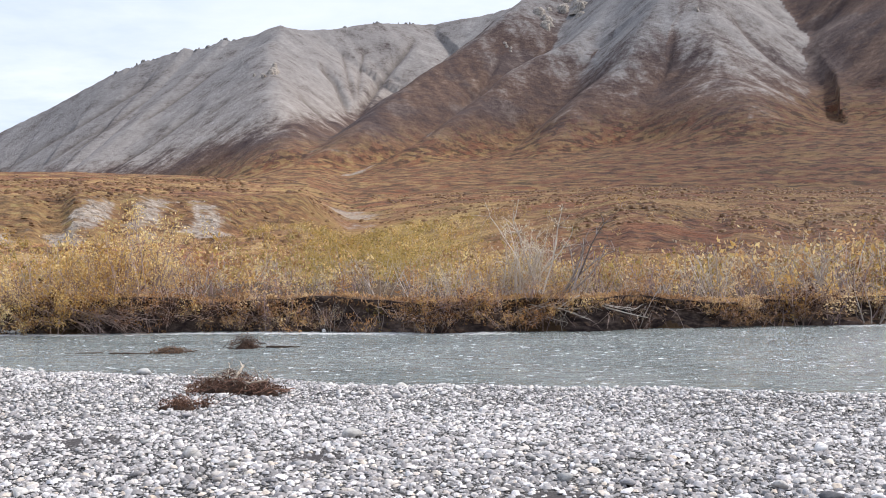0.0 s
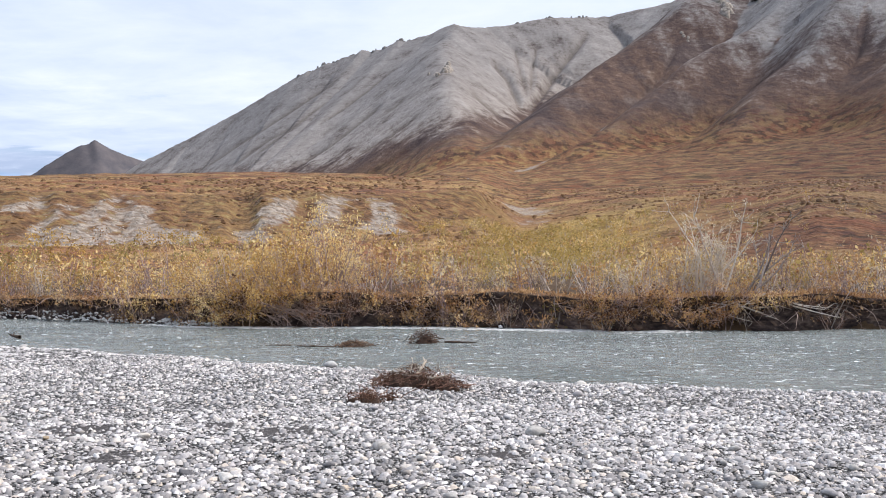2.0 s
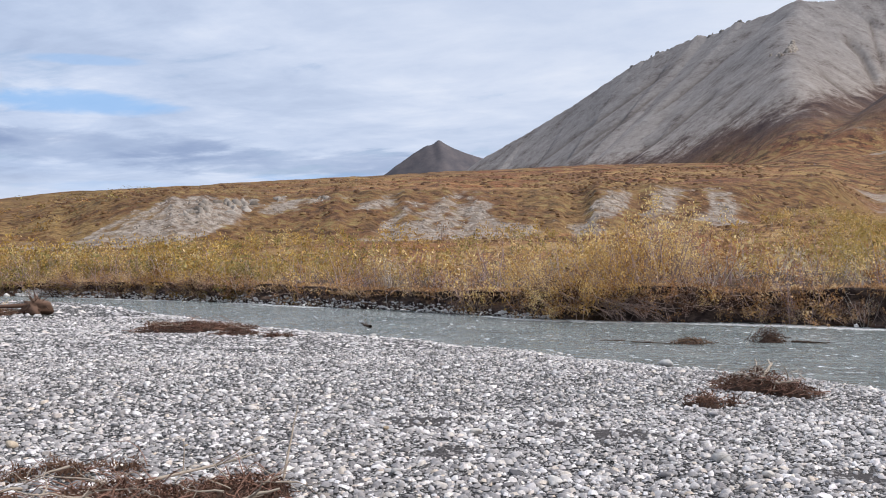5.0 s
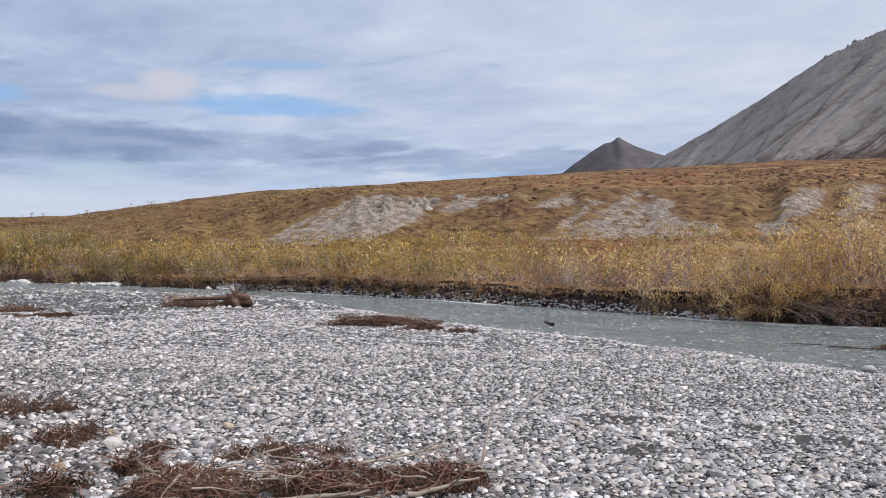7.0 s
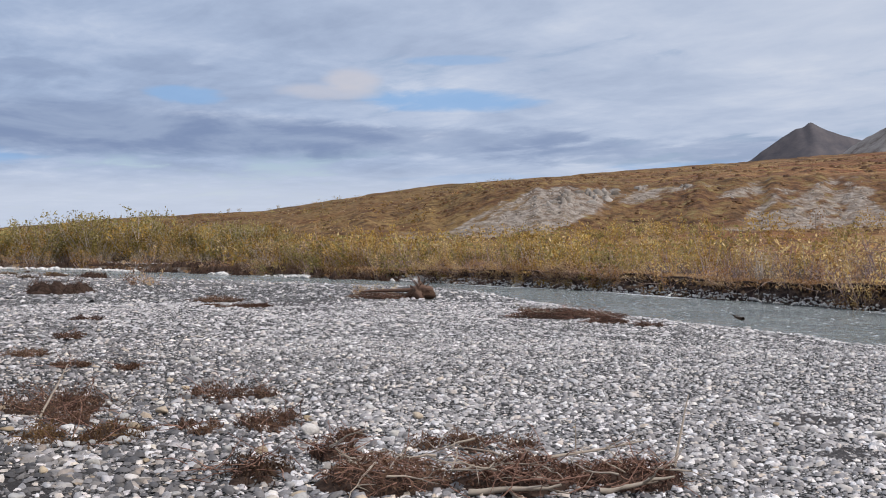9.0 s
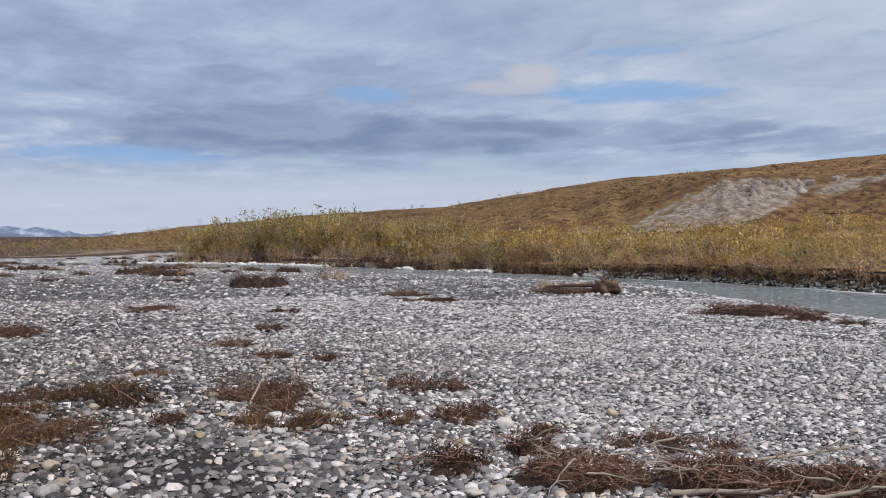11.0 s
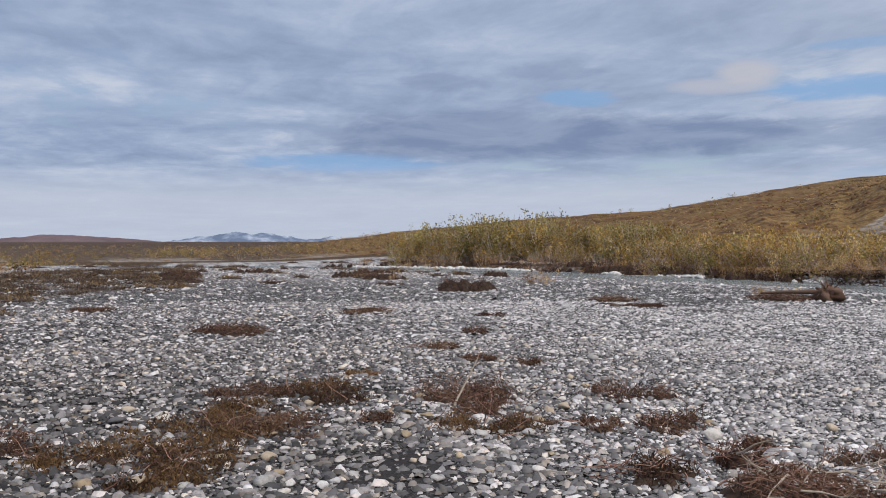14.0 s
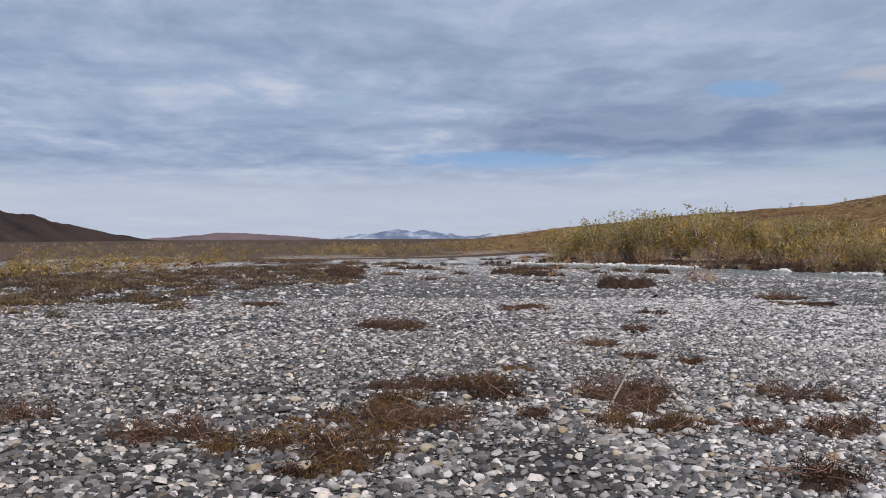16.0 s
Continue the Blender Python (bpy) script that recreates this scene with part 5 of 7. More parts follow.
def build_front_thicket():
    rng = np.random.default_rng(5)
    n = 0
    run = np.arange(len(BANK_X)) * 0.16
    for row, (off, gap) in enumerate(((0.25, 0.50), (1.5, 0.80))):
        s = 0.0
        while s < run[-1]:
            i = int(s / 0.16)
            s += gap * rng.uniform(0.6, 1.5)
            x, y = BANK_X[i] + BANK_NX[i] * (off + rng.uniform(-0.3, 0.6)), BANK_Y[i] + BANK_NY[i] * (off + rng.uniform(-0.3, 0.6))
            if x < -56 or x > 26:
                continue
            f = height_of_front(x)
            clump = fbm(np.array([x * 0.22]), np.array([y * 0.22]), 2, 44)[0]
            if row == 0 and rng.uniform() < 0.5:
                LIP.append(("low", x, y, rng.uniform(0.7, 1.2), 1.0))
                continue
            yellowish = 0.55 if (-16 < x < -6 or x < -22) else 0.24
            greyish = 0.42 if x > -4 else 0.12
            u = rng.uniform() + 0.35 * clump
            k = "gold" if x < -26 and rng.uniform() < 0.75 else "yellow" if u < yellowish else "grey" if u < yellowish + greyish else "ochre" if u < (0.93 if x > -18 else 0.80) else "olive"
            if x > -26 and k in ("ochre", "yellow") and rng.uniform() < (0.34 if x > -6 else 0.2):
                k = "bronze"
            shrub(k, x, y, rng, f * rng.uniform(0.6, 1.22), rng.uniform(0.8, 1.15))
            n += 1


build_front_thicket()
merged_shrubs("bank_growth", "rust-coloured low growth along the lip of the bank", LIP, np.random.default_rng(4))


def build_overhang():
    """Shrubs slumped over the lip of the bank."""
    rng = np.random.default_rng(17)
    for _ in range(225):
        x = rng.uniform(-40, 16)
        if fbm(np.array([x * 0.35]), np.array([0.0]), 2, 49)[0] < -0.12 and x > -14 or -26 < x < -13 and rng.uniform() < 0.85:
            continue
        j = int(np.argmin(np.abs(BANK_X - x)))
        back = rng.uniform(-0.15, 0.3)
        top = max(0.1, float(land(np.array([BANK_X[j] + BANK_NX[j] * 1.8]), np.array([BANK_Y[j] + BANK_NY[j] * 1.8]))[0]))
        px, py = float(BANK_X[j] + BANK_NX[j] * back), float(BANK_Y[j] + BANK_NY[j] * back)
        z = top - rng.uniform(-0.08, 0.36) * (1.0 if x > -16 else 0.5)
        if rng.uniform() < 0.5:
            shrub("low", px, py, rng, rng.uniform(0.6, 1.15), 1.0, (rng.uniform(0.3, 1.5), rng.normal(0, 0.3)), z)
        else:
            shrub("ochre" if rng.uniform() < 0.5 else "yellow", px, py, rng, rng.uniform(0.4, 0.65), 1.0, (rng.uniform(0.3, 1.0), rng.normal(0, 0.3)), z)


    # slumped clumps on the face and foot of the bank
    for _ in range(300):
        x = rng.uniform(-38, 18)
        if fbm(np.array([x * 0.5]), np.array([3.0]), 2, 48)[0] < (-0.10 if x > -13 else 0.4):
            continue
        j = int(np.argmin(np.abs(BANK_X - x)))
        back = rng.uniform(-0.35, 0.1)
        shrub("low", float(BANK_X[j] + BANK_NX[j] * back), float(BANK_Y[j] + BANK_NY[j] * back), rng, rng.uniform(0.5, 1.0), 0.9, (rng.uniform(0.0, 0.9), rng.normal(0, 0.4)), float(-0.12 + rng.uniform(0.0, 0.55) + (back + 0.35) * 0.3))


build_overhang()


def build_back_thicket():
    rng = np.random.default_rng(6)
    spots = []
    for i in range(0, len(BANK_X), 4):
        for off in np.concatenate([np.arange(2.9, 14, 1.3), np.arange(14, 60, 3.6)]):
            x = BANK_X[i] + BANK_NX[i] * (off + rng.uniform(-0.9, 0.9)) + rng.uniform(-0.4, 0.4)
            y = BANK_Y[i] + BANK_NY[i] * (off + rng.uniform(-0.9, 0.9))
            az = math.degrees(math.atan2(-x, y))
            d = math.hypot(x, y)
            if x < -62 or x > 34 or rng.uniform() > (0.60 if off < 9 else 0.36) or d > (60 if az < -1 else 100):
                continue
            f = height_of_front(x) * (0.92 if off < 14 else 0.85)
            green = math.exp(-((az - 4) / 7.0) ** 2) * (off > 12)
            u = rng.uniform()
            west = x < -18
            k = "olive" if u < (0.28 if west else 0.10) + 0.7 * green else "yellow" if u < (0.66 if west else 0.42) + 0.2 * green else "ochre" if u < (0.94 if west else 0.78) else "grey"
            if x > 3 and k == "yellow" and rng.uniform() < 0.75:
                k = "grey" if rng.uniform() < 0.5 else "ochre"
            if x < -26 and rng.uniform() < 0.75:
                k = "gold"
            if x > -26 and k in ("ochre", "yellow") and rng.uniform() < 0.28 * (1 - green):
                k = "bronze"
            spots.append((k, x, y, f * rng.uniform(0.7, 1.2) * (1.0 + 0.25 * green), rng.uniform(0.85, 1.15)))
    merged_shrubs("willow_thicket", "dense autumn willow thicket covering the flat behind the bank", spots, rng, 4)
    # the creek mouth's greener scrub and dwarf birch on the slopes
    spots = []
    for _ in range(900):
        az, d = rng.uniform(-26, 62), rng.uniform(72, 135)
        x, y = heading(az, d)
        green = math.exp(-((az - 4) / 5.0) ** 2)
        if rng.uniform() > (0.30 if az > 0 else 0.10) + 0.7 * green or (13 < az < 50 and d > 103):
            continue
        k = "olive" if rng.uniform() < 0.25 + 0.6 * green else "ochre" if rng.uniform() < 0.6 else "yellow"
        spots.append((k, x, y, rng.uniform(0.6, 1.1) * (1 + 0.5 * green), 0.8))
    for _ in range(520):
        az, d = rng.normal(4.0, 3.6), rng.uniform(72, 138)
        x, y = heading(az, d)
        u = rng.uniform()
        spots.append(("olive" if u < 0.5 else "gold" if u < 0.8 else "yellow", x, y, rng.uniform(0.6, 1.25), 0.85))
    merged_shrubs("creek_scrub", "yellow-green willow scrub along the creek mouth", spots, rng, 5)
    spots = []
    for _ in range(420):
        az, d = rng.uniform(46, 78), math.exp(rng.uniform(math.log(115), math.log(330)))
        if fbm(np.array([az * 0.5]), np.array([d * 0.03]), 2, 47)[0] + rng.uniform(-0.3, 0.3) < 0.0:
            continue
        if 12 < az < 50 and d < 126 and rng.uniform() < 0.8:
            continue
        x, y = heading(az, d)
        spots.append(("low" if rng.uniform() < 0.6 else "olive" if rng.uniform() < 0.6 else "gold", x, y, rng.uniform(1.0, 2.2), 0.55))
    merged_shrubs("dwarf_birch", "scattered russet dwarf birch on the tundra slope", spots, rng, 8)
    spots = []
    for _ in range(420):
        az = rng.uniform(84, 112)
        lo = np.interp(az, [84, 90, 98, 103, 112], [150, 120, 66, 58, 50])
        x, y = heading(az, lo * rng.uniform(1.0, 1.5) + (20 if rng.uniform() < 0.3 else 0))
        if rng.uniform() > np.interp(az, [84, 94, 99], [0.12, 0.2, 1.0]):
            continue
        spots.append(("gold" if rng.uniform() < 0.3 else "low" if rng.uniform() < 0.75 else "olive", x, y, rng.uniform(0.6, 1.05) * np.interp(az, [84, 98, 112], [0.9, 0.8, 0.8]), 0.85))
    for _ in range(160):
        az = rng.uniform(76, 90)
        x, y = heading(az, rng.uniform(125, 190))
        spots.append(("olive" if rng.uniform() < 0.6 else "ochre", x, y, rng.uniform(0.8, 1.4), 0.7))
    for _ in range(620):
        az, d = rng.uniform(77, 112), rng.uniform(100, 200)
        x, y = heading(az, d)
        u = rng.uniform()
        spots.append(("low" if u < 0.5 else "olive" if u < 0.9 else "gold", x, y, rng.uniform(0.5, 0.95), 0.8))
    for _ in range(420):
        az, d = rng.uniform(77, 113), rng.uniform(200, 430)
        u = rng.uniform()
        spots.append(("ochre" if u < 0.15 else "olive" if u < 0.5 else "low", *heading(az, d), rng.uniform(1.0, 1.7), 0.7))
    for _ in range(190):
        az = rng.uniform(95.5, 112)
        x, y = heading(az, np.interp(az, [95, 103, 112], [74, 56, 48]) * rng.uniform(0.95, 1.35))
        spots.append(("gold" if rng.uniform() < 0.4 else "low", x, y, rng.uniform(0.55, 0.95), 0.85))
    merged_shrubs("valley_scrub", "low golden scrub at the far edge of the gravel flat", spots, rng, 8)


build_back_thicket()


def mounds(rng, x, y, z, w, h, turn, sides=5):
    """Low uneven humps, past counting, in one pair of arrays."""
    n = len(x)
    ang = np.arange(sides) * 2 * math.pi / sides
    ring = rng.uniform(0.7, 1.3, (n, sides))
    ring2 = ring * rng.uniform(0.5, 0.8, (n, sides))
    v = np.zeros((n, 2 * sides + 1, 3))
    for k, (rr, hh) in enumerate(((ring, -0.2), (ring2, 0.75))):
        v[:, k * sides:(k + 1) * sides, 0] = rr * np.cos(ang) * w[:, None]
        v[:, k * sides:(k + 1) * sides, 1] = rr * np.sin(ang) * w[:, None]
        v[:, k * sides:(k + 1) * sides, 2] = h[:, None] * (hh + k * rng.uniform(-0.25, 0.25, (n, sides)))
    v[:, -1, 2] = h
    c, s = np.cos(turn)[:, None], np.sin(turn)[:, None]
    v = np.stack([v[..., 0] * c - v[..., 1] * s + x[:, None], v[..., 0] * s + v[..., 1] * c + y[:, None], v[..., 2] + z[:, None]], -1)
    f = []
    for i in range(sides):
        j = (i + 1) % sides
        f += [(i, j, sides + j), (i, sides + j, sides + i), (sides + i, sides + j, 2 * sides)]
    faces = (np.array(f)[None] + (np.arange(n) * (2 * sides + 1))[:, None, None]).reshape(-1, 3)
    return v.reshape(-1, 3), faces


def build_tussocks():
    """Hummocks and low birch that roughen the tundra, and stones on the bare scars."""
    rng = np.random.default_rng(9)
    n = 16000
    az = rng.uniform(-27, 82, n)
    d = np.exp(rng.uniform(math.log(88), math.log(425), n))
    a = np.radians(az)
    x, y = -d * np.sin(a), d * np.cos(a)
    z, masks = land(x, y, True)[:2]
    sky = np.interp(az, LAND[:, 0], LAND[:, 5])
    patch = fbm(x * 0.06, y * 0.06, 3, 57)
    keep = (masks[:, 0] < 0.2) & ((d < 0.72 * sky) | (az < 14)) & (patch + rng.uniform(-0.35, 0.35, n) > -0.02)
    x, y, z, d, a, patch = (q[keep] for q in (x, y, z, d, a, patch))
    w = rng.uniform(0.12, 0.42, len(x)) * (d / 130) ** 0.6
    h = w * rng.uniform(0.35, 0.8, len(x))
    dark = patch + rng.uniform(-0.3, 0.3, len(x)) > 0.02
    root = new("tussock_field")
    tagged(root, "russet and dark birch tussocks dotted over the tundra slopes", "tussocks", kind="stuff")
    for pick, nm, mat in ((dark, "dark_hummocks", HUMMOCK), (~dark, "pale_hummocks", TUSSOCK)):
        part(nm, mesh_from(nm, *mounds(rng, x[pick], y[pick], z[pick], w[pick] * 1.25, h[pick], a[pick]), mat), root, kind="stuff")
    # stones that lie on the scars
    n = 9000
    az, d = rng.uniform(12, 48, n), rng.uniform(100, 150, n)
    a = np.radians(az)
    x, y = -d * np.sin(a), d * np.cos(a)
    z, masks = land(x, y, True)[:2]
    keep = masks[:, 0] > rng.uniform(0.25, 0.9, n)
    x, y, z, a = x[keep], y[keep], z[keep], a[keep]
    w = 0.085 * np.exp(rng.normal(0, 0.5, len(x)))
    part_root = new("scar_rubble")
    tagged(part_root, "pale grey rubble on the bare scars of the terrace", "rubble", kind="stuff")
    part("stones", mesh_from("scar_stones", *mounds(rng, x, y, z, w, w * 0.8, a, 4), PALE_RUBBLE, False), part_root, kind="stuff")


build_tussocks()


def build_tall_willows():
    rng = np.random.default_rng(8)
    for i in range(105):
        az = rng.uniform(59.5, 76.4)
        d = np.interp(az, [59, 66, 74, 79], [71, 78, 85, 89]) + rng.uniform(0, 9)
        x, y = heading(az, d)
        h = np.interp(az, [59, 63, 67, 72, 75, 76.5], [0.78, 0.92, 1.08, 1.20, 1.14, 0.85]) * (1 + 0.5 * value_noise(np.array([az * 0.9]), np.array([3.5]), 5)[0])
        shrub("tall", x, y, rng, float(h * rng.uniform(0.72, 1.10)), 1.0)
    # golden bushes before them
    for i in range(46):
        az = rng.uniform(58, 76.8)
        x, y = heading(az, np.interp(az, [59, 66, 74, 79], [66, 73, 80, 85]) + rng.uniform(0, 5))
        u = rng.uniform()
        shrub("gold" if u < 0.5 else "yellow" if u < 0.68 else "olive", x, y, rng, rng.uniform(0.7, 1.35), rng.uniform(0.85, 1.1))
    for i in range(45):
        az = rng.uniform(48, 62)
        d = np.interp(az, [48, 55, 62], [52, 55, 62]) + rng.uniform(0, 8)
        x, y = heading(az, d)
        k = "gold" if rng.uniform() < 0.6 else "olive" if rng.uniform() < 0.6 else "yellow"
        shrub(k, x, y, rng, rng.uniform(1.1, 1.5), rng.uniform(0.85, 1.1))
    # rusty low growth along the far waterline
    for i in range(110):
        az = rng.uniform(47, 79)
        j = int(np.argmin(np.abs(np.degrees(np.arctan2(-BANK_X, BANK_Y)) - az)))
        x, y = BANK_X[j] + BANK_NX[j] * rng.uniform(-0.1, 1.6), BANK_Y[j] + BANK_NY[j] * rng.uniform(-0.1, 1.6)
        shrub("low", x, y, rng, rng.uniform(0.7, 1.2), 0.8)
    # lone bushes on the skyline and the pale bush on the slope
    for az, d, s in ((60.3, 318, 1.4), (62.5, 322, 1.2), (63.1, 322, 1.3), (60.9, 316, 0.8)):
        x, y = heading(az, d)
        shrub("olive", x, y, rng, s, 0.9)
    shrub("yellow", 18.6, 101.0, rng, 1.2, 0.95)
    # the bright bush at the waterline, and the ones leaning over it
    for az, s in ((50.75, 0.95), (46.3, 0.8), (52.6, 0.7), (44.4, 0.75), (48.6, 0.65)):
        j = int(np.argmin(np.abs(np.degrees(np.arctan2(-BANK_X, BANK_Y)) - az)))
        shrub("bright", float(BANK_X[j] + BANK_NX[j] * 0.15), float(BANK_Y[j] + BANK_NY[j] * 0.15), rng, s, 0.95)
    for x, s, back in ((-29.3, 0.62, 0.1), (-32.8, 0.75, 0.0), (-34.6, 0.6, 0.4), (-39.5, 0.8, 0.6), (-24.0, 0.55, 0.5), (-41.5, 0.65, 1.0)):
        j = int(np.argmin(np.abs(BANK_X - x)))
        shrub("bright", float(BANK_X[j] + BANK_NX[j] * back), float(BANK_Y[j] + BANK_NY[j] * back), rng, s, 1.0)
    for x, s, tx, back, z in ((-9.4, 0.9, 0.9, 0.0, 0.3), (-10.2, 1.1, 0.7, 0.1, 0.4), (-11.0, 1.15, 0.55, 0.0, 0.4), (-11.8, 1.0, 0.8, 0.0, 0.35), (-12.3, 0.9, 0.5, 0.2, 0.5), (-10.6, 0.9, 1.1, -0.1, 0.1), (-11.6, 0.8, 1.15, -0.1, 0.1)):
        j = int(np.argmin(np.abs(BANK_X - x)))
        shrub("bright", float(BANK_X[j] + BANK_NX[j] * back), float(BANK_Y[j] + BANK_NY[j] * back), rng, s, 1.0, (tx, rng.normal(0, 0.2)), z)
    for x, s, back in ((-8.6, 1.35, 0.7), (-9.2, 1.40, 1.2), (-10.2, 1.0, 1.4), (-8.0, 0.9, 1.0)):
        j = int(np.argmin(np.abs(BANK_X - x)))
        top = float(land(np.array([BANK_X[j] + BANK_NX[j] * 1.8]), np.array([BANK_Y[j] + BANK_NY[j] * 1.8]))[0])
        shrub("bright", float(BANK_X[j] + BANK_NX[j] * back), float(BANK_Y[j] + BANK_NY[j] * back), rng, s, 1.1, None, top)


build_tall_willows()


def build_grey_willow():
    """The big half-dead willow at the edge, with its leaning and fallen limbs."""
    rng = np.random.default_rng(12)
    e = thing("dead_willow", 2.5, 29.4, "tall half-dead grey willow with bare limbs at the bank", "tree")
    wood = []
    tips = []
    for i in range(20):
        a = rng.uniform(0, 6.28)
        w = np.array([math.cos(a) * 0.45, math.sin(a) * 0.3, 1.0])
        p = bent(rng, (rng.normal(0, 0.35), rng.normal(0, 0.2), -0.2), w, rng.uniform(1.4, 3.0), 0.5, 8)
        wood.append(tube(p, np.linspace(0.034, 0.010, 8), 4))
        for _ in range(13):
            k = int(rng.integers(2, 8))
            b = bent(rng, p[k], w + rng.normal(0, 0.7, 3), rng.uniform(0.25, 0.7), 0.6, 4)
            wood.append(tube(b, np.linspace(0.011, 0.005, 4), 3))
            tips.append(b[-2:])
    part("trunk", mesh_from("dead_willow_stems", *join(wood), PALE_LIMB), e)
    pts = np.concatenate(tips)
    c = pts[rng.integers(0, len(pts), 1500)] + rng.normal(0, 0.08, (1500, 3))
    part("crown", mesh_from("dead_willow_leaves", *leaves(rng, c, 0.078), STRAW, False), e)
    leaning = []
    for i in range(6):
        p = bent(rng, (1.15 + rng.normal(0, 0.12), -0.2 + rng.normal(0, 0.15), 0.1), (0.7 + rng.normal(0, 0.25), rng.normal(0, 0.2), 1.0), rng.uniform(1.3, 2.6), 0.45, 7)
        leaning.append(tube(p, np.linspace(0.038, 0.010, 7), 4))
        for _ in range(11):
            k = int(rng.integers(3, 7))
            leaning.append(tube(bent(rng, p[k], rng.normal(0, 0.6, 3) + np.array([0.3, 0, 0.6]), rng.uniform(0.3, 0.7), 0.4, 4), np.linspace(0.012, 0.003, 4), 3))
    part("leaning_limb", mesh_from("leaning_limbs", *join(leaning), DEAD_TWIG), e)
    fallen = []
    for i in range(12):
        x0 = rng.uniform(-0.9, 2.2)
        p = bent(rng, (x0, -1.15, rng.uniform(-0.25, 0.1)), (rng.uniform(-1.0, 1.3), -0.25, -0.35), rng.uniform(0.8, 1.7), 0.2, 6)
        p[:, 2] = np.maximum(p[:, 2], -0.86)
        fallen.append(tube(p, np.linspace(0.032, 0.008, 6), 4))
        for _ in range(3):
            fallen.append(tube(bent(rng, p[int(rng.integers(2, 6))], (rng.normal(0.3, 0.6), -0.2, rng.normal(0.2, 0.3)), rng.uniform(0.2, 0.5), 0.3, 4), np.linspace(0.009, 0.003, 4), 3))
    part("fallen_limb", mesh_from("fallen_limbs", *join(fallen), PALE_LIMB), e, "pale bare limbs fallen towards the water")


build_grey_willow()


def hanging_roots():
    """Dead stems and roots spilling down the cut bank."""
    rng = np.random.default_rng(14)
    n = len(BANK_X)
    for c, (x0, x1, count) in enumerate(((-12.8, -7.6, 70), (-7.6, -2, 26), (-2, 4, 24), (4, 14, 34), (-20, -12.8, 20), (-36, -20, 20))):
        wood = []
        cx = 0.5 * (x0 + x1)
        j = int(np.argmin(np.abs(BANK_X - cx)))
        e = thing("root_tangle", float(BANK_X[j]), float(BANK_Y[j]), "tangle of dead brown willow roots spilling down the bank", "roots", z=0.0, group="root tangles on the bank")
        for _ in range(count):
            k = int(np.argmin(np.abs(BANK_X - rng.uniform(x0, x1))))
            s = np.array([BANK_X[k] - BANK_X[j], BANK_Y[k] - BANK_Y[j], rng.uniform(0.25, 0.65)]) + np.array([BANK_NX[k], BANK_NY[k], 0]) * 0.12
            way = np.array([-BANK_NX[k], -BANK_NY[k], 0]) * rng.uniform(0.3, 0.9) + np.array([rng.normal(0, 0.9), 0, -0.25])
            p = bent(rng, s, way, rng.uniform(0.4, 1.4), 0.75, 7, 0.6)
            p[:, 2] = np.maximum(p[:, 2], -0.22)
            wood.append(tube(p, np.linspace(0.011, 0.003, 7), 3))
        part("root_mesh", mesh_from("roots", *join(wood), BROWN_TWIG), e, kind="stuff")
    # bare stems of the toppled willow, lying from the lip down into the stream
    j = int(np.argmin(np.abs(BANK_X + 9.6)))
    e = thing("toppled_stems", float(BANK_X[j]), float(BANK_Y[j]), "sheaf of bare brown stems toppled into the stream", "branches", z=0.0)
    for _ in range(64):
        s = np.array([rng.uniform(-1.3, 0.5), 0.25 - rng.uniform(0, 0.2), rng.uniform(0.2, 0.55)])
        p = bent(rng, s, (rng.uniform(0.5, 1.4), -0.55, -rng.uniform(0.2, 0.4)), rng.uniform(0.9, 2.0), 0.30, 7)
        p[:, 2] = np.maximum(p[:, 2], -0.2)
        part("stem", mesh_from("toppled_stem", *tube(p, np.linspace(0.013, 0.004, 7), 3), BROWN_TWIG), e)
    # dry grass hanging from the sod
    blades = []
    inside = np.flatnonzero((BANK_X > -48) & (BANK_X < 22))
    i = inside[rng.integers(0, len(inside), 13000)]
    back = rng.uniform(-0.12, 0.7, len(i))
    top = land(BANK_X[i] + BANK_NX[i] * 1.8, BANK_Y[i] + BANK_NY[i] * 1.8)
    c = np.stack([BANK_X[i] + BANK_NX[i] * back, BANK_Y[i] + BANK_NY[i] * back, np.maximum(top, 0.05) + np.where(back < 0.05, -0.08, 0.06)], -1)
    c += rng.normal(0, 0.04, c.shape)
    root = new("bank_grass")
    tagged(root, "dry grass and leaf litter along the bank's lip", "grass", kind="stuff")
    part("blades", mesh_from("sod_blades", *leaves(rng, c, 0.19, 0.5, 0.20), OCHRE, False), root, kind="stuff")
    part("litter", mesh_from("sod_litter", *leaves(rng, c[::2] + rng.normal(0, 0.06, c[::2].shape) - np.array([0, 0, 0.1]), 0.10, -0.2, 0.4), RUST, False), root, kind="stuff")


hanging_roots()


# ---------------------------------------------------------------- flood debris, mats and driftwood on the gravel
MATS = []


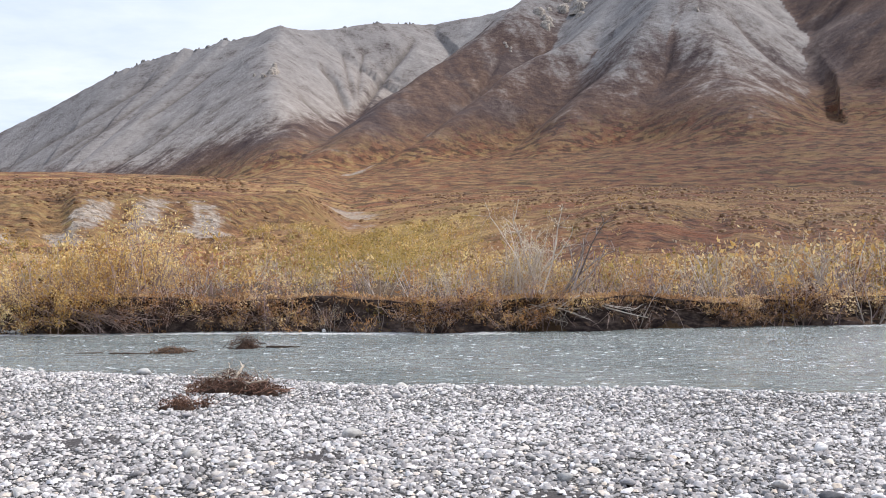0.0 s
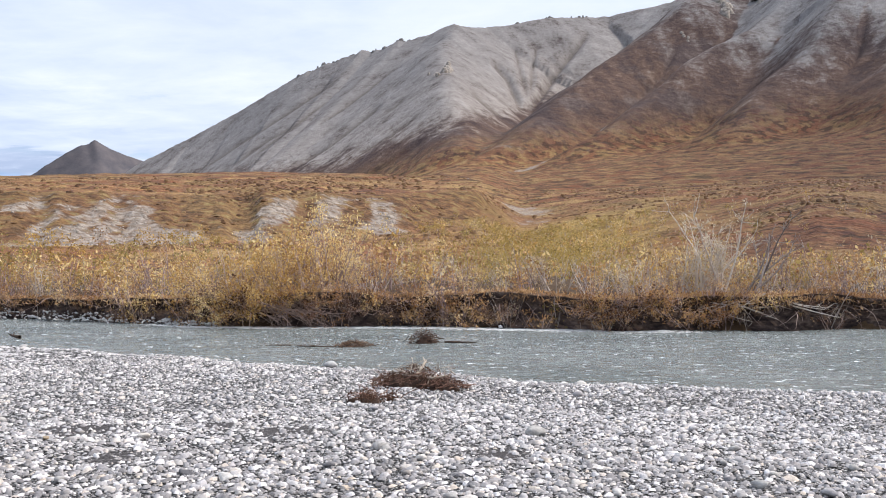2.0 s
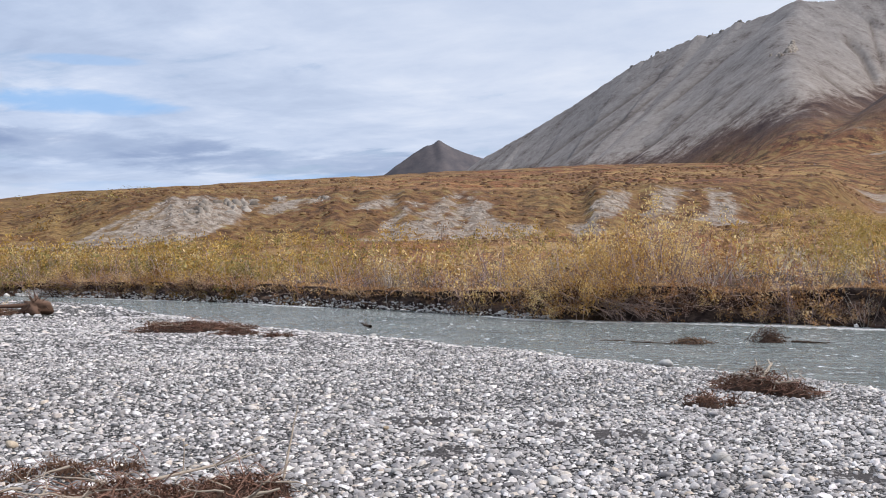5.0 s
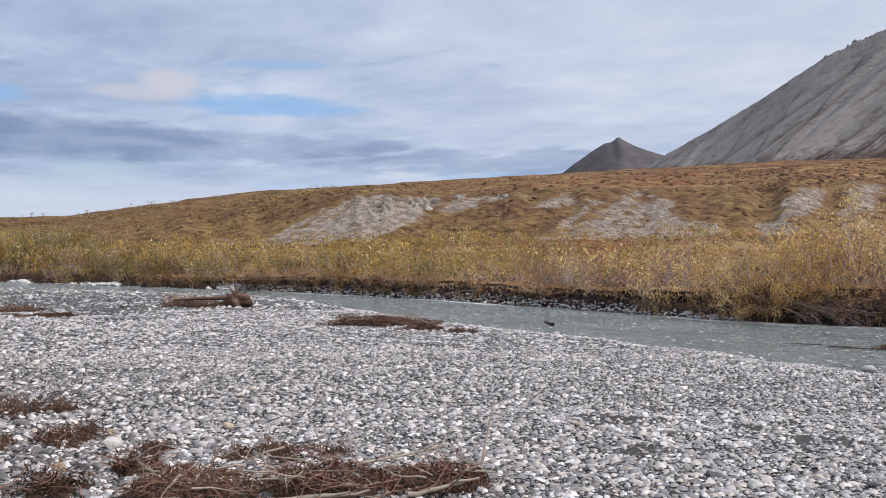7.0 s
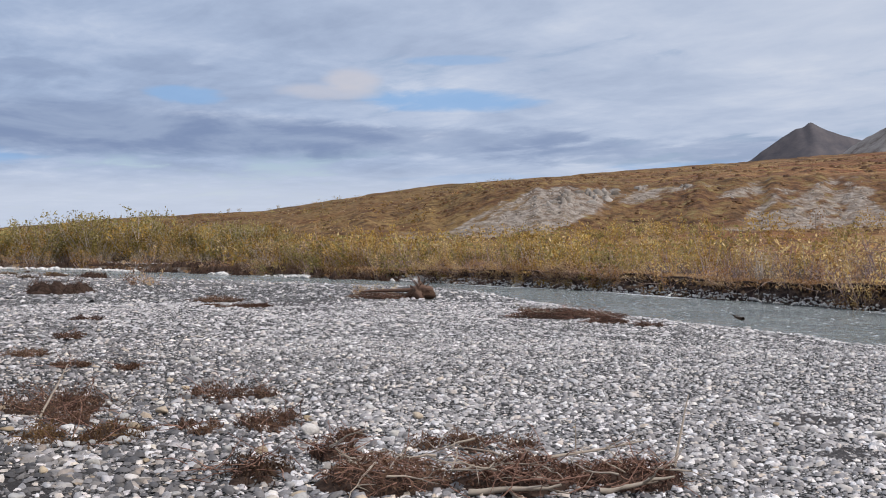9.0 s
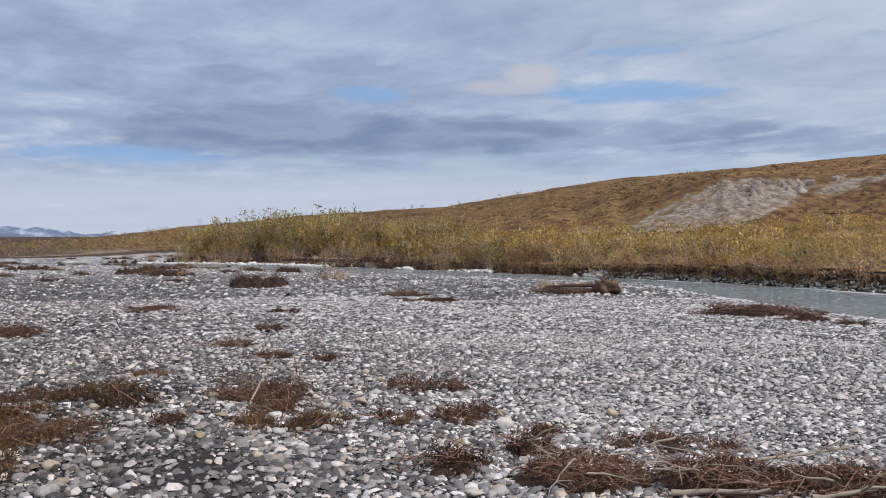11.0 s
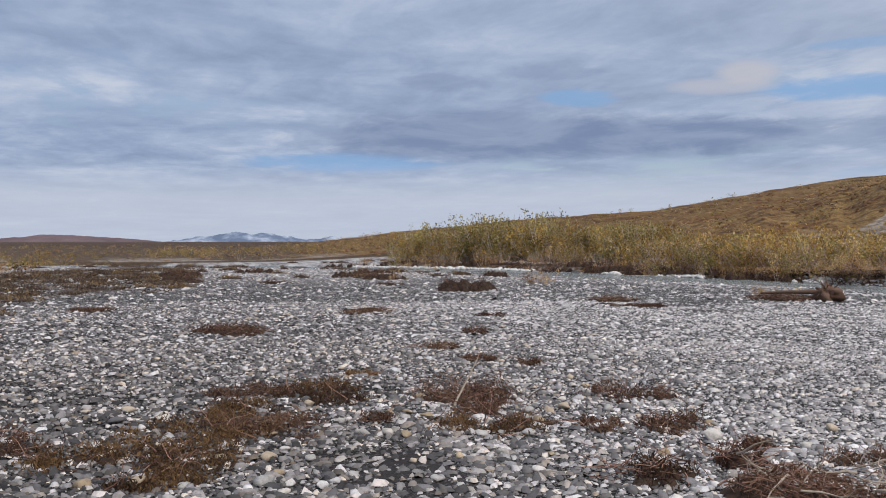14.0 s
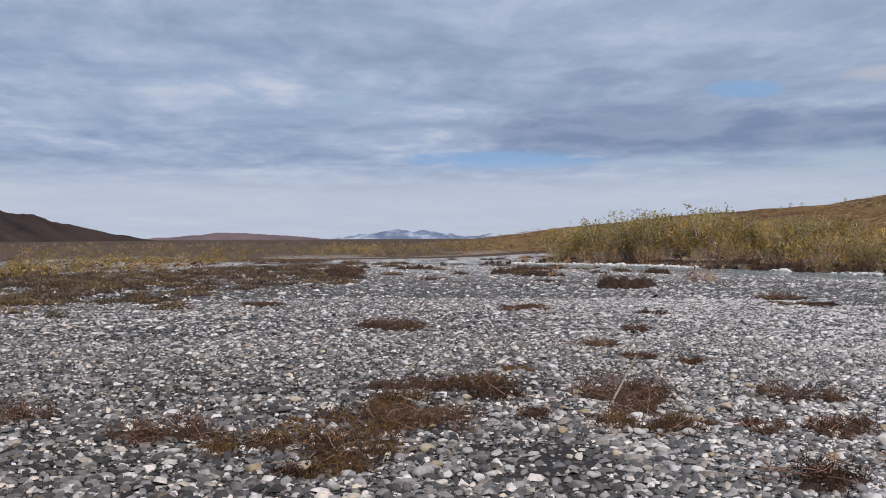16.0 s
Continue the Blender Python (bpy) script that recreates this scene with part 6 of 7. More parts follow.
def mat_patch(x, y, w, dp, h, rng, tone="rust", twigs=6, dense=1.0, name="plant_mat", label=None):
    """A low mat of creeping plants and flood litter."""
    tones = {"rust": (RUST, "dark reddish-brown mat of creeping plants on the gravel"), "olive": (MOSS, "olive-brown mat of creeping willow on the gravel"), "dark": (RUST, "dark brown mound of flood litter on the gravel")}
    mat, text = tones[tone]
    MATS.append((x, y, 0.5 * max(w, dp)))
    w, dp, h = w * 1.08, dp * 1.05, h * (0.95 if h < 0.4 else 1.35)
    a = math.atan2(-x, y)
    e = thing(name, x, y, label or text, "plant mat", turn=a, group="plant mats on the gravel")
    seed = int(rng.integers(0, 9999))
    k = int(9 + 11 * min(w * dp, 3.0))
    ang, rad = rng.uniform(0, 6.28, k), np.sqrt(rng.uniform(0, 1, k))
    kx, ky = w * 0.54 * rad * np.cos(ang), dp * 0.54 * rad * np.sin(ang)
    kr = min(w, dp) * rng.uniform(0.09, 0.25, k)
    clumps = []
    for i in range(k):
        v, f = dome(rng, kr[i] * 1.1, kr[i] * 0.9, h * (0.28 if h < 0.4 else 0.42) * rng.uniform(0.3, 1.1), seed + i, 10, 3)
        clumps.append((v + np.array([kx[i], ky[i], 0]), f))
    part("mound", mesh_from("mound", *join(clumps), SOIL), e, kind="stuff")
    n = int(dense * 1350 * max(0.25, w * dp) ** 0.8)
    pick = rng.integers(0, k, n)
    off = rng.normal(0, 0.62, (n, 2)) * kr[pick][:, None]
    gz = h * np.exp(-(off[:, 0] ** 2 + off[:, 1] ** 2) / kr[pick] ** 2) * rng.uniform(0.1, 0.95, n) * rng.uniform(0.5, 1.1, k)[pick]
    c = np.stack([kx[pick] + off[:, 0], ky[pick] + off[:, 1], gz + 0.015], -1)
    part("sprig_cover", mesh_from("sprigs", *leaves(rng, c, 0.055 if w < 1.6 else 0.070, 0.50, 0.18), mat, False), e, kind="stuff")
    m = n // 8
    part("leaf_litter", mesh_from("leaf_litter", *leaves(rng, c[:m] + rng.normal(0, 0.05, (m, 3)) * np.array([1, 1, 0.3]), 0.04, 0.1, 0.5), MOSS if tone == "olive" else RUST, False), e, kind="stuff")
    if twigs:
        wood = []
        for _ in range(twigs * 3):
            s = (rng.normal(0, w * 0.28), rng.normal(0, dp * 0.28), h * rng.uniform(0.1, 0.5))
            p = bent(rng, s, (rng.normal(), rng.normal(), rng.uniform(-0.1, 0.6)), rng.uniform(0.12, 0.4), 0.6, 5)
            wood.append(tube(p, np.linspace(0.005, 0.002, 5), 3))
        part("twig_tangle", mesh_from("twigs", *join(wood), PILE_TWIG), e, kind="stuff")
    return e


def stick_meshes():
    rng = np.random.default_rng(77)
    out = {}
    for key, mat, thick in ((False, PILE_TWIG, 0.013), (True, WET_WOOD, 0.024), ("pale", DRY_WOOD, 0.019)):
        out[key] = []
        for k in range(8):
            p = bent(rng, (-0.5, 0, 0), (1, rng.normal(0, 0.3), 0.05), 1.0, 0.8, 7)
            p[:, 2] *= 0.6
            wood = [tube(p, np.linspace(thick, thick * 0.25, 7), 4)]
            for _ in range(2):
                wood.append(tube(bent(rng, p[int(rng.integers(1, 5))], (0.7, rng.normal(0, 0.6), rng.normal(0.1, 0.2)), rng.uniform(0.15, 0.4), 0.4, 4), np.linspace(thick * 0.5, thick * 0.15, 4), 3))
            out[key].append(mesh_from("stick", *join(wood), mat))
    return out


STICKS = stick_meshes()


def drift_pile(x, y, w, dp, h, rng, sticks=60, pale=8, label="heap of flood-borne driftwood and brown litter on the gravel", z=None, wet=False, longest=1.0, spiky=0.16, thick=1.0):
    """A heap of driftwood: litter below, tangled roots and sticks above, a few bleached branches."""
    a = math.atan2(-x, y)
    e = thing("driftwood_pile", x, y, label, "driftwood", z=z, turn=a)
    seed = int(rng.integers(0, 9999))
    part("litter", mesh_from("drift_litter", *dome(rng, w / 2, dp / 2, h * 0.38, seed), SOIL), e)
    for k in range(sticks):
        px, py = rng.normal(0, w * 0.24), rng.normal(0, dp * 0.22)
        pz = h * rng.uniform(0.10, 0.62) * max(0.2, 1 - (abs(px) / (w * 0.6)) ** 2)
        ob = part("stick", STICKS[wet][int(rng.integers(0, 8))], e)
        ln = rng.uniform(0.25, 0.85) * longest
        ob.matrix_basis = Matrix.LocRotScale((px, py, pz), Euler((rng.normal(0, 0.15), rng.normal(-0.05, spiky), rng.choice([0.0, math.pi]) + rng.normal(0, 0.65))), (ln, ln * 0.9 * thick, ln * 0.9 * thick))
    for k in range(pale):
        ob = part("bleached_branch", STICKS["pale"][int(rng.integers(0, 8))], e, "bleached bare branch")
        ln = rng.uniform(0.3, 0.85) * longest
        ob.matrix_basis = Matrix.LocRotScale((rng.normal(0, w * 0.26), rng.normal(0, dp * 0.26), h * rng.uniform(0.45, 0.85)), Euler((rng.normal(0, 0.2), rng.normal(-0.03, spiky), rng.choice([0.0, math.pi]) + rng.normal(0, 0.6))), (ln, ln * thick, ln * thick))
    n = int(1300 * w * dp) + 100
    ang, rad = rng.uniform(0, 6.28, n), np.sqrt(rng.uniform(0, 1, n))
    c = np.stack([w / 2 * rad * np.cos(ang), dp / 2 * rad * np.sin(ang), h * 0.55 * (1 - rad ** 1.6) + rng.uniform(0, 0.35, n) * h], -1)
    part("leaf_litter", mesh_from("drift_leaves", *leaves(rng, c, 0.055, 0.1, 0.22), RUST, False), e, kind="stuff")
    return e


def single_branch(x, y, ang, length, thick, rng, rise=0.05, mat=None, label="bleached bare branch lying on the gravel", z=None, forks=3):
    e = thing("branch", x, y, label, "branch", z=z)
    p = bent(rng, (0, 0, thick), (math.cos(ang), math.sin(ang), rise), length, 0.16, 8)
    p[:, 2] = thick + np.linspace(0, rise * length, 8) + rng.normal(0, 0.006, 8)
    wood = [tube(p, np.linspace(thick, thick * 0.35, 8), 6)]
    for _ in range(forks):
        k = int(rng.integers(2, 7))
        wood.append(tube(bent(rng, p[k], (math.cos(ang) + rng.normal(0, 0.7), math.sin(ang) + rng.normal(0, 0.7), 0.3), length * rng.uniform(0.2, 0.4), 0.4, 4), np.linspace(thick * 0.5, thick * 0.2, 4), 4))
    part("wood", mesh_from("branch_wood", *join(wood), mat or DRY_WOOD), e)
    return e


def build_debris():
    rng = np.random.default_rng(21)
    # heaps by the water
    drift_pile(-2.66, 12.3, 0.75, 0.6, 0.34, rng, 90, 18, longest=0.40, spiky=0.18, thick=1.9)
    drift_pile(-2.30, 12.25, 0.65, 0.5, 0.22, rng, 80, 4, longest=0.40, spiky=0.15, thick=1.9)
    drift_pile(-3.0, 12.35, 0.50, 0.45, 0.20, rng, 50, 3, longest=0.40, spiky=0.12, thick=1.8)
    for x, y, a, ln, th, up in ((-2.62, 12.18, 1.3, 0.30, 0.032, 0.55), (-2.72, 12.15, 2.5, 0.26, 0.024, 0.25), (-2.45, 12.1, 0.2, 0.30, 0.018, 0.1)):
        single_branch(x, y, a, ln, th, rng, up, DRY_WOOD, "broken bleached branch on the heap of driftwood", z=float(land(np.array([x]), np.array([y]))[0]) + 0.13, forks=1)
    mat_patch(-2.86, 10.95, 0.46, 0.42, 0.16, rng, "dark", 8)
    drift_pile(-15.6, 16.4, 2.7, 0.9, 0.26, rng, 170, 8, longest=0.8, spiky=0.05, thick=1.3)
    drift_pile(-14.1, 16.0, 0.9, 0.5, 0.16, rng, 50, 3, longest=0.6, spiky=0.05, thick=1.3)
    drift_pile(-17.0, 16.9, 1.0, 0.5, 0.14, rng, 40, 2, longest=0.6, spiky=0.05, thick=1.3)
    mat_patch(-13.0, 15.9, 0.6, 0.4, 0.14, rng, "dark", 5)
    mat_patch(-17.6, 17.6, 1.2, 0.6, 0.12, rng, "rust", 4)
    # the uprooted stump with its trunk and withered leaves
    drift_pile(-25.2, 18.0, 2.2, 0.9, 0.28, rng, 110, 8, longest=0.8, spiky=0.08, thick=1.4)
    e = thing("tree_stump", -24.3, 18.9, "uprooted brown stump lying on the gravel bar", "stump", turn=0.4)
    v, f = ico(3)
    v = v * np.array([0.40, 0.30, 0.25]) * (1 + 1.0 * fbm(v[:, 0] * 2.6 + 3, v[:, 1] * 2.6 + v[:, 2] * 1.7, 4, 5, 0.6))[:, None] + np.array([0, 0, 0.20])
    part("root_ball", mesh_from("root_ball", v, f, ROOT_EARTH, False), e)
    for _ in range(34):
        v, f = tube(bent(rng, (0, 0, 0.3), (rng.normal(), rng.normal(), rng.uniform(0, 0.6)), rng.uniform(0.3, 0.6), 0.5, 5), np.linspace(0.022, 0.005, 5), 4)
        part("root", mesh_from("stump_root", v, f, ROOT_EARTH), e)
    v, f = tube(bent(rng, (0.1, 0.1, 0.28), (-0.88, -0.49, -0.02), 2.0, 0.12, 7), np.linspace(0.075, 0.03, 7), 8)
    part("trunk", mesh_from("stump_trunk", v, f, ROOT_EARTH), e)
    for x, y in ((-25.9, 18.0), (-26.3, 17.9), (-25.3, 18.5)):
        shrub("yellow", x, y, rng, 0.38, 0.8)
    # snags standing in the stream
    s = drift_pile(-4.46, 21.9, 0.75, 0.6, 0.5, rng, 50, 2, "dark wet root snag caught in the stream", z=-0.26, wet=True, longest=0.6)
    single_branch(-4.0, 22.0, -0.1, 0.8, 0.03, rng, 0.03, WET_WOOD, "dark wet branch caught in the stream", z=-0.2, forks=0)
    drift_pile(-5.8, 20.8, 0.95, 0.5, 0.24, rng, 40, 0, "dark wet root snag caught in the stream", z=-0.26, wet=True, longest=0.7)
    single_branch(-6.2, 20.6, 2.9, 0.9, 0.035, rng, 0.02, WET_WOOD, "dark wet log lying in the stream", z=-0.24, forks=0)
    single_branch(-7.3, 20.9, 3.2, 0.8, 0.03, rng, 0.0, WET_WOOD, "dark wet log lying in the stream", z=-0.24, forks=0)
    single_branch(-14.3, 21.3, 2.6, 0.6, 0.05, rng, 0.02, WET_WOOD, "dark wet branch lying in the stream", z=-0.2)
    # the long wrack line at the camera's feet
    drift_pile(-5.65, 4.05, 0.9, 0.65, 0.27, rng, 130, 12, longest=0.5, thick=1.5)
    drift_pile(-5.1, 4.72, 1.0, 0.65, 0.25, rng, 150, 12, longest=0.5, thick=1.5)
    drift_pile(-4.75, 5.25, 1.0, 0.5, 0.20, rng, 120, 8, longest=0.5, thick=1.4)
    drift_pile(-4.75, 5.6, 0.6, 0.45, 0.14, rng, 40, 3, longest=0.5, thick=1.8)
    mat_patch(-6.2, 5.3, 0.8, 0.5, 0.14, rng, "rust", 6)
    single_branch(-6.35, 4.35, -0.75, 0.55, 0.028, rng, 0.12)
    single_branch(-5.5, 5.4, 1.2, 0.9, 0.014, rng, 0.10)
    single_branch(-4.72, 5.95, 1.9, 0.45, 0.012, rng, 1.1, forks=1)
    single_branch(-5.1, 4.3, 0.65, 0.6, 0.024, rng, 0.12)
    single_branch(-4.6, 5.0, 0.9, 0.5, 0.02, rng, 0.2)
    # mats on the bar: place, width, depth, height, tone, twigs
    for x, y, w, dp, h, tone, tw in (
            (-10.2, 3.30, 0.80, 1.1, 0.30, "rust", 22), (-9.5, 3.25, 0.50, 0.7, 0.18, "rust", 8), (-8.5, 3.05, 0.90, 0.75, 0.14, "olive", 9), (-11.4, 1.98, 0.66, 0.7, 0.13, "olive", 6), (-10.9, 1.55, 0.4, 0.6, 0.10, "olive", 3),
            (-9.95, 0.95, 0.75, 0.9, 0.14, "olive", 5), (-9.0, 1.14, 1.0, 1.0, 0.15, "dark", 7), (-8.75, 0.42, 1.1, 1.2, 0.16, "olive", 8), (-7.6, 0.25, 0.75, 1.0, 0.14, "olive", 6), (-11.1, 1.2, 0.8, 0.9, 0.12, "dark", 3), (-10.4, 1.9, 0.6, 0.9, 0.10, "olive", 3), (-8.2, 0.15, 0.5, 0.5, 0.10, "olive", 4),
            (-8.6, -1.2, 0.62, 0.9, 0.18, "dark", 8), (-9.5, -2.55, 0.42, 0.5, 0.20, "dark", 5), (-8.15, -0.55, 0.66, 0.7, 0.13, "olive", 5), (-7.25, 0.0, 0.36, 0.3, 0.08, "olive", 2),
            (-9.85, 5.0, 0.72, 0.75, 0.15, "rust", 8), (-8.2, 4.6, 0.40, 0.9, 0.16, "rust", 8), (-6.4, 3.38, 0.55, 0.5, 0.24, "olive", 14), (-6.62, 4.25, 0.34, 0.36, 0.22, "rust", 10), (-8.25, 3.85, 0.34, 0.4, 0.12, "rust", 4),
            (-19.0, 1.45, 1.2, 1.5, 0.24, "rust", 10), (-15.2, 4.45, 0.5, 0.7, 0.13, "dark", 4), (-17.7, 5.9, 0.38, 0.8, 0.12, "dark", 2), (-13.6, 4.6, 0.44, 0.6, 0.08, "rust", 3), (-12.9, 5.1, 0.3, 0.4, 0.07, "rust", 2),
            (-26.2, -1.3, 0.9, 1.2, 0.12, "rust", 2), (-23.5, 5.1, 1.0, 1.4, 0.10, "rust", 3), (-26.5, 13.1, 1.2, 1.1, 0.22, "rust", 6), (-24.0, 12.4, 1.6, 1.0, 0.08, "dark", 3), (-21.5, 7.5, 0.5, 0.6, 0.10, "dark", 2),
            (-34.1, 10.9, 1.7, 1.3, 0.60, "dark", 16), (-46.0, 1.3, 1.5, 1.3, 0.5, "dark", 6), (-54.0, 1.5, 1.6, 1.4, 0.60, "dark", 6), (-43.5, 5.2, 1.1, 0.9, 0.25, "dark", 4), (-40.0, 9.6, 0.9, 0.8, 0.2, "rust", 3),
            (-51.0, 10.0, 1.5, 1.2, 0.45, "dark", 5), (-47.0, 11.0, 1.6, 1.2, 0.45, "rust", 6), (-53.3, 19.0, 1.1, 1.0, 0.55, "dark", 6), (-58.0, 12.5, 1.6, 1.2, 0.4, "dark", 5), (-61.0, 6.0, 1.8, 1.2, 0.4, "dark", 4),
            (-9.1, 2.05, 0.35, 0.3, 0.08, "rust", 3), (-12.4, 2.6, 0.4, 0.3, 0.06, "olive", 2), (-7.1, 4.75, 0.30, 0.3, 0.10, "rust", 4)):
        mat_patch(x, y, w, dp, h, rng, tone, tw)
    # dark low growth under the willows across the water
    for az in np.arange(53.0, 79.5, 1.15):
        j = int(np.argmin(np.abs(np.degrees(np.arctan2(-BANK_X, BANK_Y)) - az - rng.normal(0, 0.3))))
        back = rng.uniform(0.2, 1.0)
        mat_patch(float(BANK_X[j] + BANK_NX[j] * back), float(BANK_Y[j] + BANK_NY[j] * back), rng.uniform(1.8, 3.2), 1.0, rng.uniform(0.30, 0.75), rng, "rust", 8, 0.9, label="dark reddish-brown low growth under the willows by the water")
    for x, y, s in ((-39.6, 16.1, 1.15), (-38.8, 16.3, 1.0), (-39.2, 15.7, 1.05), (-46.5, 11.4, 0.8), (-47.4, 11.2, 0.7)):
        shrub("low", x, y, rng, s, 1.0)
    single_branch(-9.7, 3.0, 2.2, 0.5, 0.013, rng, 0.9, forks=1)
    single_branch(-10.0, 3.9, 0.4, 0.4, 0.011, rng, 0.6, forks=1)


def build_old_bar_growth():
    """Low brown growth over the older gravel, too scattered to count."""
    rng = np.random.default_rng(23)
    mounds, sprigs, gold = [], [], []
    for k in range(560):
        if k < 480:
            az = rng.uniform(88, 111)
            d = rng.uniform(np.interp(az, [85, 92, 100, 111], [46, 33, 24, 19]) * (1 + 0.5 * value_noise(np.array([az * 0.7]), np.array([0.5]), 13)[0]) + 22 * rng.beta(1, 2.2), np.interp(az, [85, 92, 100, 111], [80, 72, 62, 54]))
        else:
            az, d = rng.uniform(70, 98), rng.uniform(50, 95)
        x, y = heading(az, d)
        w, dp, h = rng.uniform(0.5, 2.0), rng.uniform(0.4, 1.2), rng.uniform(0.05, 0.15) if k < 480 else rng.uniform(0.12, 0.38)
        z = float(land(np.array([x]), np.array([y]))[0])
        v, f = dome(rng, w / 2, dp / 2, h * 0.5, k, 12, 4)
        c, s = x / d, y / d
        v = np.stack([x + v[:, 0] * s + v[:, 1] * c, y - v[:, 0] * c + v[:, 1] * s, z + v[:, 2]], -1)
        mounds.append((v, f))
        n = int(90 * w * dp)
        q = v[rng.integers(0, len(v), n)] + rng.normal(0, 0.14, (n, 3)) * np.array([1, 1, 0.25]) + np.array([0, 0, 0.03])
        (gold if rng.uniform() < 0.16 or rng.uniform() < 0.5 and d < 1.12 * np.interp(az, [85, 92, 100, 111], [46, 33, 24, 19]) else sprigs).append(leaves(rng, q, 0.15, 0.4, 0.3))
    root = new("old_bar_growth")
    tagged(root, "brown low plant cover scattered over the older gravel", "ground cover", kind="stuff")
    part("mound", mesh_from("growth_mounds", *join(mounds), SOIL), root, kind="stuff")
    part("sprigs", mesh_from("growth_sprigs", *join(sprigs), LITTER, False), root, kind="stuff")
    part("dry_sprigs", mesh_from("growth_dry_sprigs", *join(gold), DRY_SEDGE, False), root, kind="stuff")


build_debris()
build_old_bar_growth()


# ---------------------------------------------------------------- crags on the mountain
def on_slope(az, el):
    """The place where the land first rises to an elevation, seen along an azimuth."""
    d = np.linspace(100, 1700, 3200) if el < 5 else np.linspace(430, 1700, 2600)
    x, y = heading(az, 1.0)
    z = land(x * d, y * d)
    k = int(np.argmax(np.degrees(np.arctan2(z - 1.6, d)) >= el))
    return x * d[k], y * d[k], float(z[k]), float(d[k])


def slab(rng, w, dp, h):
    """A weathered buttress of rock: an uneven six-sided block, narrower and broken at the top."""
    a = np.arange(6) * math.pi / 3 + rng.normal(0, 0.15, 6)
    out = []
    for k, (u, f) in enumerate(((-0.45, 1.2), (0.25, 1.0), (0.7, 0.78), (1.0, 0.42))):
        rr = rng.uniform(0.8, 1.2, 6) * f
        out.append(np.stack([rr * np.cos(a) * w + rng.normal(0, 0.08) * w, rr * np.sin(a) * dp, np.full(6, u * h) + rng.normal(0, 0.07 * h, 6)], -1))
    v = np.concatenate(out)
    f = []
    for k in range(3):
        for i in range(6):
            j = (i + 1) % 6
            f += [(6 * k + i, 6 * k + j, 6 * k + 6 + j), (6 * k + i, 6 * k + 6 + j, 6 * k + 6 + i)]
    f += [(18, 18 + i, 19 + i) for i in range(1, 5)]
    return v, np.array(f)


def build_crags():
    rng = np.random.default_rng(31)
    teeth = "row of rock teeth on the mountain's ridge"
    # azimuth, elevation, spread along and across in degrees, size, number
    for az, el, wide, tall, size, n, label in ((10.0, 11.45, 0.16, 0.28, 7.0, 7, "pale rock crag on the mountain spur"), (10.85, 11.1, 0.28, 0.10, 5.0, 4, "pale rock crag on the mountain spur"),
                                               (-6.1, 14.6, 0.26, 0.45, 9.0, 8, "steep pale crag below the summit"), (-7.2, 14.9, 0.16, 0.45, 9.0, 7, "steep pale crag below the summit"), (-8.1, 15.1, 0.20, 0.4, 9.0, 7, "steep pale crag below the summit"),
                                               (-14.75, 14.6, 0.05, 0.30, 3.0, 4, "small crag on the mountain spur"), (-3.9, 13.0, 0.3, 0.2, 4.0, 4, "small crag on the mountain ridge"),
                                               (42.0, 2.95, 0.40, 0.36, 0.8, 9, "pale crumbling outcrop above the scree scar"), (43.3, 2.8, 0.5, 0.36, 0.8, 10, "pale crumbling outcrop above the scree scar"), (44.4, 2.55, 0.5, 0.3, 0.6, 7, "pale crumbling outcrop above the scree scar"),
                                               (41.0, 3.0, 0.4, 0.40, 0.8, 9, "pale crumbling outcrop above the scree scar"), (39.2, 3.4, 0.3, 0.15, 0.5, 5, "pale crumbling outcrop above the scree scar"), (36.8, 3.5, 0.4, 0.2, 0.45, 5, "pale crumbling outcrop above the scree scar")):
        root = home = None
        for k in range(n):
            x, y, z, d = on_slope(az + rng.normal(0, wide * 0.6), el + rng.normal(0, tall * 0.5))
            v, f = slab(rng, size * rng.uniform(0.4, 1.0), size * rng.uniform(0.4, 0.8), size * (rng.uniform(0.5, 1.25) if el > 5 else rng.uniform(0.5, 0.9)))
            c, q = y / d, x / d
            v = np.stack([v[:, 0] * c + v[:, 1] * q + x, -v[:, 0] * q + v[:, 1] * c + y, v[:, 2] + z - 0.3 * size], -1)
            if root is None:
                root, home = new("rock_crag"), np.array([x, y, z])
                root.location = home
                tagged(root, label, "rock outcrop")
            part("buttress", mesh_from("buttress", v - home, f, CRAG, False), root)
    for a0, n in ((17.6, 7), (16.2, 6), (14.0, 6), (12.7, 6), (4.3, 5), (2.0, 4)):
        root = home = None
        for k in range(n):
            az = a0 + rng.normal(0, 0.45)
            d = np.linspace(1500, 1850, 700)
            hx, hy = heading(az, 1.0)
            z = land(hx * d, hy * d)
            i = int(np.argmax(z / d))
            v, f = slab(rng, rng.uniform(1.2, 4.0), 3.0, rng.uniform(1.2, 4.2))
            v = v + np.array([hx * d[i], hy * d[i], z[i] - 1.0])
            if root is None:
                root, home = new("rock_crag"), np.array([hx * d[i], hy * d[i], z[i]])
                root.location = home
                tagged(root, teeth, "rock outcrop")
            part("tooth", mesh_from("tooth", v - home, f, RIDGE_ROCK, False), root)


build_crags()


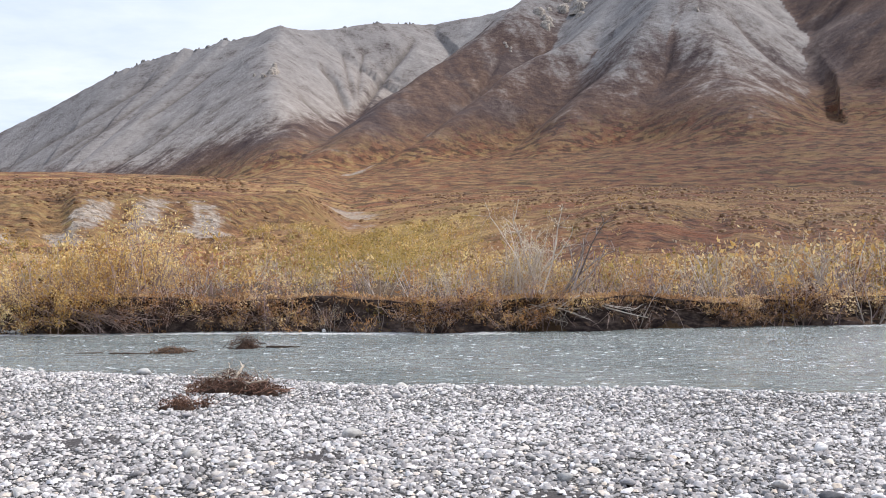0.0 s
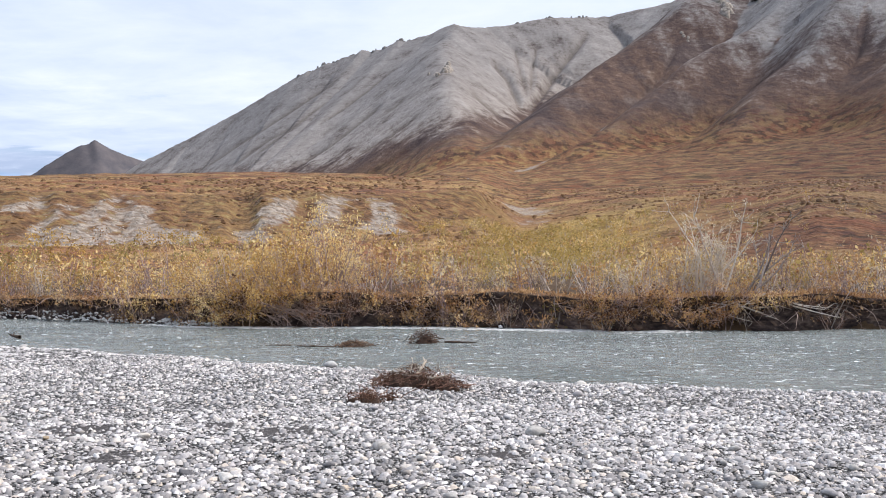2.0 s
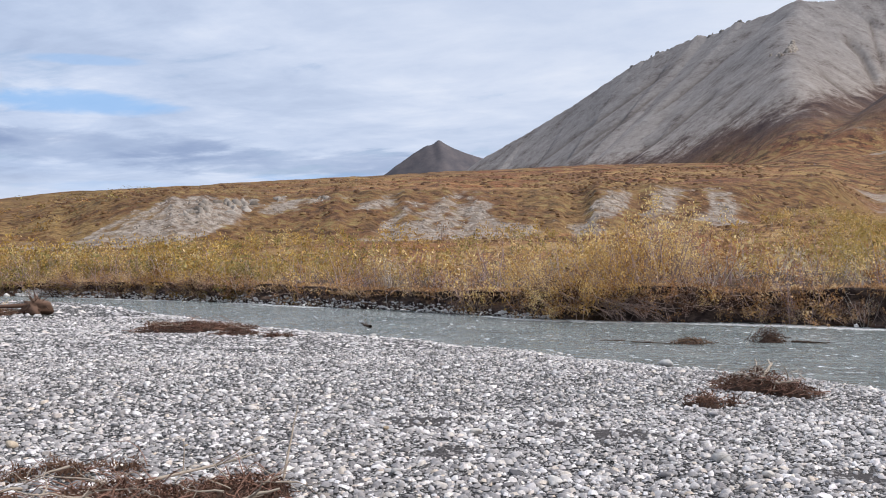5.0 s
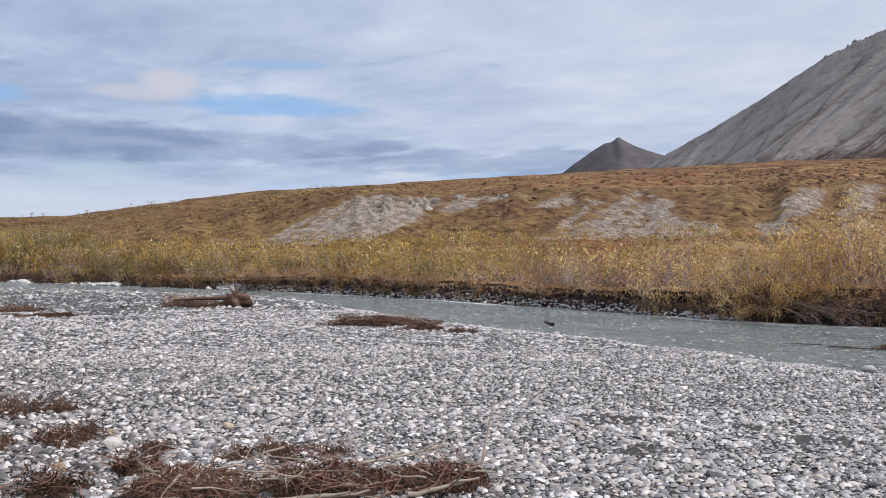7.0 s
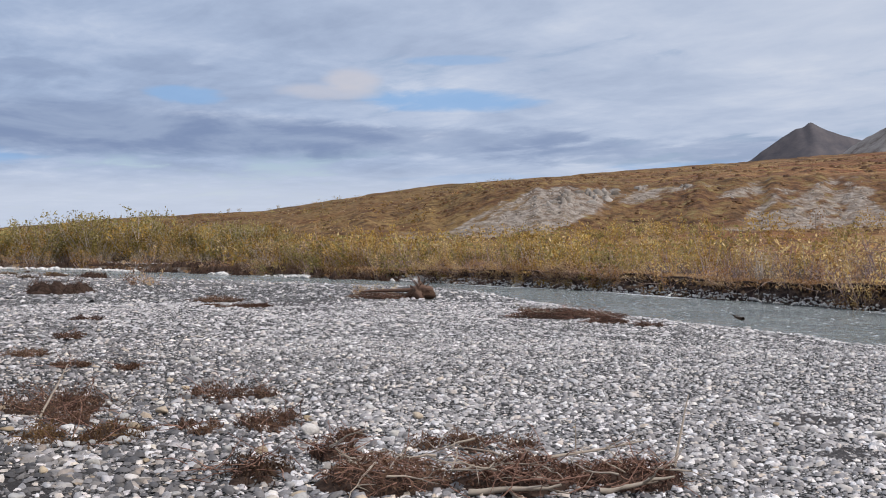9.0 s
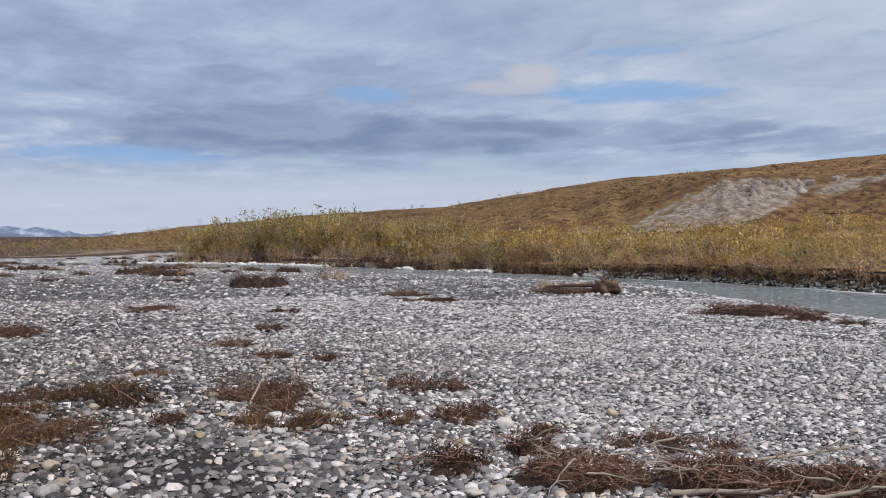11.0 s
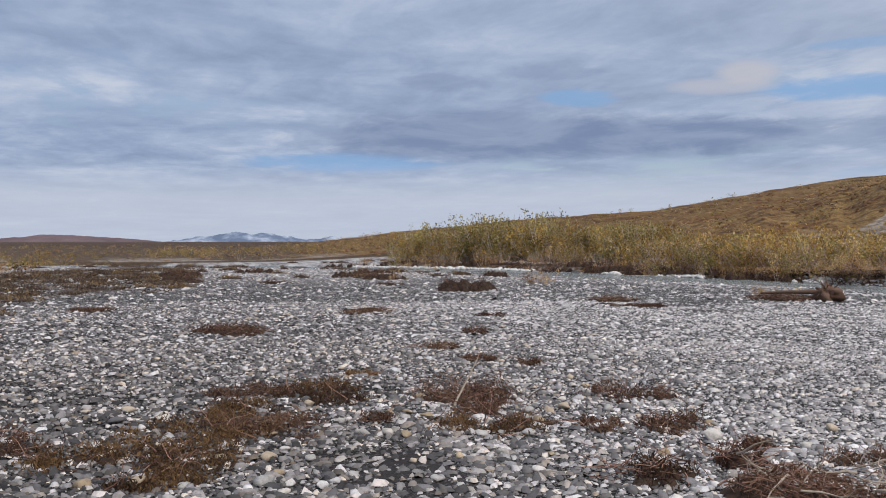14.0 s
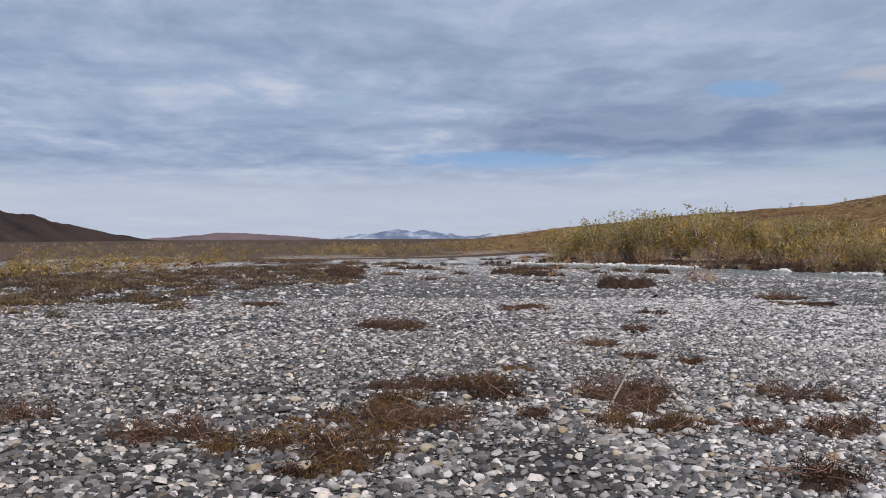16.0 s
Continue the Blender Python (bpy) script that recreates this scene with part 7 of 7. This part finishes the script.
# ---------------------------------------------------------------- stones
def stone_shapes(sub, count, seed):
    rng = np.random.default_rng(seed)
    base, f = ico(sub)
    out = []
    for k in range(count):
        v = base.copy()
        for _ in range(9):
            n = rng.normal(0, 1, 3)
            n /= np.linalg.norm(n)
            h = rng.uniform(0.36, 0.72)
            over = np.maximum(v @ n - h, 0)
            v = v - over[:, None] * n * 0.85
        v = v * (1 + rng.normal(0, 0.07, (len(v), 1)))
        out.append(v)
    return out, f


def scatter(rng, count, r0, r1, a0=-28.5, a1=110.0):
    d = np.sqrt(rng.uniform(r0 * r0, r1 * r1, count))
    az = np.radians(rng.uniform(a0, a1, count))
    return -d * np.sin(az), d * np.cos(az)


def stone_field(rng, x, y, size, shapes, f):
    """Many stones in one pair of arrays."""
    z, masks, _, edge, bankside = land(x, y, True)
    keep = (~bankside | (edge < 0.0) | (masks[:, 1] > 0.5) | ((np.hypot(x, y) > 60) & (masks[:, 0] > 0.5))) & (edge > -0.25) & (masks[:, 2] < rng.uniform(0.25, 1.2, len(x))) & (bankside | (masks[:, 1] > rng.uniform(0.2, 0.9, len(x))))
    for mx, my, mr in MATS:
        keep &= ((x - mx) ** 2 + (y - my) ** 2 > (mr * rng.uniform(0.0, 0.95, len(x))) ** 2)
    x, y, z, size = x[keep], y[keep], z[keep], size[keep]
    n = len(x)
    sh = np.array(shapes)[rng.integers(0, len(shapes), n)]
    ax = np.stack([size * rng.uniform(0.9, 1.55, n), size * rng.uniform(0.62, 1.0, n), size * rng.uniform(0.28, 0.58, n)], -1) * 0.5
    v = sh * ax[:, None]
    a, b = rng.uniform(0, 6.28, n), rng.normal(0, 0.22, n)
    cb, sb = np.cos(b)[:, None], np.sin(b)[:, None]
    v = np.stack([v[..., 0] * cb + v[..., 2] * sb, v[..., 1], -v[..., 0] * sb + v[..., 2] * cb], -1)
    ca, sa = np.cos(a)[:, None], np.sin(a)[:, None]
    v = np.stack([v[..., 0] * ca - v[..., 1] * sa, v[..., 0] * sa + v[..., 1] * ca, v[..., 2]], -1)
    v += np.stack([x, y, z + ax[:, 2] * rng.uniform(0.05, 0.75, n)], -1)[:, None]
    faces = f[None] + (np.arange(n) * sh.shape[1])[:, None, None]
    return v.reshape(-1, 3), faces.reshape(-1, 3)


def chips(k, count, seed, flat=0.62):
    """Angular pebbles: an uneven k-sided foot, a smaller worn top."""
    rng = np.random.default_rng(seed)
    out = []
    for _ in range(count):
        a = np.arange(k) * 2 * math.pi / k + rng.normal(0, 0.22, k)
        r0, r1 = rng.uniform(0.82, 1.15, k), rng.uniform(0.75, 1.2, k) * flat
        sx, sy = rng.normal(0, 0.10, 2)
        low = np.stack([r0 * np.cos(a), r0 * np.sin(a), np.full(k, -0.35) + rng.normal(0, 0.1, k)], -1)
        top = np.stack([r1 * np.cos(a) + sx, r1 * np.sin(a) + sy, 0.85 + rng.normal(0, 0.12, k)], -1)
        out.append(np.concatenate([low, top]))
    f = []
    for i in range(k):
        j = (i + 1) % k
        f += [(i, j, k + j), (i, k + j, k + i)]
    f += [(k, k + i, k + i + 1) for i in range(1, k - 1)]
    return out, np.array(f)


def spikes(count, seed):
    """Pebbles far off: a three-sided foot and a blunt tip."""
    rng = np.random.default_rng(seed)
    out = []
    for _ in range(count):
        a = np.arange(4) * math.pi / 2 + rng.normal(0, 0.3, 4)
        r = rng.uniform(0.8, 1.2, 4)
        out.append(np.concatenate([np.stack([r * np.cos(a), r * np.sin(a), np.full(4, -0.3)], -1), [[*rng.normal(0, 0.25, 2), 0.9]]]))
    return out, np.array([(0, 1, 4), (1, 2, 4), (2, 3, 4), (3, 0, 4)])


def build_gravel():
    rng = np.random.default_rng(41)
    root = new("gravel")
    tagged(root, "loose grey and white river gravel covering the bar", "gravel", kind="stuff")
    four, three, low = chips(4, 24, 3), chips(3, 16, 4, 0.78), spikes(10, 5)
    for nm, count, r0, r1, lo, sig, (shapes, f) in (("near_gravel", 34000, 5.6, 8.5, 0.036, 0.54, four), ("middle_gravel", 30000, 8.5, 10.8, 0.038, 0.48, four),
                                                    ("mid_gravel", 70000, 10.8, 17.5, 0.046, 0.44, three), ("outer_gravel", 76000, 17.5, 29.0, 0.066, 0.42, low), ("far_gravel", 84000, 29.0, 84.0, 0.115, 0.4, low)):
        x, y = scatter(rng, count, r0, r1)
        size = lo * np.minimum(np.exp(rng.normal(0, sig, count)), 2.8) * np.interp(np.degrees(np.arctan2(-x, y)), [0, 25, 45, 60, 75, 100], [0.84, 0.84, 0.86, 0.93, 1.02, 1.08]) * np.interp(np.hypot(x, y), [5, 8, 12, 30], [1.12, 1.08, 0.95, 0.92])
        part(nm, mesh_from(nm, *stone_field(rng, x, y, size, shapes, f), STONE, r0 < 10), root, kind="stuff")
    # the bar about the camera's feet and behind
    for nm, count, r0, r1, a0, a1, lo in (("underfoot_gravel", 9000, 0.3, 5.7, -180.0, 180.0, 0.062), ("rear_gravel", 5000, 5.7, 20.0, 110.0, 331.0, 0.13)):
        x, y = scatter(rng, count, r0, r1, a0, a1)
        part(nm, mesh_from(nm, *stone_field(rng, x, y, lo * np.minimum(np.exp(rng.normal(0, 0.4, count)), 2.0), *low), STONE, False), root, kind="stuff")
    # bleached cobbles along the waterline and under the cut bank
    inside = np.flatnonzero((BANK_X > -42) & (BANK_X < 16))
    i = inside[rng.integers(0, len(inside), 3000)]
    up = rng.uniform(0, 1, 3000) ** 1.5 * np.interp(BANK_X[i], [-18, -12], [0.34, 0.08])
    bx = BANK_X[i] + BANK_NX[i] * (0.26 * up - rng.uniform(-0.04, 0.10, 3000) - (up < 0.1) * rng.uniform(0, 0.4, 3000))
    by = BANK_Y[i] + BANK_NY[i] * (0.26 * up - rng.uniform(-0.04, 0.10, 3000) - (up < 0.1) * rng.uniform(0, 0.4, 3000))
    ok = fbm(bx * 0.3, by * 0.3, 2, 61) > np.where(bx < -13, -0.30, 0.42)
    bx, by, up = bx[ok], by[ok], up[ok]
    n = len(bx)
    strip = np.flatnonzero((BANK_X > -86) & (BANK_X < -40))
    i = strip[rng.integers(0, len(strip), 2600)]
    sx, sy = BANK_X[i] - BANK_NX[i] * rng.uniform(-0.1, 1.1, 2600), BANK_Y[i] - BANK_NY[i] * rng.uniform(-0.1, 1.1, 2600)
    ok = fbm(sx * 0.16, sy * 0.16, 2, 63) > -0.12
    bx, by, up = np.append(bx, sx[ok]), np.append(by, sy[ok]), np.append(up, np.full(ok.sum(), 0.03))
    n = len(bx)
    big, f2 = stone_shapes(1, 8, 3)
    sh = np.array(big)[rng.integers(0, 8, n)] * (np.array([0.55, 0.5, 0.30]) * 0.085 * (np.exp(rng.normal(0, 0.45, n)) * np.where(bx < -40, 2.6, 1.0))[:, None])[:, None]
    v = sh + np.stack([bx, by, rng.uniform(-0.22, -0.12, n) + up * 0.8], -1)[:, None]
    part("bank_cobbles", mesh_from("bank_cobbles", v.reshape(-1, 3), (f2[None] + (np.arange(n) * v.shape[1])[:, None, None]).reshape(-1, 3), WHITE_STONE), root, kind="stuff")


build_gravel()


def build_cobbles():
    rng = np.random.default_rng(51)
    shapes, f = stone_shapes(2, 10, 7)
    meshes = {}
    for nm, mat in (("grey", STONE), ("pale", PALE_STONE), ("tan", TAN_STONE), ("dark", DARK_STONE)):
        meshes[nm] = [mesh_from("cobble", v * np.array([0.5, 0.42, 0.24]), f, mat, False) for v in shapes]
    text = {"grey": "rounded grey river cobble lying on the gravel", "pale": "rounded whitish river cobble lying on the gravel",
            "tan": "rounded tan river cobble lying on the gravel", "dark": "smooth dark grey cobble lying on the gravel"}

    def cobble(x, y, size, tone):
        size = 0.88 * size
        me = meshes[tone][int(rng.integers(0, len(shapes)))]
        z = float(land(np.array([x]), np.array([y]))[0])
        ob = new("cobble", me)
        ob.matrix_basis = Matrix.LocRotScale((x, y, z + size * 0.13), Euler((rng.normal(0, 0.12), rng.normal(0, 0.12), rng.uniform(0, 6.28))), (size,) * 3)
        tagged(ob, text[tone], "stone", "cobbles on the gravel bar")

    for x, y, s, tone in ((-2.09, 8.15, 0.24, "pale"), (-0.36, 7.97, 0.15, "dark"), (-5.18, 8.02, 0.13, "tan"), (-5.66, 3.38, 0.20, "pale"), (-9.2, 5.07, 0.19, "pale"),
                          (-9.0, 5.35, 0.2, "pale"), (-9.1, 4.6, 0.22, "grey"), (-13.19, 6.15, 0.24, "pale"), (-13.0, 5.9, 0.2, "pale"), (-8.19, 2.95, 0.15, "pale"), (-8.1, 3.15, 0.21, "pale"),
                          (-11.4, 5.0, 0.17, "tan"), (-10.7, 4.9, 0.17, "tan"), (-7.75, 0.95, 0.2, "tan"), (-7.9, 0.6, 0.19, "tan"), (-7.3, 0.0, 0.2, "tan"), (-9.6, -0.2, 0.2, "grey"), (-9.7, 0.2, 0.27, "pale"),
                          (-7.9, -1.0, 0.22, "pale"), (-8.2, -1.25, 0.18, "grey"), (-7.3, -0.35, 0.2, "tan"), (-6.7, 0.2, 0.18, "pale"), (-6.0, 3.5, 0.15, "pale"), (-6.1, 3.7, 0.14, "pale"), (-5.9, 3.3, 0.13, "pale"),
                          (-6.35, 4.55, 0.22, "pale"), (-6.3, 4.1, 0.12, "pale"), (-9.3, 2.6, 0.17, "tan"), (-9.5, 2.3, 0.15, "tan"), (-5.6, 21.1, 0.30, "pale"), (0.9, 7.2, 0.2, "pale"), (2.4, 6.9, 0.22, "pale"), (-1.2, 6.5, 0.2, "pale"), (2.6, 6.55, 0.22, "dark"), (-3.0, 6.9, 0.2, "pale"), (-3.4, 7.1, 0.16, "dark"), (-6.3, 9.0, 0.18, "pale")):
        cobble(x, y, s, tone)
    x, y = scatter(rng, 75, 5.0, 15.0)
    z, masks, _, edge, bankside = land(x, y, True)
    for px, py, ed in zip(x, y, edge):
        if ed < 0.3:
            continue
        u = rng.uniform()
        warm = 0.12 if px < -5 and py < 6 else 0.02
        cobble(float(px), float(py), float(0.115 * math.exp(rng.normal(0, 0.3))), "tan" if u < warm else "pale" if u < 0.5 else "dark" if u > 0.96 else "grey")
    # larger stones, many of them warm in colour, among the mats; paler ones before the stream
    for k in range(58):
        px, py = float(rng.uniform(-10.6, -5.6)), float(rng.uniform(-2.0, 5.2))
        if math.hypot(px, py) > 5.8:
            u = rng.uniform()
            cobble(px, py, float(0.125 * math.exp(rng.normal(0, 0.28))), "tan" if u < 0.3 else "pale" if u < 0.75 else "grey")
    for k in range(52):
        az, d = rng.uniform(52, 84), rng.uniform(6.4, 11.0)
        u = rng.uniform()
        cobble(*heading(az, d), float(0.19 * math.exp(rng.normal(0, 0.25))), "tan" if u < 0.22 else "pale" if u < 0.85 else "grey")
    for k in range(42):
        az, d = rng.uniform(-22, 45), rng.uniform(6.2, 9.5)
        cobble(*heading(az, d), float(0.125 * math.exp(rng.normal(0, 0.25))), "pale" if rng.uniform() < 0.8 else "grey")
    # a crest of larger white stones along the near waterline
    x = rng.uniform(-18, 7, 420)
    y = rng.uniform(13, 22, 420)
    edge, side = land(x, y, True)[3:5]
    n = 0
    for px, py, ed, sd in zip(x, y, edge, side):
        if not sd and 0.0 < ed < 0.8 and n < 40:
            cobble(float(px), float(py), float(0.20 * math.exp(rng.normal(0, 0.25))), "pale" if rng.uniform() < 0.7 else "grey")
            n += 1


build_cobbles()
